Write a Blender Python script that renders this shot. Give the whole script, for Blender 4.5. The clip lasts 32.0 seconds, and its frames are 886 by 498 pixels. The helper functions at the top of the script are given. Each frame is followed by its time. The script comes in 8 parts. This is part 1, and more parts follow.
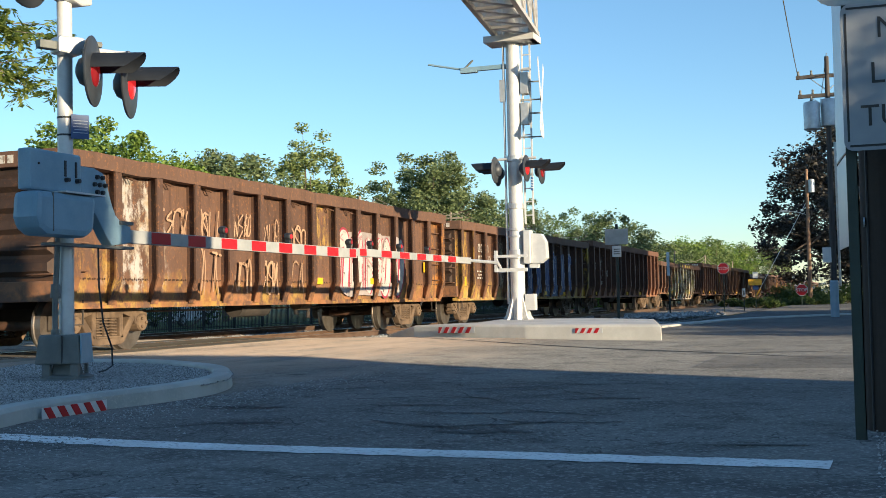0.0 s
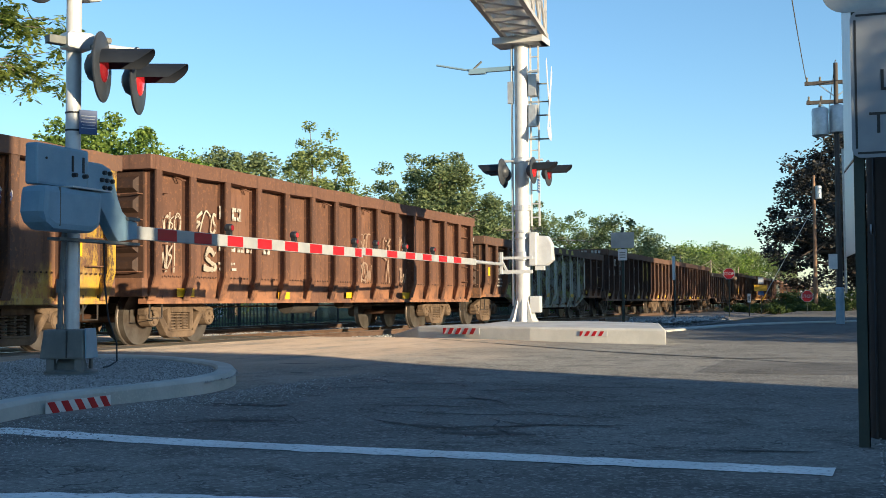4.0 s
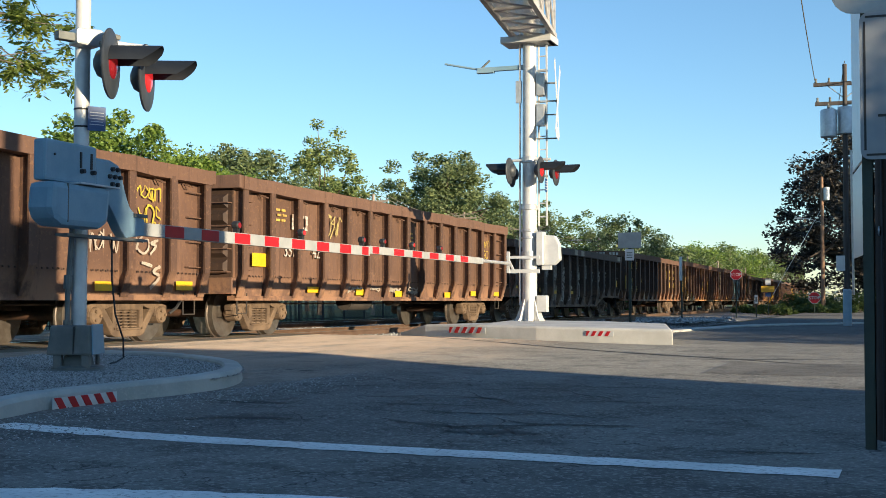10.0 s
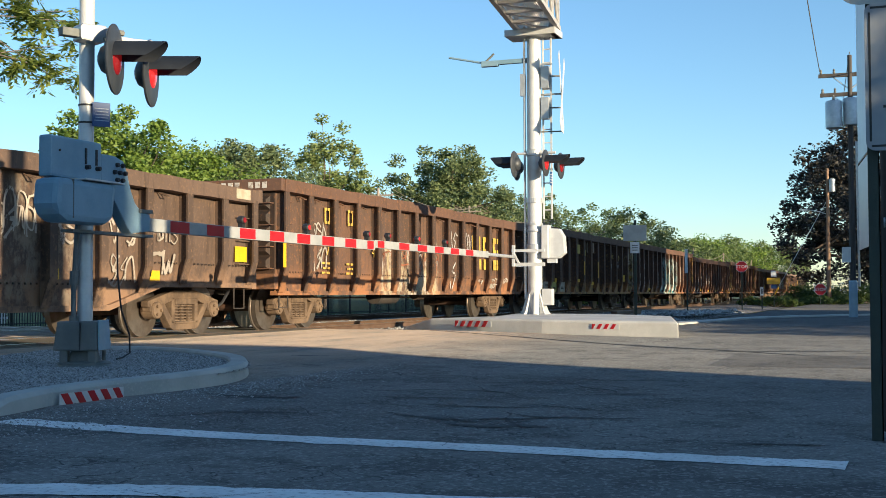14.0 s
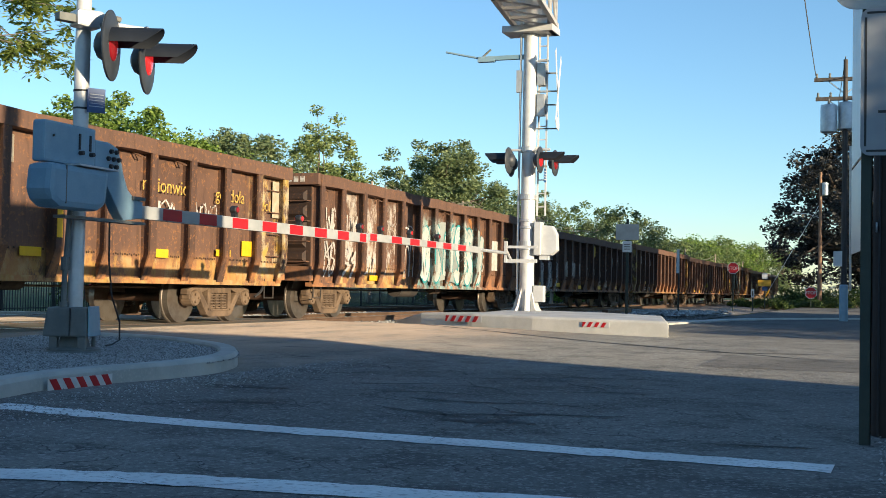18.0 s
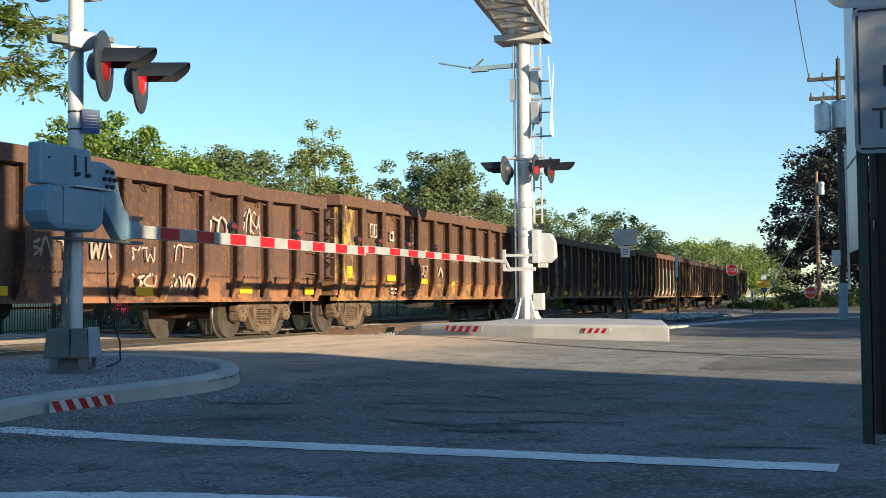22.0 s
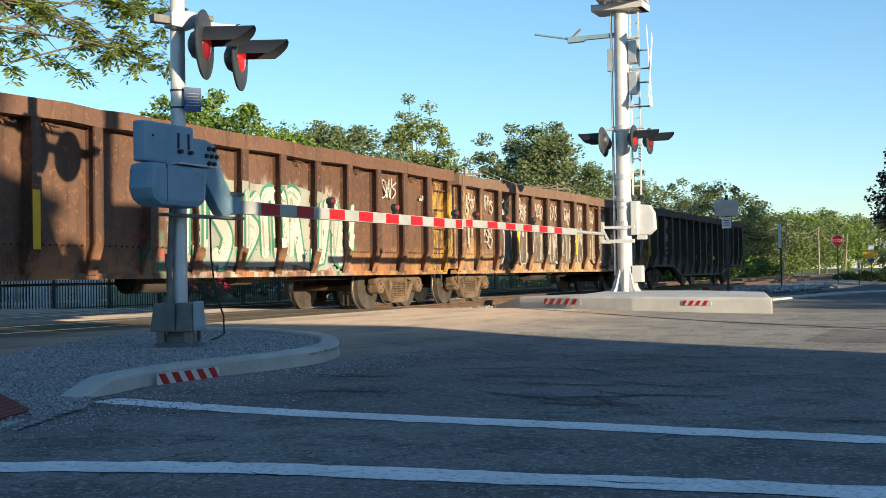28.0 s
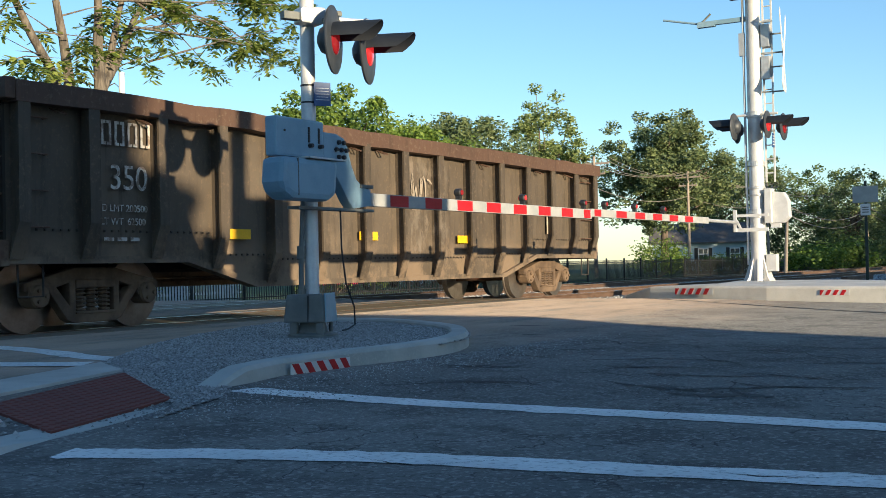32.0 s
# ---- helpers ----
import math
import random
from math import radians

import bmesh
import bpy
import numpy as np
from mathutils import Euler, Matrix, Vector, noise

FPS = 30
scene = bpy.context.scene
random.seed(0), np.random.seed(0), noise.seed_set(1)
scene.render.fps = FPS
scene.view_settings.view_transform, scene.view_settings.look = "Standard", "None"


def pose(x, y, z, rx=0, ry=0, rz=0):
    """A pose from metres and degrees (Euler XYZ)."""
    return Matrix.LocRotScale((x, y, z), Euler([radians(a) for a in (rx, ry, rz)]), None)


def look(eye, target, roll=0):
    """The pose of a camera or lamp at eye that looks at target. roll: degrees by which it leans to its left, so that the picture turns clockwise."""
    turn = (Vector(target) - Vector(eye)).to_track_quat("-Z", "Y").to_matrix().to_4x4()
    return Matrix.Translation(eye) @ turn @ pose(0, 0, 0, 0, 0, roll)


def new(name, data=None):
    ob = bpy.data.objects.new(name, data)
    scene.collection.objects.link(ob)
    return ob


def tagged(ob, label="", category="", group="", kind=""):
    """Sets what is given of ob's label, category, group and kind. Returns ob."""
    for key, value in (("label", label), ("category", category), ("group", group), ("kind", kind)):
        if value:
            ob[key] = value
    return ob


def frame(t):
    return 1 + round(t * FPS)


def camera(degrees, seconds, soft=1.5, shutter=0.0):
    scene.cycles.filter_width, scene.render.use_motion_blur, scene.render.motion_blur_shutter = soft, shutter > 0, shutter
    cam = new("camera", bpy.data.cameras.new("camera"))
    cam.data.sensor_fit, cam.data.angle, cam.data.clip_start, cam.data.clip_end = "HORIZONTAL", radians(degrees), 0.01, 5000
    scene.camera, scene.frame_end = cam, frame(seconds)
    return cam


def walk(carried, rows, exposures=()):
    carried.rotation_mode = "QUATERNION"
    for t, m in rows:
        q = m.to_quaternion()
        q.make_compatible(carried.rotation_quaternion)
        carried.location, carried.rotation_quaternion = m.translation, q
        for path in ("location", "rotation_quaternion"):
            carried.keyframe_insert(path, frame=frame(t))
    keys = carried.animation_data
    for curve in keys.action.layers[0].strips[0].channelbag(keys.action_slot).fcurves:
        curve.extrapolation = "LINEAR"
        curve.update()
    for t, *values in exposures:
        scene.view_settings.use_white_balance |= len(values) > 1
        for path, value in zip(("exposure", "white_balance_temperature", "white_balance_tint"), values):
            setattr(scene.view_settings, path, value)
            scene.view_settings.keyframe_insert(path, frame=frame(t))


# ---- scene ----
cam = camera(40.44, 32.0, 0.6)
EYE, TILT, LEAN, TURN = 0.697, 2.46, 1.19, -70.41
# seconds, yaw, pitch, lean of a phone held still in a parked car
ROWS = [
    (0.0, 0.00, 0.00, 0.00),
    (0.5, -0.03, 0.08, -0.12),
    (1.0, -0.04, 0.13, -0.23),
    (1.5, -0.04, 0.20, -0.27),
    (2.0, -0.04, 0.21, -0.32),
    (2.5, 0.03, 0.25, -0.41),
    (3.0, 0.10, 0.22, -0.48),
    (3.5, 0.18, 0.12, -0.69),
    (5.5, 0.54, -0.08, -1.27),
    (6.0, 0.57, -0.05, -1.46),
    (6.5, 0.61, 0.06, -1.54),
    (7.0, 0.63, 0.03, -1.58),
    (7.5, 0.64, 0.01, -1.51),
    (8.0, 0.61, 0.05, -1.41),
    (8.5, 0.61, 0.08, -1.36),
    (9.0, 0.60, 0.08, -1.35),
    (9.5, 0.59, 0.02, -1.33),
    (10.0, 0.60, -0.03, -1.29),
    (10.5, 0.63, -0.10, -1.24),
    (11.0, 0.66, -0.13, -1.21),
    (11.5, 0.68, -0.14, -1.18),
    (12.0, 0.70, -0.15, -1.18),
    (12.5, 0.71, -0.22, -1.16),
    (13.0, 0.75, -0.27, -1.08),
    (13.5, 0.78, -0.29, -1.00),
    (14.0, 0.84, -0.33, -0.96),
    (14.5, 0.87, -0.39, -0.99),
    (16.5, 0.67, -0.49, -1.97),
    (17.0, 0.58, -0.54, -2.21),
    (17.5, 0.53, -0.55, -2.30),
    (18.0, 0.47, -0.58, -2.33),
    (18.5, 0.44, -0.58, -2.32),
    (19.0, 0.43, -0.59, -2.31),
    (19.5, 0.42, -0.61, -2.16),
    (20.0, 0.38, -0.50, -1.75),
    (20.5, 0.39, -0.41, -1.56),
    (21.0, 0.38, -0.28, -1.19),
    (21.5, 0.37, -0.18, -0.85),
    (22.0, 0.40, -0.08, -0.65),
    (22.5, 0.45, 0.01, -0.36),
    (23.0, 0.52, 0.12, -0.17),
    (23.5, 0.62, 0.20, -0.05),
    (24.0, 0.74, 0.20, 0.13),
    (24.5, 1.11, -0.15, 0.13),
    (25.0, 1.48, -0.66, 0.19),
    (25.5, 1.94, -0.98, 0.24),
    (27.5, 4.02, -1.36, -0.01),
    (28.0, 5.04, -1.39, -0.11),
    (28.5, 6.30, -1.47, 0.00),
    (29.0, 7.56, -1.44, 0.11),
    (29.5, 8.74, -1.37, 0.34),
    (30.0, 9.88, -1.27, 0.43),
    (30.5, 11.11, -1.25, 0.48),
    (31.0, 12.29, -1.36, 0.53),
    (31.5, 13.20, -1.41, 0.72),
    (32.0, 11.14, -1.81, 0.53),
]
walk(cam, [(t, pose(0, 0, EYE, 0, 0, TURN) @ pose(0, 0, 0, TILT, LEAN, 0) @ pose(0, 0, 0, 0, 0, yaw)
            @ pose(0, 0, 0, 90 + pitch, 0, 0) @ pose(0, 0, 0, 0, 0, -lean)) for t, yaw, pitch, lean in ROWS],
     exposures=[(0.0, 1.3, 5650, 4), (32.0, 1.3, 5650, 4)])

# ---------------------------------------------------------------- world and sun
SUN_DIR = Vector((-0.45, -0.893, 0.0)).normalized()
SUN_EL = radians(7.6)
world = bpy.data.worlds.new("evening_sky")
scene.world = world
world.use_nodes = True
wn = world.node_tree.nodes
wl = world.node_tree.links
sky = wn.new("ShaderNodeTexSky")
sky.sky_type = 'NISHITA'
sky.sun_disc = False
sky.sun_elevation = radians(12.0)
sky.sun_rotation = math.atan2(SUN_DIR.x, SUN_DIR.y)
sky.air_density, sky.dust_density, sky.ozone_density = 1.0, 0.1, 2.5
wn["Background"].inputs["Strength"].default_value = 0.077
wl.new(sky.outputs["Color"], wn["Background"].inputs["Color"])

sun = new("sun", bpy.data.lights.new("sun", 'SUN'))
sun.data.energy = 4.3
sun.data.angle = radians(0.6)
sun.data.color = (1.0, 0.74, 0.45)
sun_from = Vector((SUN_DIR.x * math.cos(SUN_EL), SUN_DIR.y * math.cos(SUN_EL), math.sin(SUN_EL)))
sun.matrix_world = look(sun_from * 60 + Vector((0, 0, 30)), Vector((0, 0, 30)))


# ---------------------------------------------------------------- geometry helpers
class Geo:
    """Collects boxes, tubes and plates into one mesh."""

    def __init__(self):
        self.v, self.f = [], []

    def add(self, verts, faces):
        n = len(self.v)
        self.v += [tuple(p) for p in verts]
        self.f += [tuple(i + n for i in face) for face in faces]
        return self

    def box(self, x0, x1, y0, y1, z0, z1):
        vs = [(x, y, z) for z in (z0, z1) for y in (y0, y1) for x in (x0, x1)]
        return self.add(vs, [(0, 2, 3, 1), (4, 5, 7, 6), (0, 1, 5, 4), (2, 6, 7, 3), (0, 4, 6, 2), (1, 3, 7, 5)])

    def hexa(self, lo, hi):
        """A solid between two four-cornered rings, both turning the same way (seen from the second one: counter-clockwise)."""
        return self.add(list(lo) + list(hi), [(3, 2, 1, 0), (4, 5, 6, 7)] + [(i, (i + 1) % 4, (i + 1) % 4 + 4, i + 4) for i in range(4)])

    def tube(self, p, q, r, r2=None, n=10, cap=True):
        p, q = Vector(p), Vector(q)
        r2 = r if r2 is None else r2
        w = (q - p).normalized()
        a = w.orthogonal().normalized()
        b = w.cross(a)
        k = len(self.v)
        for c, rad in ((p, r), (q, r2)):
            for i in range(n):
                t = 2 * math.pi * i / n
                self.v.append(tuple(c + rad * (math.cos(t) * a + math.sin(t) * b)))
        self.f += [(k + i, k + (i + 1) % n, k + n + (i + 1) % n, k + n + i) for i in range(n)]
        if cap:
            self.f += [tuple(k + i for i in reversed(range(n))), tuple(k + n + i for i in range(n))]
        return self

    def path(self, pts, r, n=6):
        """One bent round bar through the points."""
        pts = [Vector(p) for p in pts]
        k0, side = len(self.v), None
        for i, p in enumerate(pts):
            t = (pts[min(i + 1, len(pts) - 1)] - pts[max(i - 1, 0)]).normalized()
            if side is None:
                side = t.cross(Vector((0.31, 0.22, 0.92))).normalized()
            side = (side - t * side.dot(t)).normalized()
            up = t.cross(side)
            self.v += [tuple(p + (side * math.cos(2 * math.pi * j / n) + up * math.sin(2 * math.pi * j / n)) * r) for j in range(n)]
        for i in range(len(pts) - 1):
            a = k0 + i * n
            self.f += [(a + j, a + (j + 1) % n, a + n + (j + 1) % n, a + n + j) for j in range(n)]
        self.f += [tuple(range(k0 + n - 1, k0 - 1, -1)), tuple(range(k0 + (len(pts) - 1) * n, k0 + len(pts) * n))]
        return self

    def extrude(self, outline, axis, lo, hi):
        """A flat outline of (a, b) pairs pushed along an axis. x: (y, z), y: (x, z), z: (x, y)."""
        def at(a, b, c):
            return (c, a, b) if axis == 'x' else (a, c, b) if axis == 'y' else (a, b, c)
        n = len(outline)
        vs = [at(a, b, lo) for a, b in outline] + [at(a, b, hi) for a, b in outline]
        return self.add(vs, [tuple(reversed(range(n))), tuple(range(n, 2 * n))] + [(i, (i + 1) % n, (i + 1) % n + n, i + n) for i in range(n)])

    def lathe(self, profile, centre, axis='z', n=24):
        """Turns (radius, height) pairs round an axis."""
        k = len(self.v)
        cx, cy, cz = centre
        for r, h in profile:
            for i in range(n):
                t = 2 * math.pi * i / n
                a, b = r * math.cos(t), r * math.sin(t)
                self.v.append((cx + a, cy + b, cz + h) if axis == 'z' else (cx + a, cy + h, cz + b) if axis == 'y' else (cx + h, cy + a, cz + b))
        for j in range(len(profile) - 1):
            for i in range(n):
                self.f.append((k + j * n + i, k + j * n + (i + 1) % n, k + (j + 1) * n + (i + 1) % n, k + (j + 1) * n + i))
        self.f.append(tuple(k + i for i in reversed(range(n))))
        self.f.append(tuple(k + (len(profile) - 1) * n + i for i in range(n)))
        return self

    def mesh(self, name, bevel=0.0, smooth=False):
        me = bpy.data.meshes.new(name)
        me.from_pydata(self.v, [], self.f)
        bm = bmesh.new()
        bm.from_mesh(me)
        bmesh.ops.recalc_face_normals(bm, faces=bm.faces)
        if bevel:
            sharp = [e for e in bm.edges if len(e.link_faces) == 2 and e.calc_face_angle() > 0.6]
            bmesh.ops.bevel(bm, geom=sharp, offset=bevel, segments=2, profile=0.6, affect='EDGES', clamp_overlap=True)
        bm.to_mesh(me)
        bm.free()
        if smooth:
            me.polygons.foreach_set("use_smooth", [True] * len(me.polygons))
            me.set_sharp_from_angle(angle=radians(40))
        return me


def part(name, geo, material, parent, label="", bevel=0.0, smooth=False, at=None):
    me = geo.mesh(name, bevel, smooth) if isinstance(geo, Geo) else geo
    if not me.materials:
        me.materials.append(material)
    ob = new(name, me)
    ob.parent = parent
    if at is not None:
        ob.matrix_basis = at
    if label:
        tagged(ob, label)
    return ob


def thing(name, label, category, at=None, group="", kind=""):
    ob = new(name)
    ob.empty_display_size = 0.3
    if at is not None:
        ob.matrix_basis = at
    return tagged(ob, label, category, group, kind)


def solid(name, geo, material, label, category, at=None, group="", kind="", bevel=0.0, smooth=False):
    ob = part(name, geo, material, None, "", bevel, smooth, at)
    return tagged(ob, label, category, group, kind)


# ---------------------------------------------------------------- materials
def nodes_of(name):
    m = bpy.data.materials.new(name)
    m.use_nodes = True
    nt = m.node_tree
    return m, nt, nt.nodes["Principled BSDF"]


def nmath(nt, op, a, b=None, clamp=False):
    n = nt.nodes.new("ShaderNodeMath")
    n.operation = op
    n.use_clamp = clamp
    for i, x in enumerate((a, b)):
        if x is None:
            continue
        if isinstance(x, (int, float)):
            n.inputs[i].default_value = x
        else:
            nt.links.new(x, n.inputs[i])
    return n.outputs[0]


def nmix(nt, fac, a, b, blend='MIX'):
    n = nt.nodes.new("ShaderNodeMix")
    n.data_type = 'RGBA'
    n.blend_type = blend
    for i, x in ((0, fac), (6, a), (7, b)):
        if isinstance(x, (int, float)):
            n.inputs[i].default_value = x
        elif isinstance(x, tuple):
            n.inputs[i].default_value = (*x[:3], 1)
        else:
            nt.links.new(x, n.inputs[i])
    return n.outputs[2]


def nramp(nt, val, lo, hi):
    """0 below lo, 1 above hi."""
    n = nt.nodes.new("ShaderNodeMapRange")
    n.interpolation_type = 'SMOOTHSTEP'
    nt.links.new(val, n.inputs[0])
    n.inputs[1].default_value, n.inputs[2].default_value = lo, hi
    return n.outputs[0]


def nnoise(nt, coord, scale, detail=4.0, rough=0.6, stretch=None):
    if stretch:
        mp = nt.nodes.new("ShaderNodeMapping")
        mp.inputs["Scale"].default_value = stretch
        nt.links.new(coord, mp.inputs[0])
        coord = mp.outputs[0]
    n = nt.nodes.new("ShaderNodeTexNoise")
    n.inputs["Scale"].default_value = scale
    n.inputs["Detail"].default_value = detail
    n.inputs["Roughness"].default_value = rough
    nt.links.new(coord, n.inputs["Vector"])
    return n.outputs[0]


def nbump(nt, bsdf, height, strength=0.3, dist=0.02):
    b = nt.nodes.new("ShaderNodeBump")
    b.inputs["Strength"].default_value = strength
    b.inputs["Distance"].default_value = dist
    nt.links.new(height, b.inputs["Height"])
    nt.links.new(b.outputs[0], bsdf.inputs["Normal"])


def mottled(name, c1, c2, scale=3.0, rough=0.8, metal=0.0, bump=0.2, fine=40.0, c3=None, dist=0.01, lo=0.35, hi=0.65, stretch=None):
    """Two or three colours mixed by coarse and fine noise, with relief."""
    m, nt, b = nodes_of(name)
    co = nt.nodes.new("ShaderNodeTexCoord").outputs["Object"]
    big = nnoise(nt, co, scale, stretch=stretch)
    small = nnoise(nt, co, fine, 3.0)
    col = nmix(nt, nramp(nt, big, lo, hi), c1, c2)
    if c3:
        col = nmix(nt, nramp(nt, small, 0.5, 0.72), col, c3)
    else:
        col = nmix(nt, nmath(nt, 'MULTIPLY', small, 0.35), col, tuple(x * 0.6 for x in c1))
    nt.links.new(col, b.inputs["Base Color"])
    b.inputs["Roughness"].default_value = rough
    b.inputs["Metallic"].default_value = metal
    if bump:
        nbump(nt, b, small, bump, dist)
    return m


def glowing(name, colour, strength, base=(0.3, 0.01, 0.01)):
    m, nt, b = nodes_of(name)
    b.inputs["Base Color"].default_value = (*base, 1)
    b.inputs["Emission Color"].default_value = (*colour, 1)
    b.inputs["Emission Strength"].default_value = strength
    b.inputs["Roughness"].default_value = 0.2
    return m


def asphalt(name, dark, light, wear, sun_tone=None):
    """Worn road surface: broad stains, wheel-polished bands, aggregate grains and fine crazing."""
    m, nt, b = nodes_of(name)
    co = nt.nodes.new("ShaderNodeTexCoord").outputs["Object"]
    big = nnoise(nt, co, 0.22, 4.0)
    mid = nnoise(nt, co, 1.6, 5.0, 0.7)
    grain = nnoise(nt, co, 34.0, 3.0, 0.8)
    chips = nt.nodes.new("ShaderNodeTexVoronoi")
    chips.inputs["Scale"].default_value = 55.0
    nt.links.new(co, chips.inputs["Vector"])
    col = nmix(nt, nramp(nt, big, 0.38, 0.62), dark, light)
    col = nmix(nt, nmath(nt, 'MULTIPLY', nramp(nt, mid, 0.48, 0.62), 0.75), col, tuple(0.55 * a for a in dark))
    col = nmix(nt, nmath(nt, 'MULTIPLY', nramp(nt, grain, 0.55, 0.72), 0.6), col, wear)
    col = nmix(nt, nmath(nt, 'MULTIPLY', nramp(nt, grain, 0.47, 0.30), 0.8), col, tuple(0.4 * a for a in dark))
    sepc = nt.nodes.new("ShaderNodeSeparateColor")
    nt.links.new(chips.outputs["Color"], sepc.inputs[0])
    col = nmix(nt, nmath(nt, 'MULTIPLY', nramp(nt, sepc.outputs[0], 0.84, 0.92), 0.4), col, wear)
    craze = nt.nodes.new("ShaderNodeTexVoronoi")
    craze.feature = 'DISTANCE_TO_EDGE'
    craze.inputs["Scale"].default_value = 1.9
    warp = nt.nodes.new("ShaderNodeVectorMath")
    warp.operation = 'ADD'
    nt.links.new(co, warp.inputs[0])
    nz = nt.nodes.new("ShaderNodeTexNoise")
    nz.inputs["Scale"].default_value = 2.2
    nz.inputs["Detail"].default_value = 4.0
    nt.links.new(co, nz.inputs["Vector"])
    nt.links.new(nz.outputs["Color"], warp.inputs[1])
    nt.links.new(warp.outputs[0], craze.inputs["Vector"])
    line = nmath(nt, 'SUBTRACT', 1.0, nramp(nt, craze.outputs["Distance"], 0.0, 0.02))
    line = nmath(nt, 'MULTIPLY', line, nramp(nt, nnoise(nt, co, 0.5, 3.0), 0.44, 0.56))
    col = nmix(nt, nmath(nt, 'MULTIPLY', line, 0.9), col, tuple(0.25 * a for a in dark))
    if sun_tone:
        # tan tone towards the railway, painting low sun onto the approach
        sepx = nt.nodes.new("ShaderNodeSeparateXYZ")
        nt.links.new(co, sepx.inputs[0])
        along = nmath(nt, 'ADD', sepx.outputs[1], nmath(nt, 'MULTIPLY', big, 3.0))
        sun_strip = nmath(nt, 'MULTIPLY', nramp(nt, along, 5.8, 9.6), nramp(nt, nnoise(nt, co, 0.7, 6.0, 0.7, stretch=(0.4, 1.6, 1.0)), 0.25, 0.6))
        col = nmix(nt, nmath(nt, 'MULTIPLY', sun_strip, 0.8), col, sun_tone)
    nt.links.new(col, b.inputs["Base Color"])
    b.inputs["Roughness"].default_value = 0.92
    b.inputs["Diffuse Roughness"].default_value = 1.0
    nbump(nt, b, nmath(nt, 'ADD', grain, nmath(nt, 'MULTIPLY', line, -0.6)), 0.6, 0.012)
    return m


# last colour: tan that puts the sunlit strip into the asphalt
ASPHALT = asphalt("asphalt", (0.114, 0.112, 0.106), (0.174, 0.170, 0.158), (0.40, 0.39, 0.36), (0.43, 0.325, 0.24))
ASPHALT_NEW = asphalt("newer_asphalt", (0.085, 0.083, 0.080), (0.115, 0.112, 0.107), (0.2, 0.19, 0.18))
CRACK = mottled("tar_crack", (0.025, 0.025, 0.025), (0.05, 0.05, 0.048), 3.0, 0.8)
CONCRETE = mottled("concrete", (0.48, 0.455, 0.405), (0.62, 0.595, 0.535), 1.2, 0.85, bump=0.25, fine=45.0)
GRAVEL = mottled("gravel", (0.22, 0.21, 0.20), (0.36, 0.35, 0.33), 9.0, 0.95, bump=0.9, fine=38.0, c3=(0.5, 0.49, 0.47), dist=0.03)
BALLAST = mottled("ballast", (0.16, 0.14, 0.12), (0.30, 0.27, 0.24), 6.0, 0.95, bump=0.9, fine=25.0, c3=(0.42, 0.39, 0.36), dist=0.05)
PAINT_WHITE = mottled("road_paint", (0.84, 0.84, 0.81), (0.70, 0.70, 0.67), 2.0, 0.75, fine=30.0, c3=(0.42, 0.41, 0.39))
# concrete tone lowered so the near kerbs carry shade in their colour
KERBSTONE = mottled("shaded_kerb", (0.38, 0.39, 0.36), (0.51, 0.51, 0.47), 1.6, 0.9, bump=0.35, fine=40.0, c3=(0.48, 0.47, 0.43))
GRASS = mottled("grass", (0.05, 0.09, 0.025), (0.09, 0.12, 0.04), 0.8, 0.95, bump=0.8, fine=20.0)
GALV = mottled("galvanised_steel", (0.50, 0.51, 0.52), (0.62, 0.63, 0.63), 5.0, 0.42, 0.55, bump=0.05, fine=80.0)
ALU = mottled("aluminium_paint", (0.58, 0.58, 0.58), (0.68, 0.68, 0.67), 3.0, 0.45, 0.25, bump=0.05)
GREYPAINT = mottled("grey_enamel", (0.20, 0.32, 0.41), (0.26, 0.38, 0.47), 2.5, 0.45, bump=0.05, fine=50.0)
DARKGREY = mottled("dark_casting", (0.13, 0.14, 0.13), (0.19, 0.19, 0.175), 4.0, 0.6, bump=0.1)
BLACK = mottled("black_paint", (0.018, 0.018, 0.02), (0.03, 0.03, 0.032), 4.0, 0.5, bump=0.05)
DISC = mottled("background_disc", (0.030, 0.036, 0.046), (0.050, 0.056, 0.066), 4.0, 0.5, bump=0.03)
RED = mottled("reflective_red", (0.50, 0.012, 0.02), (0.42, 0.01, 0.016), 6.0, 0.4, bump=0.0)
WHITE = mottled("reflective_white", (0.70, 0.70, 0.68), (0.62, 0.62, 0.60), 6.0, 0.4, bump=0.0)
SIGNBLUE = mottled("sign_blue", (0.02, 0.06, 0.18), (0.03, 0.075, 0.21), 5.0, 0.5, bump=0.0)
SIGNWHITE = mottled("sign_white", (0.62, 0.63, 0.63), (0.70, 0.70, 0.69), 3.0, 0.35, bump=0.0)
SIGNYELLOW = mottled("sign_yellow", (0.70, 0.40, 0.02), (0.62, 0.35, 0.02), 3.0, 0.4, bump=0.0)
SIGNBACK = mottled("sign_back", (0.30, 0.32, 0.33), (0.36, 0.38, 0.39), 3.0, 0.4, 0.5, bump=0.0)
LENS = glowing("red_lens", (1.0, 0.03, 0.03), 0.28)
LENS_DIM = glowing("unlit_red_lens", (1.0, 0.03, 0.03), 0.05, (0.16, 0.008, 0.012))
WOOD_POLE = mottled("weathered_pole", (0.13, 0.085, 0.055), (0.20, 0.14, 0.095), 2.0, 0.9, bump=0.6, fine=25.0, stretch=(6, 6, 0.4))
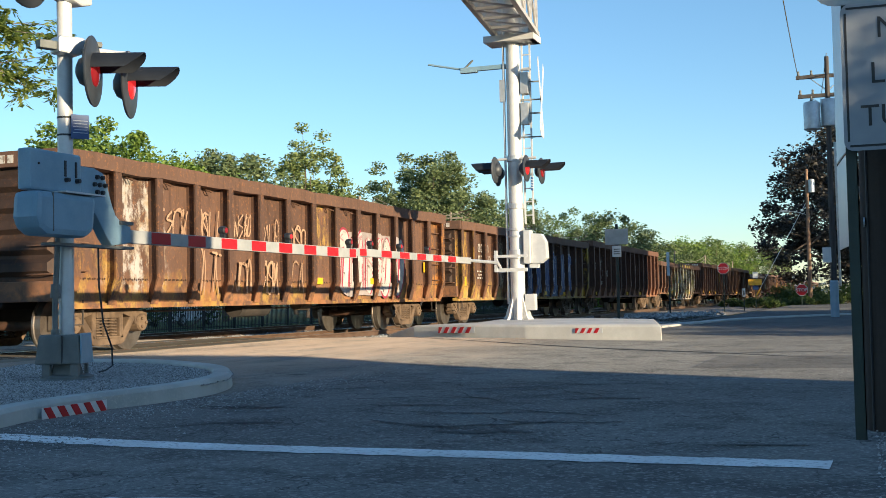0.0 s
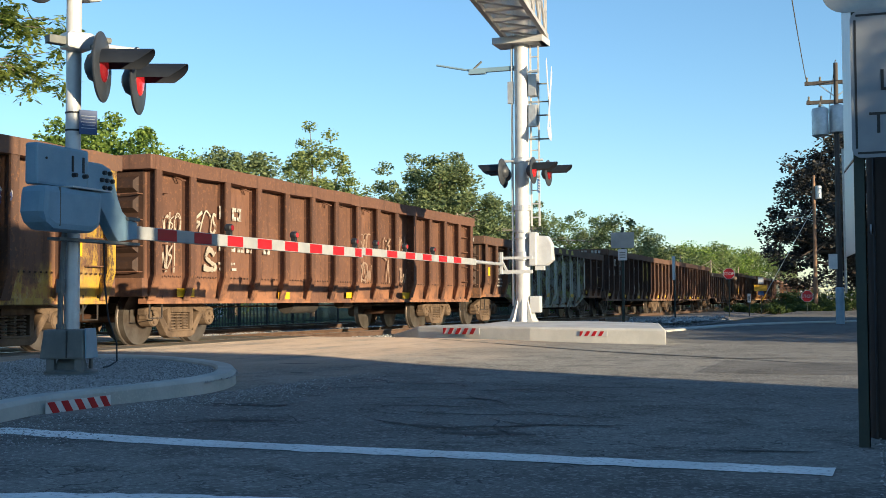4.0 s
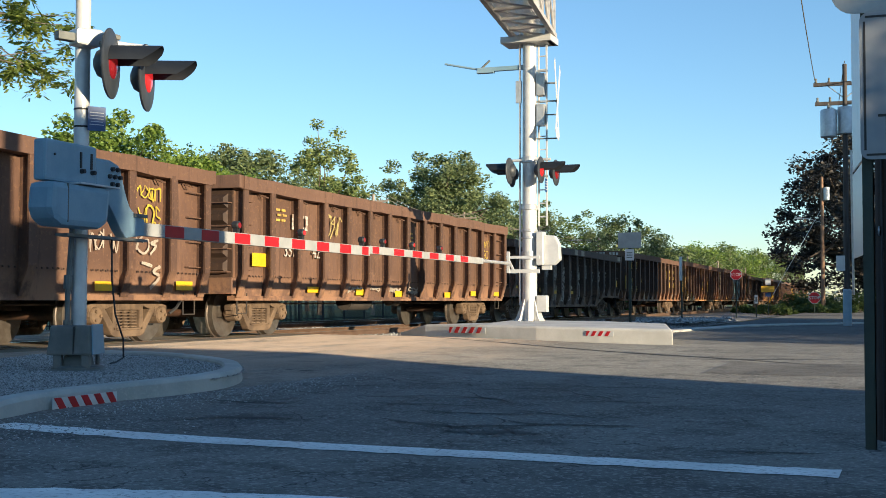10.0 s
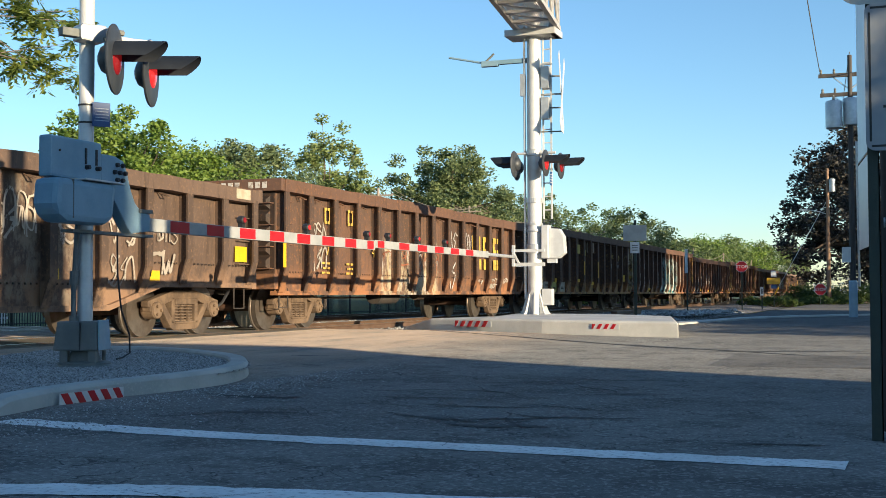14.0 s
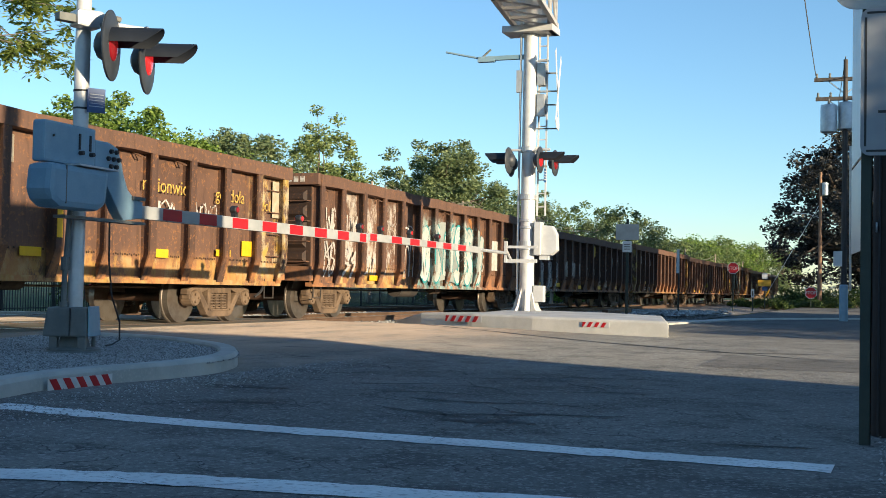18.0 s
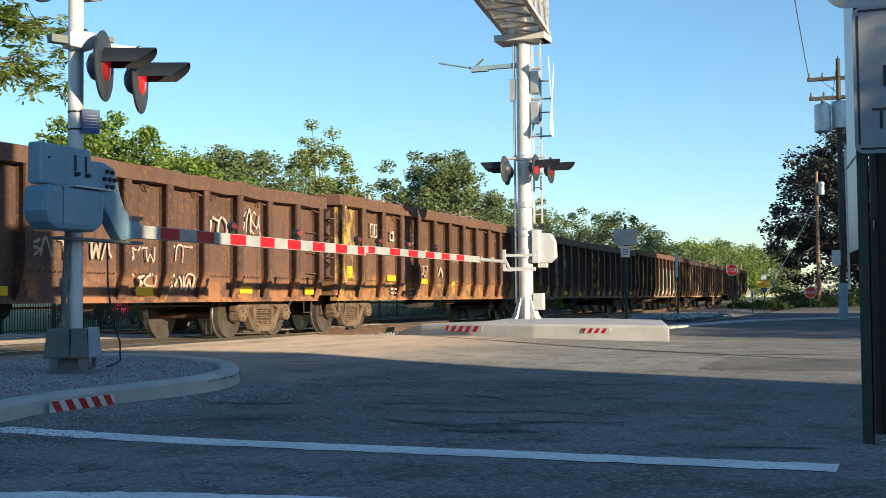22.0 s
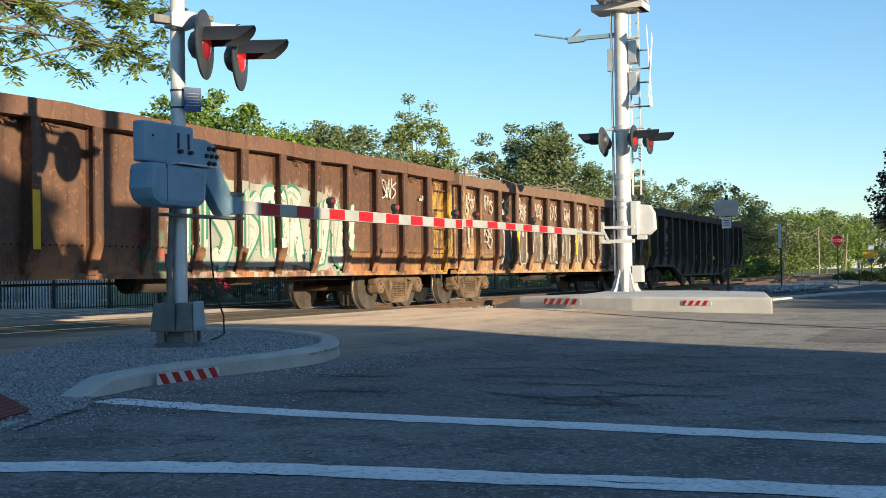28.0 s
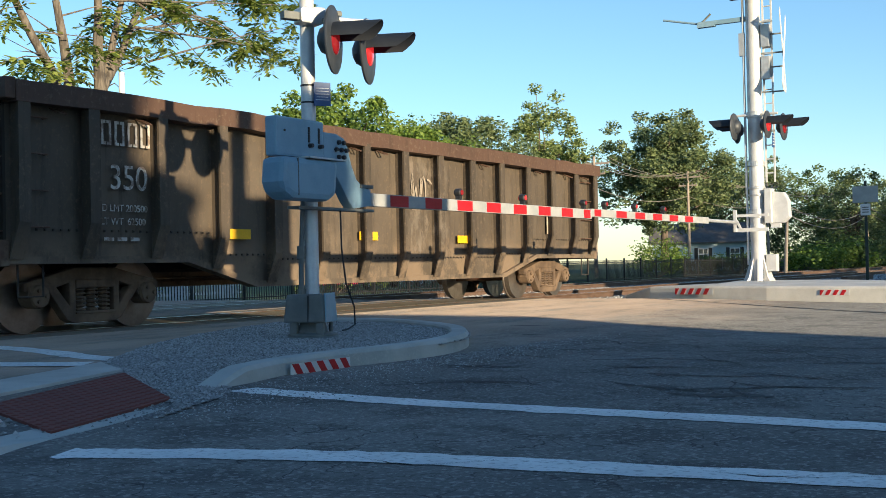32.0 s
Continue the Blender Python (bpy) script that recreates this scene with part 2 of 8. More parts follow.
WOOD_DARK = mottled("dark_treated_pole", (0.035, 0.026, 0.02), (0.06, 0.045, 0.035), 2.0, 0.9, bump=0.6, fine=25.0, stretch=(6, 6, 0.4))
RAIL = mottled("rail_steel", (0.13, 0.08, 0.055), (0.20, 0.13, 0.09), 3.0, 0.6, 0.4)
RAILTOP = mottled("worn_rail_head", (0.45, 0.43, 0.40), (0.52, 0.50, 0.47), 3.0, 0.28, 0.9, bump=0.0)
TIE = mottled("timber_tie", (0.075, 0.055, 0.042), (0.12, 0.09, 0.07), 3.0, 0.95, bump=0.6, fine=30.0)
PANEL = mottled("crossing_panel", (0.20, 0.165, 0.12), (0.27, 0.225, 0.165), 1.5, 0.9, bump=0.4, fine=35.0)
WHEEL = mottled("wheel_rust", (0.13, 0.064, 0.038), (0.04, 0.029, 0.023), 3.0, 0.7, 0.2, bump=0.2)
TREAD = mottled("wheel_tread", (0.24, 0.20, 0.17), (0.34, 0.30, 0.26), 4.0, 0.35, 0.8, bump=0.0)
TRUCKMAT = mottled("bogie_casting", (0.090, 0.060, 0.039), (0.185, 0.125, 0.078), 3.5, 0.85, bump=0.3, fine=30.0)
UNDER = mottled("underframe", (0.03, 0.026, 0.024), (0.06, 0.048, 0.04), 2.0, 0.9, bump=0.3)
YELLOW = mottled("reflector_yellow", (0.75, 0.45, 0.01), (0.68, 0.40, 0.01), 5.0, 0.4, bump=0.0)
PADRED = mottled("tactile_red", (0.16, 0.045, 0.03), (0.20, 0.055, 0.038), 3.0, 0.8, bump=0.3)
SIDING = mottled("house_siding", (0.42, 0.55, 0.60), (0.48, 0.60, 0.65), 1.0, 0.7, bump=0.1)
ROOF = mottled("roof_shingle", (0.10, 0.09, 0.085), (0.15, 0.14, 0.13), 1.2, 0.9, bump=0.4)
BRICKWALL = mottled("brown_brick", (0.22, 0.12, 0.08), (0.30, 0.17, 0.12), 2.0, 0.9, bump=0.3)

# ---------------------------------------------------------------- ground, streets, tracks
NEAR_RAIL, GAUGE = 11.75, 1.505
TRACKS = (NEAR_RAIL, NEAR_RAIL + 4.7)


def road_z(d):
    """The street climbs gently to the rails."""
    k = min(1.0, max(0.0, (d - 3.5) / 6.5))
    return -0.10 + 0.087 * k * k * (3 - 2 * k)


def sheet(x0, x1, y0, y1, nx, ny, height, jitter=0.0):
    g = Geo()
    rnd = random.Random(4)
    for j in range(ny + 1):
        for i in range(nx + 1):
            x, y = x0 + (x1 - x0) * i / nx, y0 + (y1 - y0) * j / ny
            g.v.append((x, y, height(x, y) + rnd.uniform(-jitter, jitter)))
    for j in range(ny):
        for i in range(nx):
            k = j * (nx + 1) + i
            g.f.append((k, k + 1, k + nx + 2, k + nx + 1))
    return g


solid("ground", sheet(-900, 1500, -900, 900, 24, 18, lambda x, y: -0.34), GRASS, "flat grassy ground reaching the horizon", "ground", kind="structure")
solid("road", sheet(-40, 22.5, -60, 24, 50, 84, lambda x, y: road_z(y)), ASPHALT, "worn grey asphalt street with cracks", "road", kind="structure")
solid("road", sheet(22.5, 190, -3.2, 5.2, 60, 6, lambda x, y: -0.112), ASPHALT_NEW, "darker asphalt side street along the railway", "road", kind="structure")


def ballast_z(x, y):
    e = min(1.0, max(0.0, (y - 7.2) / 1.8)) * min(1.0, max(0.0, (21.0 - y) / 2.0))
    return -0.30 + 0.14 * e + 0.02 * noise.noise((x * 1.3, y * 1.3, 0.0))


solid("ballast_bed", sheet(22.5, 330, 6.6, 21.5, 420, 30, ballast_z), BALLAST, "grey stone ballast bed under the tracks", "ballast", kind="structure")
solid("ballast_bed", sheet(-60, -40, 6.6, 21.5, 20, 12, ballast_z), BALLAST, "grey stone ballast bed under the tracks", "ballast", kind="structure")

for ty in TRACKS:
    track = thing("railway_track", "steel rails on timber ties in grey ballast", "track", pose(0, ty, 0), "parallel tracks", "structure")
    for ry in (0.0, GAUGE):
        g = Geo().extrude([(-0.07, -0.17), (0.07, -0.17), (0.07, -0.155), (0.012, -0.13), (0.012, -0.045), (0.035, -0.035), (0.035, -0.004),
                           (-0.035, -0.004), (-0.035, -0.035), (-0.012, -0.045), (-0.012, -0.13), (-0.07, -0.155)], 'x', -60, 330)
        part("rail", g, RAIL, track, "brown rusty steel rail", at=pose(0, ry, 0))
        part("rail_head", Geo().box(-60, 330, ry - 0.03, ry + 0.03, -0.006, 0.0), RAILTOP, track, "bright worn rail head")
    tie = Geo().box(-0.11, 0.11, -0.55, GAUGE + 0.55, -0.36, -0.165).mesh("tie", 0.01)
    for i in range(150):
        part("tie", tie, TIE, track, at=pose(22.9 + 0.55 * i, 0, 0, 0, 0, random.uniform(-1, 1)))
    # level crossing panels between and beside the rails
    for k in range(12):
        x0 = 2.0 + 1.72 * k
        for y0, y1 in ((-0.75, -0.055), (0.075, GAUGE - 0.075), (GAUGE + 0.055, GAUGE + 0.75)):
            part("crossing_panel", Geo().box(x0, x0 + 1.70, y0, y1, -0.2, -0.008), PANEL, track, bevel=0.008)

# ---------------------------------------------------------------- the train
SPEED, BODY, BAYS, SIDE_Y = 8.237, 16.20, 14, 10.88
CAR_Y = NEAR_RAIL + GAUGE / 2
BAY = BODY / BAYS
HALF = 1.40


def paint_layer(nt, col, x, z, co, layer):
    """A flat coat of paint over one stretch of a car's side."""
    kind, x0, x1, z0, z1, c1, c2, seed = layer
    wob = nnoise(nt, co, 1.7, 3.0, stretch=(1, 1, 1))
    wx = nmath(nt, 'ADD', x, nmath(nt, 'MULTIPLY', nmath(nt, 'SUBTRACT', wob, 0.5), 0.7))
    wz = nmath(nt, 'ADD', z, nmath(nt, 'MULTIPLY', nmath(nt, 'SUBTRACT', wob, 0.5), 0.6))
    soft = 0.25
    inside = nmath(nt, 'MULTIPLY', nmath(nt, 'MULTIPLY', nramp(nt, wx, x0 - soft, x0), nmath(nt, 'SUBTRACT', 1.0, nramp(nt, wx, x1, x1 + soft))),
                   nmath(nt, 'MULTIPLY', nramp(nt, wz, z0 - soft, z0), nmath(nt, 'SUBTRACT', 1.0, nramp(nt, wz, z1, z1 + soft))))
    mp = nt.nodes.new("ShaderNodeMapping")
    mp.inputs["Location"].default_value = (seed * 3.7, seed * 1.3, seed * 0.9)
    nt.links.new(co, mp.inputs[0])
    # flat coat, flaked away
    keep = nmath(nt, 'MULTIPLY', nramp(nt, nnoise(nt, mp.outputs[0], 2.6, 9.0, 0.78, stretch=(1.3, 1.3, 0.7)), 0.46, 0.58), 0.85)
    tone = nmix(nt, nramp(nt, nnoise(nt, mp.outputs[0], 3.0), 0.4, 0.6), c1, c2)
    return nmix(nt, nmath(nt, 'MULTIPLY', inside, keep), col, tone)


def car_paint(name, car, dark, light, rust, layers):
    dark, light, rust = (tuple(0.90 * a for a in c) for c in (dark, light, rust))
    layers = [(*l[:5], tuple(0.70 * a for a in l[5]), tuple(0.70 * a for a in l[6]), l[7]) for l in layers]
    m, nt, b = nodes_of(name)
    tc = nt.nodes.new("ShaderNodeTexCoord")
    tc.object = car
    co = tc.outputs["Object"]
    sep = nt.nodes.new("ShaderNodeSeparateXYZ")
    nt.links.new(co, sep.inputs[0])
    x, z = sep.outputs[0], sep.outputs[2]
    big = nnoise(nt, co, 0.55, 5.0)
    streak = nnoise(nt, co, 2.2, 5.0, 0.65, stretch=(3.2, 3.2, 0.35))
    grain = nnoise(nt, co, 14.0, 6.0, 0.7)
    col = nmix(nt, nramp(nt, big, 0.36, 0.62), dark, light)
    each = nt.nodes.new("ShaderNodeObjectInfo").outputs["Random"]
    col = nmix(nt, nmath(nt, 'MULTIPLY', each, 0.45), col, tuple(0.55 * a for a in dark))
    col = nmix(nt, nmath(nt, 'MULTIPLY', nramp(nt, streak, 0.5, 0.72), 0.7), col, tuple(a * 0.45 for a in dark))
    col = nmix(nt, nmath(nt, 'MULTIPLY', nramp(nt, grain, 0.52, 0.68), 0.75), col, rust)
    # rust gathers on the lower plates
    low = nmath(nt, 'SUBTRACT', 1.0, nramp(nt, z, 0.75, 1.35))
    patch = nramp(nt, nnoise(nt, co, 1.6, 6.0, 0.7), 0.42, 0.56)
    col = nmix(nt, nmath(nt, 'MULTIPLY', nmath(nt, 'MULTIPLY', low, patch), 0.75), col, tuple(min(1, a * 1.5) for a in rust))
    for layer in layers:
        if layer[0] != 'coat':
            continue
        col = paint_layer(nt, col, x, z, co, layer)
    # scrapes and grime over everything
    col = nmix(nt, nmath(nt, 'MULTIPLY', nramp(nt, nnoise(nt, co, 5.0, 7.0, 0.75, stretch=(1.0, 1.0, 0.3)), 0.56, 0.70), 0.55), col, tuple(a * 0.5 for a in dark))
    nt.links.new(col, b.inputs["Base Color"])
    b.inputs["Roughness"].default_value = 0.72
    nbump(nt, b, grain, 0.35, 0.012)
    return m


# ---- bogie, built once
def wheelset_geo():
    g, rim = Geo(), Geo()
    for side in (-1, 1):
        y = side * 0.752
        prof = [(0.10, -0.07 * side), (0.11, -0.05 * side), (0.30, 0.02 * side), (0.36, 0.05 * side), (0.405, 0.055 * side), (0.405, -0.07 * side), (0.36, -0.075 * side), (0.15, -0.03 * side)]
        g.lathe(prof, (0, y, 0), 'y', 28)
        rim.lathe([(0.406, -0.075 * side), (0.475, -0.075 * side), (0.47, -0.045 * side), (0.448, -0.035 * side), (0.443, 0.062 * side), (0.406, 0.062 * side)], (0, y, 0), 'y', 32)
        for k in range(5):
            a = 2 * math.pi * k / 5
            g.tube((0.22 * math.cos(a), y - 0.01, 0.22 * math.sin(a)), (0.22 * math.cos(a), y + side * 0.02, 0.22 * math.sin(a)), 0.03, n=8)
    g.tube((0, -1.02, 0), (0, 1.02, 0), 0.075, n=12)
    return g, rim


def side_frame_geo(side):
    y0, y1 = side * 0.93, side * 1.08
    lo, hi = min(y0, y1), max(y0, y1)
    g = Geo()
    # frame as a closed ring of struts with an open spring window
    g.extrude([(-1.10, 0.60), (-1.10, 0.50), (-0.75, 0.50), (-0.33, 0.62), (0.33, 0.62), (0.75, 0.50), (1.10, 0.50), (1.10, 0.60), (0.75, 0.68), (0.33, 0.78), (-0.33, 0.78), (-0.75, 0.68)], 'y', lo, hi)
    g.extrude([(-0.78, 0.56), (-0.62, 0.56), (-0.32, 0.22), (0.32, 0.22), (0.62, 0.56), (0.78, 0.56), (0.44, 0.14), (0.34, 0.10), (-0.34, 0.10), (-0.44, 0.14)], 'y', lo, hi)
    for sx in (-1, 1):
        g.box(sx * 0.36 - 0.05, sx * 0.36 + 0.05, lo, hi, 0.2, 0.66)
        g.box(sx * 0.889 - 0.16, sx * 0.889 + 0.16, lo - 0.01, hi + 0.01, 0.42, 0.60)
    g.box(-0.32, 0.32, lo - 0.02, hi + 0.02, 0.205, 0.245).box(-0.32, 0.32, lo - 0.02, hi + 0.02, 0.53, 0.63)
    return g


def bogie(parent, x):
    tr = part("bogie", Geo().box(-0.22, 0.22, -0.98, 0.98, 0.50, 0.74).box(-0.35, 0.35, -0.3, 0.3, 0.60, 0.82), UNDER, parent, "rust-brown cast steel bogie", at=pose(x, 0, 0))
    for side in (-1, 1):
        part("side_frame", FRAME_MESH[side], TRUCKMAT, tr)
        for sx in (-0.2, 0.0, 0.2):
            part("coil_spring", SPRING_MESH, TRUCKMAT, tr, at=pose(sx, side * 1.0, 0.24))
        for sx in (-1, 1):
            part("bearing_cap", CAP_MESH, TRUCKMAT, tr, at=pose(sx * 0.889, side * 1.0, 0.443))
    for sx in (-1, 1):
        ws = part("wheelset", WHEEL_MESH, WHEEL, tr, "rusty steel wheels on an axle", at=pose(sx * 0.889, 0, 0.443))
        WHEELSETS.append((ws, sx * 0.889))
    return tr


WHEELSETS = []
FRAME_MESH = {s: side_frame_geo(s).mesh("side_frame", 0.02) for s in (-1, 1)}
SPRING_MESH = Geo().lathe([(r, 0.05 * k + z) for k in range(6) for r, z in ((0.05, 0.0), (0.085, 0.012), (0.085, 0.03), (0.05, 0.042))], (0, 0, 0), 'z', 10).mesh("coil_spring")
CAP_MESH = Geo().lathe([(0.13, -0.13), (0.145, -0.10), (0.145, 0.10), (0.13, 0.13)], (0, 0, 0), 'y', 16)
for k in range(3):
    a = 2 * math.pi * k / 3
    for sy in (-1, 1):
        CAP_MESH.tube((0.075 * math.cos(a), sy * 0.12, 0.075 * math.sin(a)), (0.075 * math.cos(a), sy * 0.16, 0.075 * math.sin(a)), 0.025, n=6)
CAP_MESH = CAP_MESH.mesh("bearing_cap")
wheel_g, rim_g = wheelset_geo()
n_disc = len(wheel_g.f)
wheel_g.add(rim_g.v, rim_g.f)
WHEEL_MESH = wheel_g.mesh("wheelset", smooth=True)
WHEEL_MESH.materials.append(WHEEL)
WHEEL_MESH.materials.append(TREAD)
for p in WHEEL_MESH.polygons[n_disc:]:
    p.material_index = 1


def belly(style, top):
    """Lower edge of a car's side as (x, z) pairs."""
    if style == 'fish':
        return [(0.0, 0.86), (2.9, 0.86), (4.3, 0.50), (BODY - 4.3, 0.50), (BODY - 2.9, 0.86), (BODY, 0.86)]
    return [(0.0, 0.72), (BODY, 0.72)]


def low_z(style, x):
    e = belly(style, 0)
    for (xa, za), (xb, zb) in zip(e, e[1:]):
        if xa <= x <= xb:
            return za + (zb - za) * (x - xa) / (xb - xa)
    return e[-1][1]


def panel_geo(style, x0, x1, top, dent, rnd):
    """A steel side sheet between two posts, pushed in or out by years of loading."""
    g = Geo()
    nx, nz = 5, 6
    for y in (-HALF, -HALF + 0.025):
        for j in range(nz + 1):
            for i in range(nx + 1):
                u, w = i / nx, j / nz
                x = x0 + (x1 - x0) * u
                zb = low_z(style, x)
                bulge = dent * math.sin(math.pi * u) * math.sin(math.pi * w) + rnd.uniform(-1, 1) * 0.006 * (0 < i < nx)
                g.v.append((x, y - bulge, zb + (top - 0.1 - zb) * w))
    m = (nx + 1) * (nz + 1)
    for j in range(nz):
        for i in range(nx):
            k = j * (nx + 1) + i
            g.f.append((k, k + 1, k + nx + 2, k + nx + 1))
            g.f.append((m + k, m + k + nx + 1, m + k + nx + 2, m + k + 1))
    rim = [i for i in range(nx + 1)] + [j * (nx + 1) + nx for j in range(1, nz + 1)] + [nz * (nx + 1) + i for i in range(nx - 1, -1, -1)] + [j * (nx + 1) for j in range(nz - 1, 0, -1)]
    for a, b in zip(rim, rim[1:] + rim[:1]):
        g.f.append((a, m + a, m + b, b))
    return g


def loft(rings):
    """One skin through rings of four points each."""
    g = Geo()
    for r in rings:
        g.v += r
    for j in range(len(rings) - 1):
        g.f += [(4 * j + i, 4 * j + (i + 1) % 4, 4 * j + 4 + (i + 1) % 4, 4 * j + 4 + i) for i in range(4)]
    k = 4 * (len(rings) - 1)
    g.f += [(3, 2, 1, 0), (k, k + 1, k + 2, k + 3)]
    return g


STROKES = (((0.05, 0.0), (0.1, 0.8), (0.45, 1.05), (0.85, 0.85), (0.9, 0.0)), ((0.0, 1.0), (0.28, 0.0), (0.5, 0.65), (0.74, 0.0), (1.0, 1.0)), ((0.9, 0.9), (0.35, 1.05), (0.1, 0.75), (0.5, 0.5), (0.9, 0.25), (0.5, -0.05), (0.0, 0.1)),
           ((0.5, 1.0), (0.08, 0.75), (0.1, 0.2), (0.5, 0.0), (0.9, 0.25), (0.88, 0.8), (0.45, 1.0)), ((0.1, 1.1), (0.15, 0.5), (0.12, -0.1)), ((0.0, 0.95), (0.5, 1.0), (1.0, 0.9)), ((0.95, 1.0), (0.2, 0.6), (0.85, 0.45), (0.1, -0.15)), ((0.1, 0.0), (0.4, 1.0), (0.6, 0.5), (0.9, -0.1)))


def scrawl(car, x0, x1, z0, z1, material, rnd, cell):
    """A row of quick looping spray strokes on one side sheet."""
    g = Geo()
    x, y, h = x0, -HALF - 0.058, z1 - z0
    while x < x1 - 0.5 * cell:
        w = cell * rnd.uniform(0.8, 1.3)
        for _ in range(rnd.choice((1, 1, 2))):
            pts = [(x + min(w, x1 - x) * a + 0.18 * h * b * 0.5 + rnd.gauss(0, 0.02), z0 + h * b * rnd.uniform(0.9, 1.08) + rnd.gauss(0, 0.02)) for a, b in rnd.choice(STROKES)]
            q = [pts[0]] + pts + [pts[-1]]
            fine = []
            for i in range(1, len(q) - 2):
                for k in range(5):
                    t = k / 5
                    fine.append(tuple(0.5 * (2 * b + (c - a) * t + (2 * a - 5 * b + 4 * c - d) * t * t + (3 * b - a - 3 * c + d) * t ** 3) for a, b, c, d in zip(*q[i - 1:i + 3])))
            fine.append(pts[-1])
            k0, hw = len(g.v), rnd.uniform(0.12, 0.19) * cell
            for i, p in enumerate(fine):
                a, b = fine[max(i - 1, 0)], fine[min(i + 1, len(fine) - 1)]
                dx, dz = b[0] - a[0], b[1] - a[1]
                n = math.hypot(dx, dz) or 1.0
                ww = hw * rnd.uniform(0.35, 0.6)
                g.v += [(p[0] - dz / n * ww, y - 0.00008 * i, p[1] + dx / n * ww), (p[0] + dz / n * ww, y - 0.00008 * i, p[1] - dx / n * ww)]
            g.f += [(k0 + 2 * i, k0 + 2 * i + 1, k0 + 2 * i + 3, k0 + 2 * i + 2) for i in range(len(fine) - 1)]
            y -= 0.0025
        x += w * 0.95
    tagged(part("spray_scrawl", g, material, car, "worn spray-painted scrawl"), kind="stuff")


def spray(name, colour, hold=0.36):
    """Aerosol paint, flaked away in spots."""
    m, nt, b = nodes_of(name)
    co = nt.nodes.new("ShaderNodeTexCoord").outputs["Object"]
    tone = nmix(nt, nramp(nt, nnoise(nt, co, 1.6, 4.0), 0.35, 0.65), colour, tuple(0.72 * a for a in colour))
    nt.links.new(tone, b.inputs["Base Color"])
    b.inputs["Roughness"].default_value = 0.65
    nt.links.new(nramp(nt, nnoise(nt, co, 6.5, 8.0, 0.78, stretch=(1.0, 1.0, 0.6)), hold, hold + 0.05), b.inputs["Alpha"])
    return m


def fine_line(pts, step=0.035):
    """A smooth line through the points, in even small steps."""
    q = [pts[0]] + list(pts) + [pts[-1]]
    out = []
    for i in range(1, len(q) - 2):
        n = max(2, int(math.dist(q[i], q[i + 1]) / step))
        for k in range(n):
            t = k / n
            out.append(tuple(0.5 * (2 * b + (c - a) * t + (2 * a - 5 * b + 4 * c - d) * t * t + (3 * b - a - 3 * c + d) * t ** 3) for a, b, c, d in zip(*q[i - 1:i + 3])))
    return out + [pts[-1]]


def lay_stroke(g, pts, half, off, style, top):
    """A band of paint along a line, lying on the sheets and stepping out over the posts."""
    line = fine_line(pts)
    n, rows, m = len(line), [], max(4, int(half / 0.05))
    for i, p in enumerate(line):
        a, b = line[max(i - 1, 0)], line[min(i + 1, n - 1)]
        dx, dz = b[0] - a[0], b[1] - a[1]
        ln = math.hypot(dx, dz) or 1.0
        e = min(i, n - 1 - i) * 0.035 / half
        w = half * math.sqrt(max(0.05, 1 - (1 - min(1.0, e + 0.08)) ** 2))
        rows.append([(p[0] - dz / ln * w * (2 * u / m - 1), p[1] + dx / ln * w * (2 * u / m - 1)) for u in range(m + 1)])
    for i, (r0, r1) in enumerate(zip(rows, rows[1:])):
        for j in range(m):
            quad = (r0[j], r0[j + 1], r1[j + 1], r1[j])
            cx, cz = sum(p[0] for p in quad) / 4, sum(p[1] for p in quad) / 4
            if not (0.05 < cx < BODY - 0.05 and low_z(style, cx) + 0.02 < cz < top - 0.26):
                continue
            post = abs(cx - BAY * round(cx / BAY)) < 0.088 and cz > low_z(style, cx) + 0.44
            y = -HALF - (0.2225 if post else 0.062) - off - 0.00002 * i
            g.add([(p[0], y, p[1]) for p in quad], [(0, 1, 2, 3)])


LETTERS = (((0, 7),), ((0,),), ((3,),), ((1,),), ((2,),), ((0, 5),), ((6, 4),), ((3, 4),), ((7, 5),))


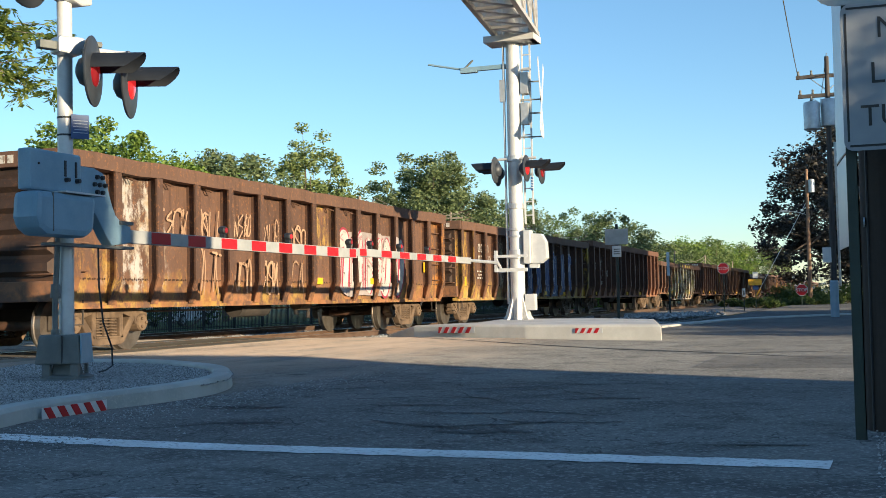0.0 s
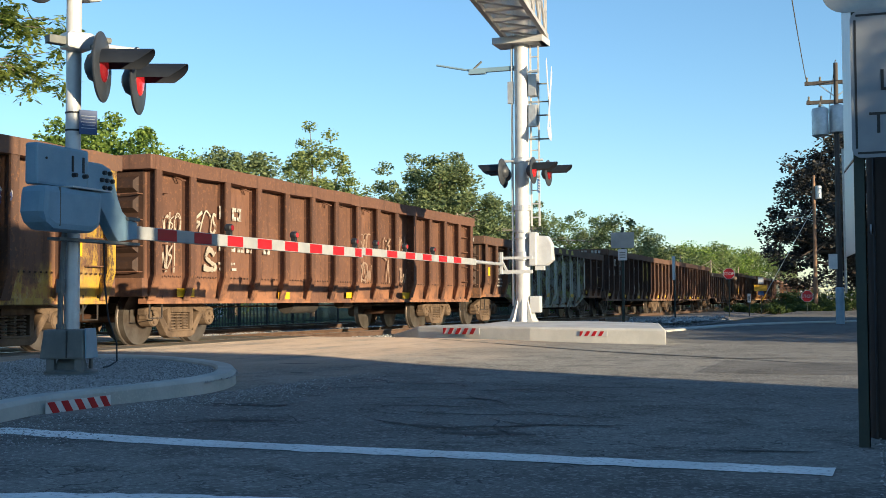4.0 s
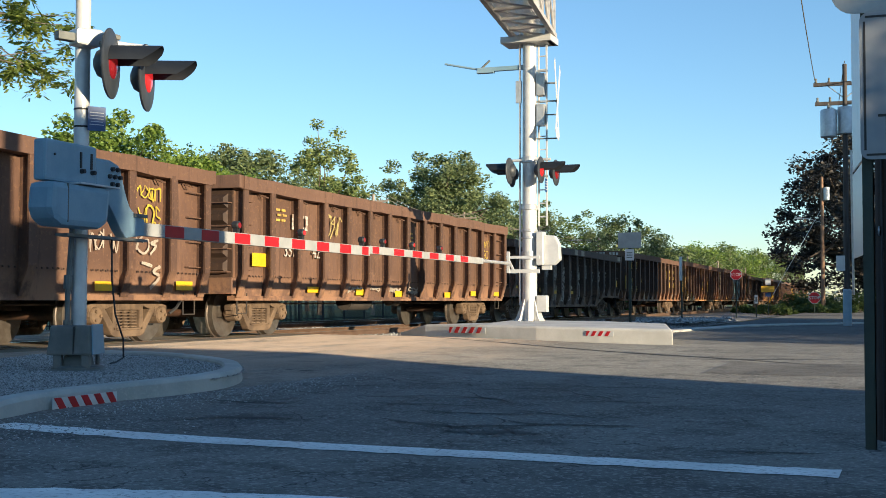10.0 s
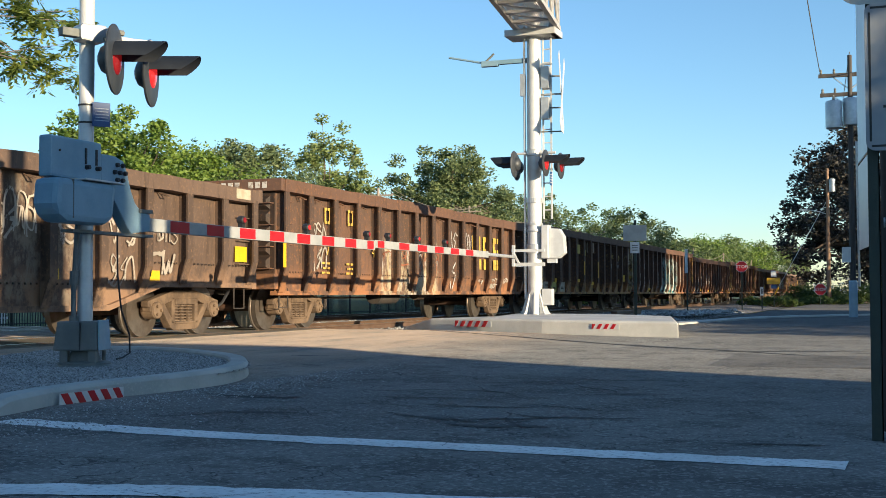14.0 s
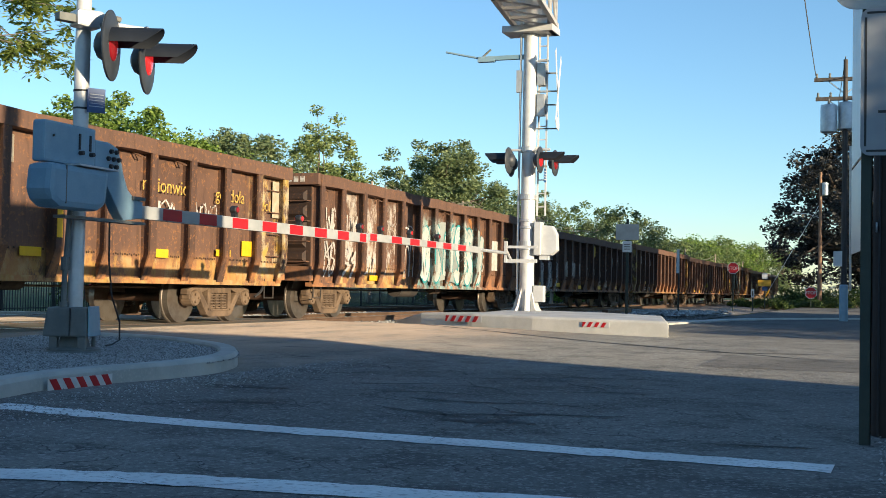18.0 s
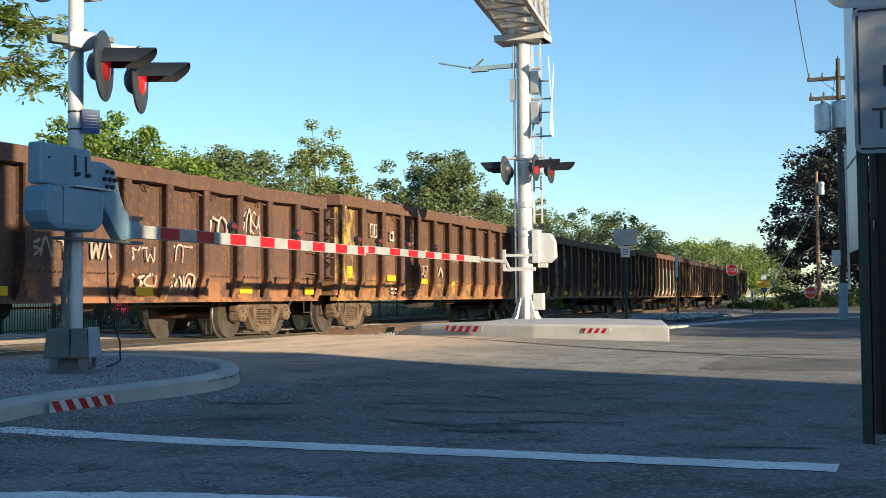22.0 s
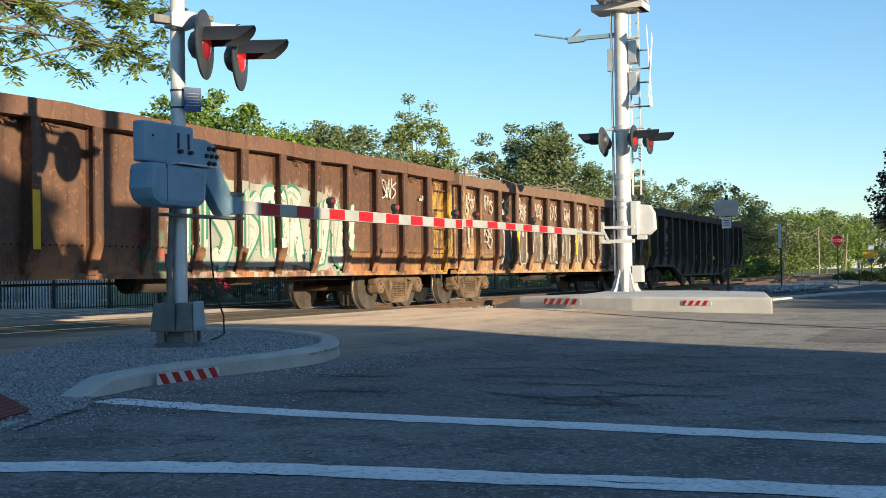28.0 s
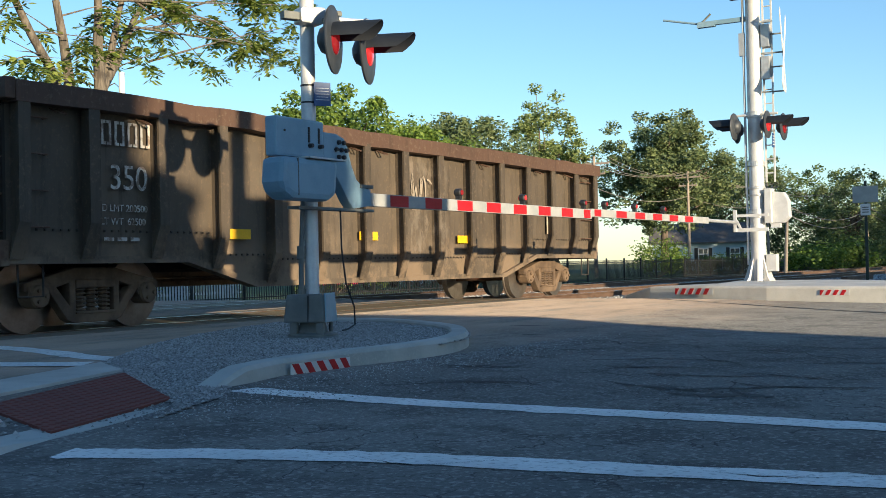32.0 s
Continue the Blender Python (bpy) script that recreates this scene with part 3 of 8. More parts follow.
def letter_row(car, style, top, layer, rnd):
    """A row of fat outlined letters sprayed over sheets and posts."""
    _, x0, x1, z0, z1, fill, rim, seed = layer
    zb = max(z0, min(low_z(style, x0 + 0.3), low_z(style, x1 - 0.3)) + 0.02)
    h = min(z1, top - 0.28) - zb
    n = max(1, round((x1 - x0) / (0.47 * h)))
    cell = (x1 - x0) / n
    inner, outer, shine, cloud = Geo(), Geo(), Geo(), Geo()
    if n > 1:
        lay_stroke(cloud, [(x0 + (x1 - x0) * (0.06 + 0.88 * k / 6), zb + h * (0.5 + rnd.uniform(-0.05, 0.05))) for k in range(7)], 0.44 * h, -0.002, style, top)
    for i in range(n):
        off = 0.0012 * (i % 3)
        for kind in (rnd.choice(LETTERS)[0] if n > 1 else (0,)):
            lean = rnd.uniform(-0.05, 0.12) * h
            pts = [(x0 + cell * (i + 0.2 + 0.6 * a) + lean * b, zb + h * (0.16 + 0.68 * min(1.05, max(-0.05, b + rnd.uniform(-0.05, 0.05))))) for a, b in STROKES[kind]]
            half = cell * rnd.uniform(0.15, 0.19)
            lay_stroke(outer, pts, half + (0.055 if n > 1 else 0.01), off, style, top)
            lay_stroke(inner, pts, half, off + 0.004, style, top)
            lay_stroke(shine, [(p[0] - half * 0.4, p[1] + half * 0.3) for p in pts[:3]], half * 0.16, off + 0.008, style, top)
    for geo, colour, name in ((cloud, tuple(0.62 * a + 0.1 * b for a, b in zip(fill, rim)), "letter_ground"), (outer, rim, "letter_outline"), (inner, fill, "spray_letters"), (shine, tuple(0.5 * a + 0.5 * b for a, b in zip(fill, rim)), "letter_detail")):
        if not geo.v:
            continue
        me = bpy.data.meshes.new(name)
        me.from_pydata(geo.v, [], geo.f)
        part(name, me, spray("spray_coat", tuple(0.78 * a for a in colour)), car, "sprayed graffiti letters, flaking")


POST_COATS = (14, 34, 68, 69)


def gondola(start, top, style, label, dark, light, rust, layers, chord=None, reflect=(), marks=(), seed=1):
    rnd = random.Random(seed)
    car = thing("gondola_car", label, "railway wagon", pose(start * SIDE_Y, CAR_Y, 0), "wagons of the train")
    paint = car_paint("wagon_paint", car, dark, light, rust, layers)
    post_paint = car_paint("wagon_post_paint", car, tuple(0.8 * a for a in dark), dark, rust, [l for l in layers if l[0] == 'coat' and (l[2] - l[1] < 1.3 or l[7] in POST_COATS)])
    # car colours cut down to paint the shade onto the end walls
    shaded_end_paint = car_paint("wagon_end_shade_paint", car, tuple(0.32 * a for a in dark), tuple(0.42 * a for a in light), tuple(0.4 * a for a in rust), [])
    cap = car_paint("wagon_chord_paint", car, tuple(0.85 * a for a in (chord or light)), chord or light, rust, [])
    # side sheets and posts, on both sides
    for side in (1, -1):
        for k in range(BAYS):
            x0, x1 = 0.02 + BAY * k, BAY * (k + 1) - 0.0
            p = part("side_panel", panel_geo(style, x0, min(x1, BODY - 0.02), top, rnd.uniform(-0.035, 0.05), rnd), paint, car)
            if side == -1:
                p.matrix_basis = Matrix.Diagonal((1, -1, 1, 1))
        for k in range(BAYS + 1):
            x = min(max(BAY * k, 0.11), BODY - 0.11)
            zb = low_z(style, x) + 0.02
            lean = rnd.uniform(-0.012, 0.012)
            zk, zt, xl = zb + 0.42, top - 0.2, x + lean
            # web, then the wider outer flange, both tapering in at the foot
            g = Geo()
            for w0, w1, d0, d1, e0, e1 in ((0.020, 0.020, -0.01, 0.10, -0.01, 0.19), (0.105, 0.085, 0.085, 0.10, 0.185, 0.22)):
                foot = [(x - 0.13, -HALF - d0, zb), (x + 0.07, -HALF - d0, zb), (x + 0.07, -HALF - d1, zb), (x - 0.13, -HALF - d1, zb)] if w0 > 0.05 else [(x - w0, -HALF - d0, zb), (x + w0, -HALF - d0, zb), (x + w0, -HALF - d1, zb), (x - w0, -HALF - d1, zb)]
                knee = [(x - w1, -HALF - e0, zk), (x + w1, -HALF - e0, zk), (x + w1, -HALF - e1, zk), (x - w1, -HALF - e1, zk)]
                head = [(xl - w1, -HALF - e0, zt), (xl + w1, -HALF - e0, zt), (xl + w1, -HALF - e1, zt), (xl - w1, -HALF - e1, zt)]
                g.hexa(foot[::-1], knee[::-1])
                g.hexa(knee[::-1], head[::-1])
            p = part("side_post", g, post_paint, car)
            if side == -1:
                p.matrix_basis = Matrix.Diagonal((1, -1, 1, 1))
        # top chord, a little wavy, and the side sill
        cuts = [(BODY * i / 28, rnd.uniform(-0.012, 0.012), rnd.uniform(-0.015, 0.015)) for i in range(29)]
        part("top_chord", loft([[(x, -side * (HALF - 0.06) + y, top - 0.24 + z), (x, -side * (HALF + 0.23) + y, top - 0.24 + z), (x, -side * (HALF + 0.23) + y, top + z), (x, -side * (HALF - 0.06) + y, top + z)] for x, y, z in cuts]), cap, car)
        part("side_sill", loft([[(x, -side * (HALF - 0.1), z - 0.035), (x, -side * (HALF + 0.07), z - 0.035), (x, -side * (HALF + 0.07), z + 0.05), (x, -side * (HALF - 0.1), z + 0.05)] for x, z in belly(style, top)]), paint, car)
        for k in range(0, BAYS):
            if rnd.random() < 0.6:
                hx = BAY * (k + 0.5 + rnd.uniform(-0.3, 0.3))
                part("tie_down_loop", Geo().path([(hx, -side * (HALF + 0.03), top - 0.26), (hx, -side * (HALF + 0.2), top - 0.33), (hx + 0.09, -side * (HALF + 0.2), top - 0.33), (hx + 0.09, -side * (HALF + 0.03), top - 0.26)], 0.013), cap, car)
    # corrugated ends with ladders and handholds
    for ex, out in ((0.0, -1), (BODY, 1)):
        end = part("end_wall", Geo().box(ex - 0.02, ex + 0.02, -HALF, HALF, 0.86, top - 0.05), shaded_end_paint, car)
        ribs = Geo()
        n = 5
        for k in range(n):
            zc = 1.15 + (top - 1.45) * (k + 0.5) / n
            ribs.hexa([(ex, -HALF + 0.08, zc - 0.15), (ex, HALF - 0.08, zc - 0.15), (ex, HALF - 0.08, zc + 0.15), (ex, -HALF + 0.08, zc + 0.15)],
                      [(ex + out * 0.11, -HALF + 0.14, zc - 0.06), (ex + out * 0.11, HALF - 0.14, zc - 0.06), (ex + out * 0.11, HALF - 0.14, zc + 0.06), (ex + out * 0.11, -HALF + 0.14, zc + 0.06)])
        part("end_ribs", ribs, shaded_end_paint, end)
        if out < 0 and seed % 3 != 1:
            for k in (0, 1, 2, 4, 5, 6):
                part("stencil_bar", Geo().box(ex - 0.146, ex - 0.139, -HALF + 0.1 + 0.15 * k, -HALF + 0.2 + 0.15 * k, top - 0.17, top - 0.05), W, end)
        part("end_chord", Geo().box(min(ex, ex + out * 0.14), max(ex, ex + out * 0.14), -HALF - 0.22, HALF + 0.15, top - 0.23, top + 0.01), cap, end, bevel=0.015)
        part("end_sill", Geo().box(min(ex, ex + out * 0.16), max(ex, ex + out * 0.16), -HALF - 0.08, HALF + 0.05, 0.80, 1.10), cap, end, bevel=0.01)
        for sy in (-1, 1):
            for k in range(4):
                z = 1.2 + 0.42 * k
                if z > top - 0.3:
                    break
                part("ladder_rung", Geo().path([(ex + out * 0.02, sy * (HALF - 0.02), z), (ex + out * 0.16, sy * (HALF - 0.02), z), (ex + out * 0.16, sy * (HALF - 0.45), z), (ex + out * 0.02, sy * (HALF - 0.45), z)], 0.012), cap, end)
            hx = ex - out * 0.35
            for k in range(2 if sy > 0 else 4):
                z = 1.25 + 0.42 * k
                if z < top - 0.35:
                    part("grab_iron", Geo().path([(hx - 0.19, sy * HALF, z), (hx - 0.19, sy * (HALF + 0.10), z), (hx + 0.19, sy * (HALF + 0.10), z), (hx + 0.19, sy * HALF, z)], 0.012), cap, car)
            part("stirrup_step", Geo().path([(hx - 0.18, sy * HALF, 0.82), (hx - 0.18, sy * HALF, 0.45), (hx + 0.18, sy * HALF, 0.45), (hx + 0.18, sy * HALF, 0.82)], 0.015), UNDER, car)
        cpl = part("coupler", Geo().box(min(ex, ex + out * 0.5), max(ex, ex + out * 0.5), -0.09, 0.09, 0.76, 0.92).box(min(ex + out * 0.22, ex + out * 0.5), max(ex + out * 0.22, ex + out * 0.5), -0.19, 0.16, 0.70, 1.0), TRUCKMAT, car, "rusty knuckle coupler", bevel=0.02)
        part("brake_hose", Geo().path([(ex + out * 0.1, -0.45, 0.78), (ex + out * 0.3, -0.42, 0.55), (ex + out * 0.42, -0.35, 0.45)], 0.03), BLACK, cpl)
    # floor, centre sill, cross bearers and brake gear
    part("floor", Geo().box(0.03, BODY - 0.03, -HALF + 0.03, HALF - 0.03, 1.00, 1.08), UNDER, car)
    part("centre_sill", Geo().box(0.1, BODY - 0.1, -0.2, 0.2, 0.70, 1.0), UNDER, car)
    for k in range(5):
        bx = 4.0 + 2.05 * k
        part("cross_bearer", Geo().box(bx - 0.06, bx + 0.06, -HALF + 0.05, HALF - 0.05, 0.74, 1.0), UNDER, car)
    part("air_reservoir", Geo().tube((6.2, -0.75, 0.66), (7.4, -0.75, 0.66), 0.2, n=16), UNDER, car, smooth=True)
    part("brake_cylinder", Geo().tube((9.0, -0.7, 0.70), (9.5, -0.7, 0.70), 0.15, n=14).tube((9.5, -0.7, 0.70), (10.6, -0.7, 0.70), 0.025), TRUCKMAT, car, smooth=True)
    part("brake_rod", Geo().tube((3.0, -0.5, 0.62), (13.8, -0.5, 0.62), 0.018), TRUCKMAT, car)
    for bx in (1.62, BODY - 1.62):
        bogie(car, bx)
    for layer in layers:
        kind, x0, x1, z0, z1, c1, c2, sd = layer
        if kind == 'fat':
            letter_row(car, style, top, layer, rnd)
        if kind != 'tag':
            continue
        ink = spray("spray_ink", tuple(0.85 * a for a in c1), 0.40)
        for k in range(int(x0 / BAY + 0.5), min(BAYS, int(x1 / BAY + 0.5))):
            a, b = BAY * k + 0.13, BAY * (k + 1) - 0.16
            lo, span = max(z0, low_z(style, a) + 0.15, low_z(style, b) + 0.15), min(z1, top - 0.32)
            span -= lo
            if rnd.random() < 0.88:
                u = rnd.uniform(0.55, 0.68)
                scrawl(car, a, b, lo + span * u, lo + span * (u + rnd.uniform(0.22, 0.32)), ink, rnd, rnd.uniform(0.16, 0.30))
            if rnd.random() < 0.6:
                scrawl(car, a, b, lo + span * 0.05, lo + span * rnd.uniform(0.3, 0.5), ink, rnd, rnd.uniform(0.2, 0.5))
    for x, z, w, h in reflect:
        if h > 0.4:
            x, y = BAY * round(x / BAY) - 0.02, -HALF - 0.224
        else:
            y = -HALF - 0.066
        part("side_reflector", Geo().box(x - w / 2, x + w / 2, y - 0.006, y, z - h / 2, z + h / 2), YELLOW, car, "yellow reflective panel")
    for x, z, w, h, colour in marks:
        y = -HALF - (0.236 if z > top - 0.25 else 0.062)
        if colour is SPOT:
            part("paint_blot", Geo().extrude([(x + w / 2 * math.cos(math.pi * k / 10), z - h / 2 + h * math.sin(math.pi * k / 10)) for k in range(11)], 'y', y - 0.004, y), colour, car, "rounded yellow paint blot")
        elif (colour in (W, Y) and 0.16 < w < 0.5 and h > 0.15 or colour is YBIG) and w < h * 4:
            # a stencilled character as a plain hollow block with its bridge gaps
            t = 0.22 * w
            g = Geo()
            for sg in (-1, 1):
                g.box(min(x + sg * w / 2, x + sg * (w / 2 - t)), max(x + sg * w / 2, x + sg * (w / 2 - t)), y - 0.004, y, z - h / 2, z + h / 2)
                for a, b in ((-w / 2 + t, -0.06 * w), (0.06 * w, w / 2 - t)):
                    g.box(x + a, x + b, y - 0.004, y, z + sg * (h / 2 - t / 2) - t / 2, z + sg * (h / 2 - t / 2) + t / 2)
            part("stencil_mark", g, colour, car, "stencilled paint mark")
        else:
            part("marking", Geo().box(x - w / 2, x + w / 2, y - 0.004, y, z - h / 2, z + h / 2), colour, car, "painted block")
    # rivet heads along the foot of the sheets
    rv = Geo()
    for k in range(BAYS):
        zr = low_z(style, BAY * (k + 0.5)) + (0.42 if style == 'flat' else 0.36)
        for i in range(8):
            x = BAY * k + 0.16 + 0.12 * i
            rv.hexa([(x - 0.016, -HALF - 0.05, zr - 0.016), (x + 0.016, -HALF - 0.05, zr - 0.016), (x + 0.016, -HALF - 0.05, zr + 0.016), (x - 0.016, -HALF - 0.05, zr + 0.016)],
                    [(x - 0.008, -HALF - 0.068, zr - 0.008), (x + 0.008, -HALF - 0.068, zr - 0.008), (x + 0.008, -HALF - 0.068, zr + 0.008), (x - 0.008, -HALF - 0.068, zr + 0.008)])
    me = bpy.data.meshes.new("rivets")
    me.from_pydata(rv.v, [], rv.f)
    tagged(part("rivets", me, shaded_end_paint, car), kind="stuff")
    return car


W = mottled("stencil_white", (0.52, 0.49, 0.44), (0.20, 0.14, 0.10), 9.0, 0.7, bump=0.0, lo=0.45, hi=0.6)
Y = mottled("stencil_yellow", (0.58, 0.38, 0.07), (0.24, 0.15, 0.05), 9.0, 0.7, bump=0.0, lo=0.45, hi=0.6)


def stencil(x0, x1, z, h, n, colour):
    """A row of n plain characters between x0 and x1."""
    w = (x1 - x0) / n
    return [(x0 + w * (i + 0.5), z, w * 0.74, h, colour) for i in range(n)]


def small_print(x0, z, rows, colour):
    """Lines of lettering too small to read, as short bars."""
    out = []
    for r in range(rows):
        for i in range(3):
            out.append((x0 + 0.22 * i + 0.05 * (r % 2), z - 0.10 * r, 0.16, 0.045, colour))
    return out


SPOT = mottled("yellow_blot", (0.60, 0.48, 0.08), (0.42, 0.32, 0.08), 6.0, 0.7, bump=0.0)
CREAMY = mottled("yellow_cream_block", (0.58, 0.46, 0.12), (0.44, 0.33, 0.10), 5.0, 0.75, bump=0.0)
YBIG = mottled("broad_yellow_stencil", (0.60, 0.42, 0.06), (0.40, 0.27, 0.06), 7.0, 0.7, bump=0.0)
BR, BR2 = (0.115, 0.062, 0.042), (0.165, 0.090, 0.058)
RUST = (0.26, 0.115, 0.045)
WH, PK = (0.66, 0.62, 0.58), (0.50, 0.10, 0.12)
YL, OR = (0.52, 0.32, 0.07), (0.30, 0.14, 0.045)
CREAM = mottled("cream_block", (0.46, 0.40, 0.30), (0.36, 0.28, 0.19), 5.0, 0.75, bump=0.0)
WHITEBOX = mottled("white_block", (0.52, 0.50, 0.46), (0.38, 0.34, 0.30), 6.0, 0.75, bump=0.0)
BLK = (0.03, 0.03, 0.035)
BLUE, TEAL, GREEN = (0.10, 0.125, 0.28), (0.05, 0.33, 0.36), (0.08, 0.28, 0.17)
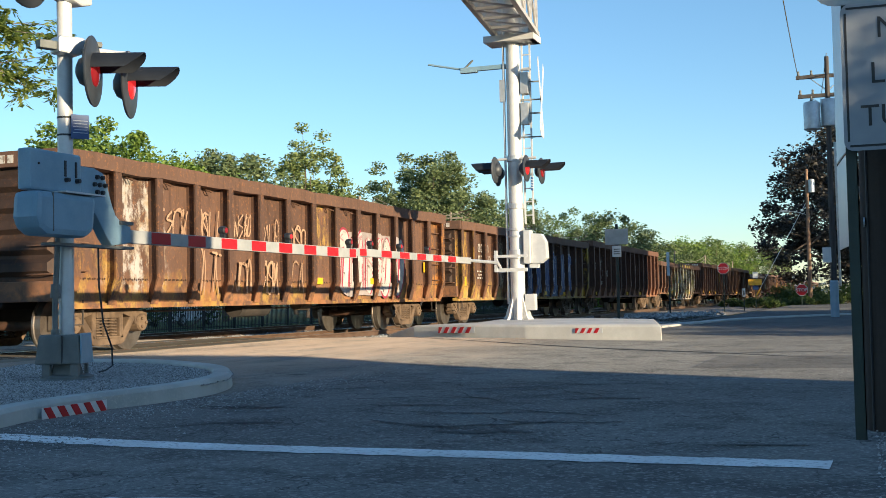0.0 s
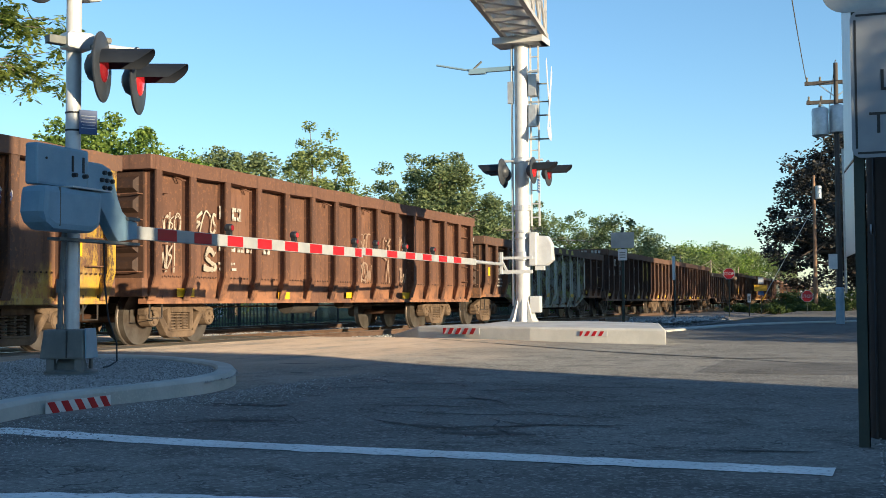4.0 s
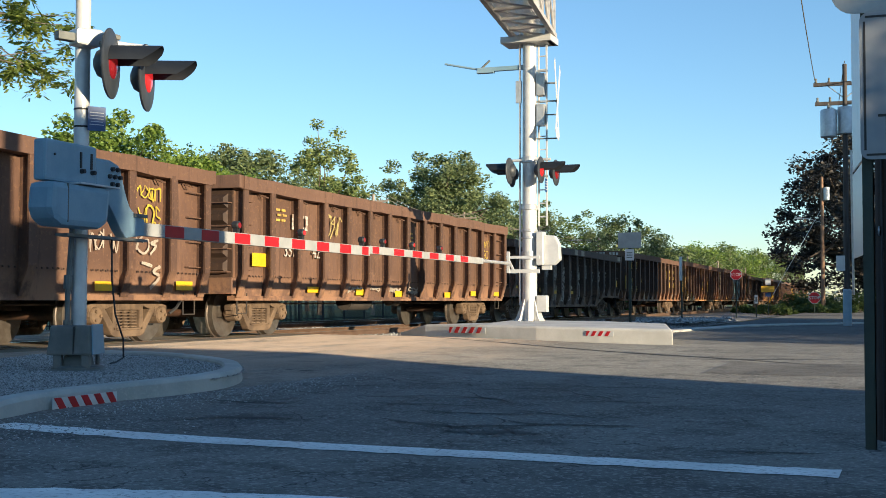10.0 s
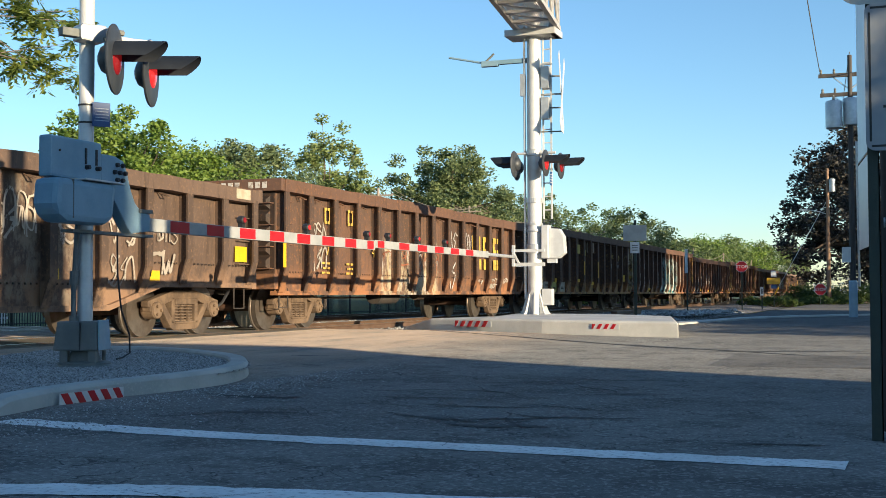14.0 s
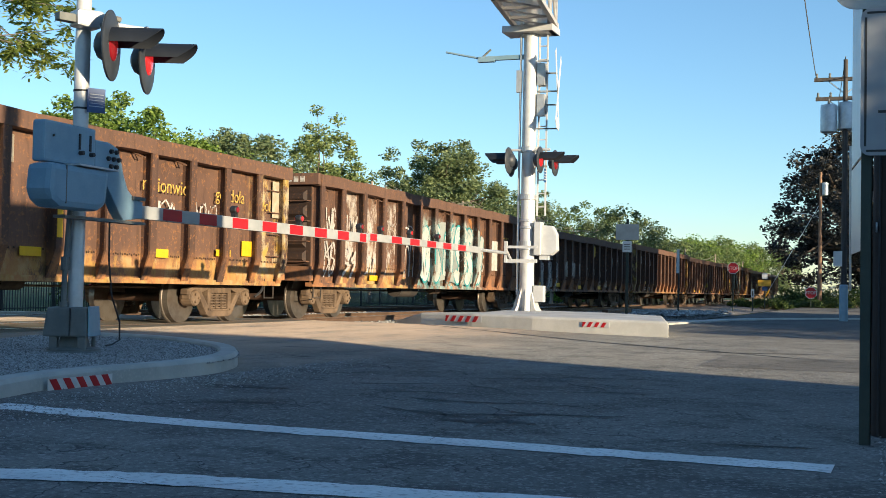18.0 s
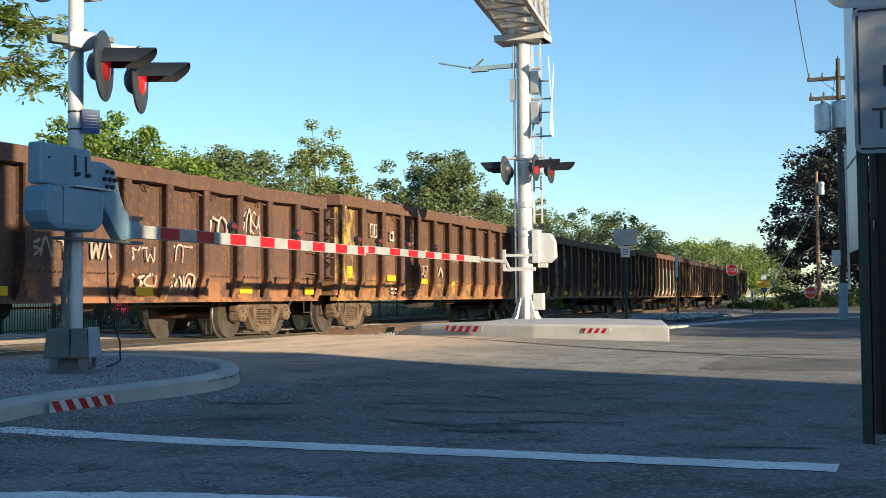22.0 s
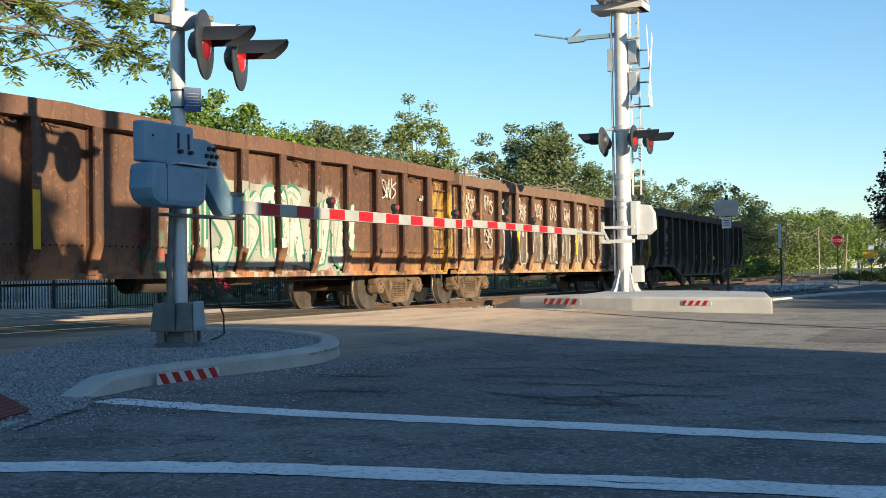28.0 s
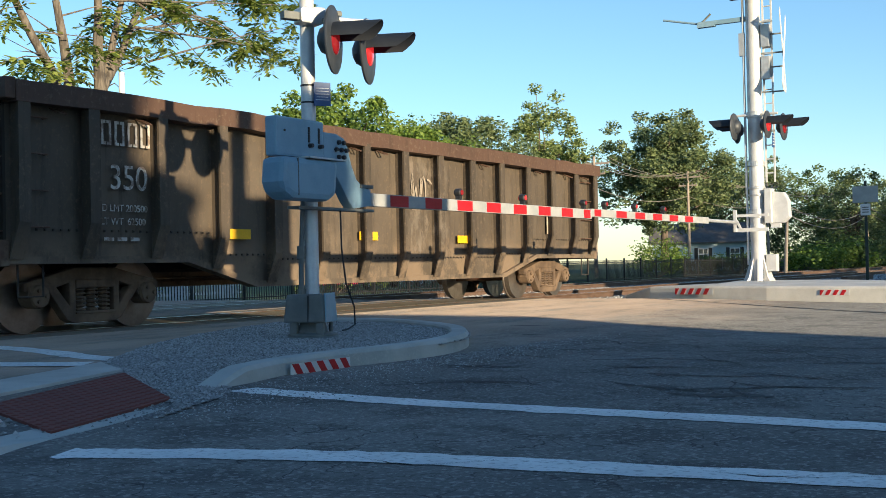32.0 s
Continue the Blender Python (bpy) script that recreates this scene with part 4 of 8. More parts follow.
CARS = [
    dict(start=1.343, top=3.02, style='flat', label="brown steel gondola wagon with white and pink spray letters", dark=BR, light=BR2, rust=RUST,
         reflect=((8.52, 1.17, 0.48, 0.14), (11.6, 1.19, 0.5, 0.14), (15.18, 1.58, 0.52, 0.26)),
         layers=[('coat', 0.1, 16.2, 0.7, 1.0, OR, YL, 1), ('coat', 1.2, 2.6, 1.1, 2.6, WH, (0.5, 0.4, 0.28), 2), ('tag', 2.8, 8.0, 0.8, 2.5, (0.50, 0.32, 0.2), WH, 3), ('coat', 8.4, 9.1, 1.9, 2.7, YL, YL, 70), ('fat', 9.3, 13.5, 0.7, 2.4, WH, (0.46, 0.05, 0.09), 4), ('coat', 15.45, 16.2, 0.8, 2.7, (0.60, 0.26, 0.05), OR, 5), ('coat', 0.1, 1.1, 0.9, 1.5, YL, OR, 6)]),
    dict(start=2.968, top=2.95, style='flat', label="brown gondola wagon with blue and white spray letters", dark=BR, light=BR2, rust=RUST,
         reflect=((0.49, 1.25, 0.55, 0.26), (6.29, 0.85, 0.5, 0.14), (9.63, 0.89, 0.6, 0.13), (12.66, 0.86, 0.54, 0.14), (15.3, 1.52, 0.51, 0.26)),
         layers=[('coat', 0.1, 16.2, 0.7, 1.05, (0.62, 0.40, 0.06), YL, 7), ('coat', 0.1, 16.2, 0.7, 1.0, (0.62, 0.42, 0.08), (0.6, 0.45, 0.2), 71), ('coat', 0.1, 1.0, 0.9, 2.6, YL, (0.55, 0.32, 0.03), 8), ('tag', 3.6, 6.2, 1.0, 2.6, (0.55, 0.42, 0.25), WH, 9), ('fat', 6.6, 13.8, 0.7, 2.46, BLUE, WH, 10), ('coat', 15.7, 16.2, 0.75, 2.8, (0.70, 0.45, 0.03), YL, 11)],
         marks=stencil(1.9, 3.0, 2.25, 0.24, 4, W) + stencil(1.9, 3.2, 1.92, 0.22, 5, W) + small_print(1.9, 1.55, 3, W)),
    dict(start=4.553, top=3.08, style='flat', label="plain rust-orange gondola wagon", dark=(0.14, 0.068, 0.043), light=(0.195, 0.096, 0.060), rust=(0.25, 0.115, 0.055),
         reflect=((1.15, 0.87, 0.54, 0.14), (4.75, 0.83, 0.48, 0.14), (7.98, 0.85, 0.52, 0.14), (11.3, 0.85, 0.49, 0.15)),
         layers=[('tag', 0.5, 1.9, 1.2, 2.4, (0.55, 0.48, 0.38), WH, 12), ('tag', 8.2, 12.0, 1.1, 2.4, (0.40, 0.28, 0.2), WH, 13)], marks=stencil(2.2, 3.1, 2.31, 0.24, 2, W) + stencil(2.2, 4.2, 1.75, 0.26, 6, W) + small_print(2.3, 1.4, 2, W)),
    dict(start=6.150, top=2.63, style='fish', label="low fishbelly gondola wagon covered in yellow and white spray paint", dark=BR, light=(0.14, 0.08, 0.055), rust=RUST,
         reflect=((0.62, 1.6, 0.52, 0.26), (4.27, 0.91, 0.53, 0.14), (7.75, 0.9, 0.33, 0.14), (11.33, 0.89, 0.43, 0.12), (13.79, 1.04, 0.36, 0.13), (15.6, 1.57, 0.5, 0.29)),
         layers=[('coat', 2.9, 13.4, 0.45, 2.3, (0.55, 0.54, 0.16), (0.60, 0.58, 0.46), 14), ('coat', 5.0, 12.6, 0.45, 2.35, (0.58, 0.56, 0.50), (0.5, 0.5, 0.44), 68), ('fat', 4.2, 13.1, 0.56, 2.3, (0.60, 0.58, 0.50), (0.42, 0.42, 0.12), 15), ('tag', 4.4, 12.6, 0.7, 2.2, (0.10, 0.10, 0.08), BLK, 72), ('tag', 0.3, 1.2, 1.0, 2.2, (0.6, 0.42, 0.3), WH, 16)],
         marks=stencil(1.45, 2.9, 2.1, 0.28, 4, W) + stencil(1.45, 2.9, 1.62, 0.20, 5, W) + small_print(1.6, 1.38, 3, W) + [(6.8, 2.52, 0.5, 0.17, SPOT), (7.6, 2.53, 0.55, 0.17, SPOT), (8.9, 2.52, 0.5, 0.17, SPOT), (9.9, 2.52, 0.4, 0.17, SPOT), (10.7, 2.52, 0.4, 0.17, SPOT)]),
    dict(start=7.743, top=2.92, style='flat', label="brown gondola wagon with faded white tags and a yellow crest", dark=BR, light=BR2, rust=(0.2, 0.11, 0.06),
         reflect=((0.85, 0.96, 0.5, 0.13), (4.29, 0.9, 0.53, 0.14), (7.72, 0.87, 0.51, 0.14), (9.92, 0.87, 0.47, 0.13), (13.37, 0.9, 0.42, 0.14), (15.6, 0.93, 0.5, 0.15)),
         layers=[('tag', 0.2, 1.2, 0.9, 2.2, (0.58, 0.50, 0.42), WH, 18), ('tag', 5.6, 8.2, 0.9, 2.5, (0.52, 0.44, 0.36), WH, 73), ('fat', 8.45, 9.35, 1.5, 2.62, (0.62, 0.46, 0.04), (0.3, 0.2, 0.05), 19), ('tag', 12.6, 15.4, 0.9, 1.8, (0.50, 0.42, 0.34), WH, 20), ('tag', 14.2, 15.4, 1.9, 2.6, (0.62, 0.46, 0.04), YL, 21)],
         marks=stencil(1.7, 3.4, 2.4, 0.30, 4, W) + small_print(3.5, 1.6, 2, W)),
    dict(start=9.333, top=2.95, style='flat', label="warm brown gondola wagon with white stencilled marks", dark=(0.130, 0.072, 0.048), light=(0.175, 0.098, 0.066), rust=(0.22, 0.12, 0.066),
         reflect=((0.9, 1.45, 0.6, 0.25), (3.16, 0.91, 0.52, 0.12), (5.55, 0.87, 0.5, 0.13), (7.82, 0.85, 0.49, 0.14), (11.28, 0.84, 0.48, 0.14), (13.43, 0.89, 0.44, 0.14), (15.6, 0.89, 0.5, 0.13)),
         layers=[('tag', 3.2, 4.2, 1.2, 2.6, (0.55, 0.44, 0.16), YL, 22), ('tag', 14.2, 15.2, 1.9, 2.5, (0.58, 0.42, 0.06), OR, 23), ('tag', 5.0, 9.0, 0.75, 1.0, (0.42, 0.36, 0.28), WH, 24)],
         marks=stencil(2.15, 2.95, 2.25, 0.30, 2, W) + small_print(1.4, 2.45, 3, Y) + small_print(8.2, 2.35, 3, Y)),
    dict(start=10.908, top=2.62, style='fish', label="low dark brown fishbelly gondola wagon with pale scrawls", dark=(0.100, 0.066, 0.048), light=(0.140, 0.092, 0.066), rust=(0.2, 0.12, 0.07),
         reflect=((0.6, 1.63, 0.4, 0.16), (0.5, 1.13, 0.5, 0.08), (3.59, 1.06, 0.49, 0.15), (5.37, 1.0, 0.47, 0.11), (7.96, 1.0, 0.46, 0.11), (10.61, 1.0, 0.2, 0.15), (13.04, 1.01, 0.36, 0.16), (15.8, 1.43, 0.42, 0.28)),
         layers=[('tag', 0.6, 1.3, 1.2, 2.2, (0.60, 0.52, 0.44), WH, 74), ('tag', 3.5, 10.5, 0.6, 2.2, (0.56, 0.48, 0.38), WH, 25), ('tag', 3.5, 13.5, 0.6, 2.0, (0.46, 0.40, 0.33), WH, 26), ('coat', 3.4, 11.0, 0.7, 2.2, (0.28, 0.22, 0.16), (0.34, 0.26, 0.18), 27), ('coat', 0.1, 1.0, 0.95, 1.6, (0.45, 0.2, 0.14), (0.4, 0.22, 0.16), 28)],
         marks=stencil(1.75, 3.2, 2.22, 0.32, 4, W) + stencil(1.75, 3.6, 1.72, 0.24, 6, W) + small_print(1.8, 1.5, 3, W) + small_print(2.6, 1.5, 2, W) + [(0.5, 2.5, 0.5, 0.2, CREAM), (7.9, 2.5, 0.5, 0.18, CREAM), (8.95, 2.5, 0.5, 0.18, CREAM), (15.6, 2.5, 0.5, 0.18, CREAM)]),
    dict(start=12.490, top=2.92, style='flat', label="brown gondola wagon with large yellow stencilled blocks", dark=(0.105, 0.066, 0.048), light=BR2, rust=RUST,
         reflect=((0.1, 1.52, 0.12, 0.6), (15.9, 1.5, 0.12, 0.6)),
         layers=[('coat', 5.2, 8.7, 0.74, 1.8, (0.60, 0.50, 0.30), WH, 29), ('coat', 5.2, 8.7, 0.74, 1.2, (0.62, 0.54, 0.36), (0.55, 0.46, 0.3), 75), ('tag', 5.2, 8.7, 1.2, 1.8, (0.34, 0.12, 0.06), WH, 30), ('tag', 1.1, 2.0, 1.2, 2.3, (0.5, 0.46, 0.4), WH, 31), ('tag', 9.8, 11.0, 0.8, 2.4, (0.55, 0.52, 0.5), WH, 32), ('tag', 12.0, 14.5, 0.75, 1.15, (0.5, 0.46, 0.4), WH, 76)],
         marks=stencil(2.0, 2.75, 2.34, 0.34, 2, Y) + stencil(3.15, 3.9, 2.36, 0.34, 2, Y) + small_print(2.0, 1.35, 3, Y) + small_print(3.2, 1.35, 3, Y) + stencil(11.4, 14.2, 2.1, 0.5, 3, YBIG) + stencil(11.5, 14.2, 1.55, 0.3, 3, YBIG)),
    dict(start=14.071, top=3.0, style='flat', label="brown and orange gondola wagon with yellow stencils and pale band", dark=BR, light=BR2, rust=(0.32, 0.14, 0.045),
         reflect=((0.47, 1.3, 0.55, 0.23), (3.41, 1.17, 0.46, 0.15), (6.62, 1.19, 0.39, 0.12), (8.82, 1.10, 0.45, 0.13), (12.06, 1.18, 0.36, 0.14), (14.0, 1.25, 0.5, 0.12), (14.9, 1.36, 0.49, 0.28), (7.0, 1.66, 0.12, 0.52), (9.2, 1.63, 0.12, 0.64)),
         layers=[('coat', 0.1, 16.2, 0.7, 1.02, (0.56, 0.30, 0.09), YL, 33), ('coat', 0.1, 16.2, 0.7, 1.0, (0.50, 0.26, 0.08), (0.58, 0.40, 0.18), 77), ('coat', 0.1, 1.1, 0.8, 2.8, (0.62, 0.30, 0.05), (0.56, 0.36, 0.12), 34), ('coat', 15.2, 16.2, 0.9, 2.7, (0.68, 0.44, 0.08), (0.62, 0.52, 0.34), 36), ('tag', 11.4, 13.6, 0.9, 2.2, (0.58, 0.56, 0.52), YL, 37)],
         marks=stencil(2.0, 2.6, 2.36, 0.34, 2, Y) + stencil(3.15, 3.7, 2.38, 0.34, 2, Y) + [(2.05, 0.93, 0.7, 0.36, CREAM), (3.05, 0.93, 0.7, 0.38, CREAMY), (4.2, 0.93, 0.7, 0.36, CREAM), (8.2, 2.48, 0.45, 0.38, CREAM), (9.22, 2.5, 0.48, 0.4, CREAM), (6.7, 2.38, 0.5, 0.34, CREAMY), (7.5, 2.28, 0.6, 0.22, CREAMY), (15.95, 2.35, 0.3, 0.7, CREAM)]),
    dict(start=15.691, top=3.02, style='flat', label="brown gondola wagon with broad white and turquoise spray letters", dark=BR, light=BR2, rust=RUST,
         reflect=((0.3, 1.2, 0.28, 0.15), (3.21, 0.91, 0.54, 0.12)),
         layers=[('coat', 1.3, 6.0, 0.7, 1.05, (0.62, 0.48, 0.2), YL, 38), ('coat', 1.6, 4.6, 1.2, 2.55, (0.56, 0.48, 0.40), WH, 39), ('tag', 0.3, 5.6, 0.9, 2.5, (0.60, 0.55, 0.50), WH, 40), ('coat', 6.0, 11.2, 0.7, 2.4, (0.58, 0.60, 0.55), (0.30, 0.50, 0.48), 69), ('coat', 6.2, 10.6, 0.72, 1.3, TEAL, (0.2, 0.45, 0.46), 78), ('fat', 6.1, 11.2, 0.72, 2.5, (0.62, 0.63, 0.58), TEAL, 41), ('coat', 9.6, 11.4, 1.2, 2.6, (0.60, 0.24, 0.05), (0.5, 0.3, 0.12), 43), ('tag', 10.9, 12.0, 1.2, 2.2, (0.62, 0.60, 0.56), WH, 79), ('tag', 14.3, 15.4, 1.2, 1.75, (0.62, 0.44, 0.05), YL, 80), ('coat', 15.4, 16.2, 0.8, 2.8, (0.62, 0.36, 0.05), YL, 42)],
         marks=[(12.55, 1.72, 0.8, 0.9, WHITEBOX)] + small_print(13.4, 2.3, 1, Y)),
    dict(start=17.256, top=2.84, style='flat', label="dark brown gondola wagon with a white spray name", dark=(0.105, 0.06, 0.045), light=(0.15, 0.085, 0.06), rust=RUST,
         reflect=((0.49, 0.91, 0.46, 0.16), (3.1, 0.92, 0.49, 0.14), (6.45, 0.86, 0.47, 0.13), (9.9, 0.87, 0.47, 0.14), (13.17, 0.9, 0.46, 0.13), (15.8, 0.89, 0.42, 0.15)),
         layers=[('coat', 0.2, 3.0, 0.75, 1.6, (0.55, 0.53, 0.5), WH, 81), ('fat', 0.15, 3.1, 0.75, 1.75, WH, BLK, 44), ('fat', 3.9, 5.9, 1.2, 1.85, (0.60, 0.56, 0.5), (0.16, 0.10, 0.07), 46), ('tag', 6.4, 11.4, 0.75, 1.7, (0.56, 0.46, 0.36), WH, 45), ('tag', 11.6, 14.0, 0.8, 2.5, (0.62, 0.58, 0.52), WH, 82), ('fat', 8.4, 9.1, 2.05, 2.6, (0.62, 0.46, 0.04), YL, 47)],
         marks=stencil(1.9, 2.9, 2.26, 0.26, 4, W) + stencil(1.9, 2.95, 1.92, 0.24, 4, W)),
    dict(start=18.833, top=2.98, style='flat', label="brown gondola wagon with a rusty yellow lower band", dark=BR, light=BR2, rust=(0.30, 0.13, 0.045),
         reflect=((0.5, 1.32, 0.58, 0.26), (3.07, 1.21, 0.53, 0.14), (5.29, 1.16, 0.46, 0.13), (7.45, 1.12, 0.38, 0.11), (9.56, 1.18, 0.38, 0.1), (12.83, 1.15, 0.39, 0.13), (14.15, 1.22, 0.44, 0.12)),
         layers=[('coat', 0.1, 16.2, 0.7, 1.1, (0.55, 0.34, 0.08), OR, 48), ('coat', 0.1, 0.9, 0.9, 2.8, (0.66, 0.44, 0.06), (0.6, 0.46, 0.2), 49), ('tag', 4.2, 13.0, 1.3, 2.0, (0.52, 0.40, 0.28), WH, 50), ('coat', 15.5, 16.2, 0.8, 2.7, (0.62, 0.36, 0.05), YL, 51)],
         marks=stencil(1.8, 2.25, 2.3, 0.32, 2, W) + stencil(2.95, 3.3, 2.22, 0.24, 1, W) + stencil(4.3, 4.6, 2.2, 0.26, 1, W) + small_print(3.1, 0.95, 3, W) + small_print(4.3, 0.95, 2, W)),
    dict(start=20.393, top=2.90, style='flat', label="plain brown gondola wagon with white stencilled marks", dark=(0.125, 0.07, 0.046), light=(0.175, 0.098, 0.064), rust=(0.24, 0.12, 0.06),
         reflect=((0.5, 0.99, 0.53, 0.26), (3.17, 0.89, 0.53, 0.14), (5.46, 0.86, 0.48, 0.16), (8.7, 0.89, 0.46, 0.13), (10.97, 0.89, 0.46, 0.12), (13.16, 0.9, 0.41, 0.13), (15.7, 0.89, 0.43, 0.15)),
         layers=[('tag', 0.3, 2.0, 1.1, 1.9, (0.58, 0.50, 0.38), WH, 52), ('tag', 3.6, 5.4, 1.3, 2.5, (0.55, 0.46, 0.34), WH, 83), ('tag', 7.0, 9.0, 1.9, 2.5, (0.55, 0.40, 0.10), YL, 53), ('coat', 8.1, 8.5, 1.2, 1.9, (0.66, 0.45, 0.04), YL, 54)],
         marks=stencil(1.35, 2.05, 2.4, 0.30, 2, W) + stencil(2.6, 3.15, 2.42, 0.30, 2, W)),
    dict(start=21.943, top=2.98, style='flat', label="brown gondola wagon with yellow ends and white, green and red letters", dark=BR, light=BR2, rust=RUST,
         reflect=((1.2, 1.9, 0.13, 1.1), (3.42, 1.45, 0.13, 0.75)),
         layers=[('coat', 0.1, 0.9, 1.0, 2.7, YL, (0.6, 0.36, 0.04), 55), ('tag', 1.3, 2.4, 1.4, 2.4, (0.55, 0.42, 0.3), WH, 56), ('coat', 6.5, 11.6, 0.7, 2.15, (0.62, 0.56, 0.47), (0.56, 0.50, 0.42), 84), ('fat', 6.5, 11.7, 0.72, 2.3, (0.66, 0.62, 0.54), GREEN, 57), ('coat', 5.6, 6.6, 0.72, 1.2, GREEN, (0.5, 0.1, 0.08), 58), ('coat', 10.6, 11.8, 0.72, 1.3, (0.45, 0.22, 0.25), GREEN, 85), ('tag', 13.2, 14.1, 1.5, 2.6, (0.64, 0.60, 0.55), WH, 86), ('coat', 12.0, 15.4, 0.7, 1.0, (0.55, 0.34, 0.12), OR, 87), ('coat', 15.4, 16.2, 0.8, 2.8, (0.70, 0.45, 0.04), YL, 59)],
         marks=small_print(14.9, 2.27, 1, W)),
    dict(start=23.483, top=2.92, style='flat', label="rusty gondola wagon scrawled all over in white and yellow", dark=(0.165, 0.100, 0.072), light=(0.235, 0.150, 0.104), rust=(0.34, 0.17, 0.07),
         reflect=((3.47, 1.5, 0.13, 0.62), (8.1, 1.47, 0.13, 0.58), (11.57, 1.53, 0.13, 0.56), (16.15, 1.76, 0.12, 1.1)),
         layers=[('coat', 0.1, 16.2, 0.7, 1.1, (0.56, 0.42, 0.22), OR, 60), ('coat', 4.0, 16.0, 0.72, 1.1, (0.62, 0.46, 0.22), (0.6, 0.5, 0.3), 61), ('tag', 0.2, 16.2, 1.3, 2.6, (0.60, 0.55, 0.48), WH, 62), ('tag', 0.2, 16.2, 1.5, 2.55, (0.58, 0.50, 0.40), WH, 63), ('fat', 2.4, 9.2, 0.85, 1.95, (0.17, 0.13, 0.105), (0.60, 0.55, 0.48), 88), ('fat', 9.6, 15.2, 0.85, 1.95, (0.20, 0.13, 0.085), (0.62, 0.55, 0.42), 89), ('coat', 15.3, 16.2, 0.8, 2.6, (0.66, 0.36, 0.06), YL, 64), ('coat', 0.1, 1.0, 1.0, 2.6, (0.6, 0.4, 0.2), YL, 65)],
         marks=stencil(1.3, 1.95, 2.43, 0.24, 2, W) + stencil(3.5, 4.1, 2.48, 0.24, 2, W)),
    dict(start=25.061, top=2.90, style='fish', label="dark olive-brown fishbelly gondola wagon, last of the train", dark=(0.094, 0.073, 0.052), light=(0.128, 0.100, 0.071), rust=(0.15, 0.108, 0.07), chord=(0.12, 0.066, 0.042),
         reflect=((3.92, 1.21, 0.5, 0.14), (7.14, 1.22, 0.53, 0.14), (10.28, 1.19, 0.5, 0.14)),
         layers=[('coat', 8.3, 9.6, 0.9, 2.4, (0.20, 0.165, 0.125), (0.26, 0.21, 0.16), 66), ('tag', 8.2, 9.3, 0.8, 2.3, (0.36, 0.30, 0.23), WH, 67)],
         marks=stencil(1.37, 2.25, 2.43, 0.30, 4, W) + small_print(1.5, 1.12, 1, W) + [(0.25, 2.1, 0.11, 1.1, Y), (14.0, 1.55, 0.4, 0.42, CREAM)]),
]
TRAIN = [gondola(seed=11 + i, **spec) for i, spec in enumerate(CARS)]

# ---------------------------------------------------------------- kerbs, paint and patches
ROAD = -0.10


def smooth_line(pts, n=6):
    """Catmull-Rom through a few (x, y) pairs."""
    out = []
    q = [pts[0]] + list(pts) + [pts[-1]]
    for i in range(1, len(q) - 2):
        for k in range(n):
            t = k / n
            out.append(tuple(0.5 * (2 * b + (c - a) * t + (2 * a - 5 * b + 4 * c - d) * t * t + (3 * b - a - 3 * c + d) * t ** 3) for a, b, c, d in zip(*q[i - 1:i + 3])))
    return out + [pts[-1]]


def ribbon(pts, width, z0, z1, inward=1):
    """A kerb of that width along a line: wall, rounded top, wall."""
    g = Geo()
    rows = []
    for i, p in enumerate(pts):
        a, b = Vector(pts[max(i - 1, 0)]), Vector(pts[min(i + 1, len(pts) - 1)])
        t = (b - a).normalized()
        nrm = Vector((-t.y, t.x)) * inward
        zt = z1(i / (len(pts) - 1)) if callable(z1) else z1
        prof = [(0.0, z0), (0.012, zt - 0.03), (0.035, zt), (width - 0.02, zt), (width, zt - 0.02), (width, z0)]
        rows.append([(p[0] + nrm.x * o, p[1] + nrm.y * o, z) for o, z in prof])
    m = len(rows[0])
    for r in rows:
        g.v += r
    for i in range(len(rows) - 1):
        for j in range(m - 1):
            k = i * m + j
            g.f.append((k, k + 1, k + m + 1, k + m))
    g.f += [tuple(range(m)), tuple(reversed(range((len(rows) - 1) * m, len(rows) * m)))]
    return g


def stripe_strip(pts, w0, z, wob=0.02, seed=3):
    """A painted road line with slightly ragged edges."""
    rnd = random.Random(seed)
    g = Geo()
    fine = smooth_line(pts, 10)
    for i, p in enumerate(fine):
        a, b = Vector(fine[max(i - 1, 0)]), Vector(fine[min(i + 1, len(fine) - 1)])
        t = (b - a).normalized()
        nrm = Vector((-t.y, t.x))
        for sgn in (-1, 1):
            o = sgn * w0 / 2 + rnd.uniform(-wob, wob)
            zz = max(z, road_z(p[1]) + 0.004)
            g.v.append((p[0] + nrm.x * o, p[1] + nrm.y * o, zz))
    n = len(fine)
    g.f += [(2 * i, 2 * i + 1, 2 * i + 3, 2 * i + 2) for i in range(n - 1)]
    return g


for pts, w, s in ((((6.12, 5.2), (6.05, 4.4), (5.95, 3.0), (5.93, 2.0), (5.88, 0.9), (5.86, 0.2)), 0.27, 1),
                  (((3.72, 4.2), (4.05, 3.4), (4.22, 2.7), (4.33, 1.8), (4.45, 0.9), (4.5, 0.0)), 0.27, 2),
                  (((8.25, 11.0), (7.85, 9.3), (7.5, 8.2), (7.38, 7.55)), 0.28, 3), (((6.3, 8.7), (6.7, 8.0), (6.98, 7.55)), 0.42, 4)):
    solid("crosswalk_line", stripe_strip(pts, w, -0.096, 0.02, s), PAINT_WHITE, "worn white painted line on the asphalt", "road marking", group="crosswalk lines", kind="structure")

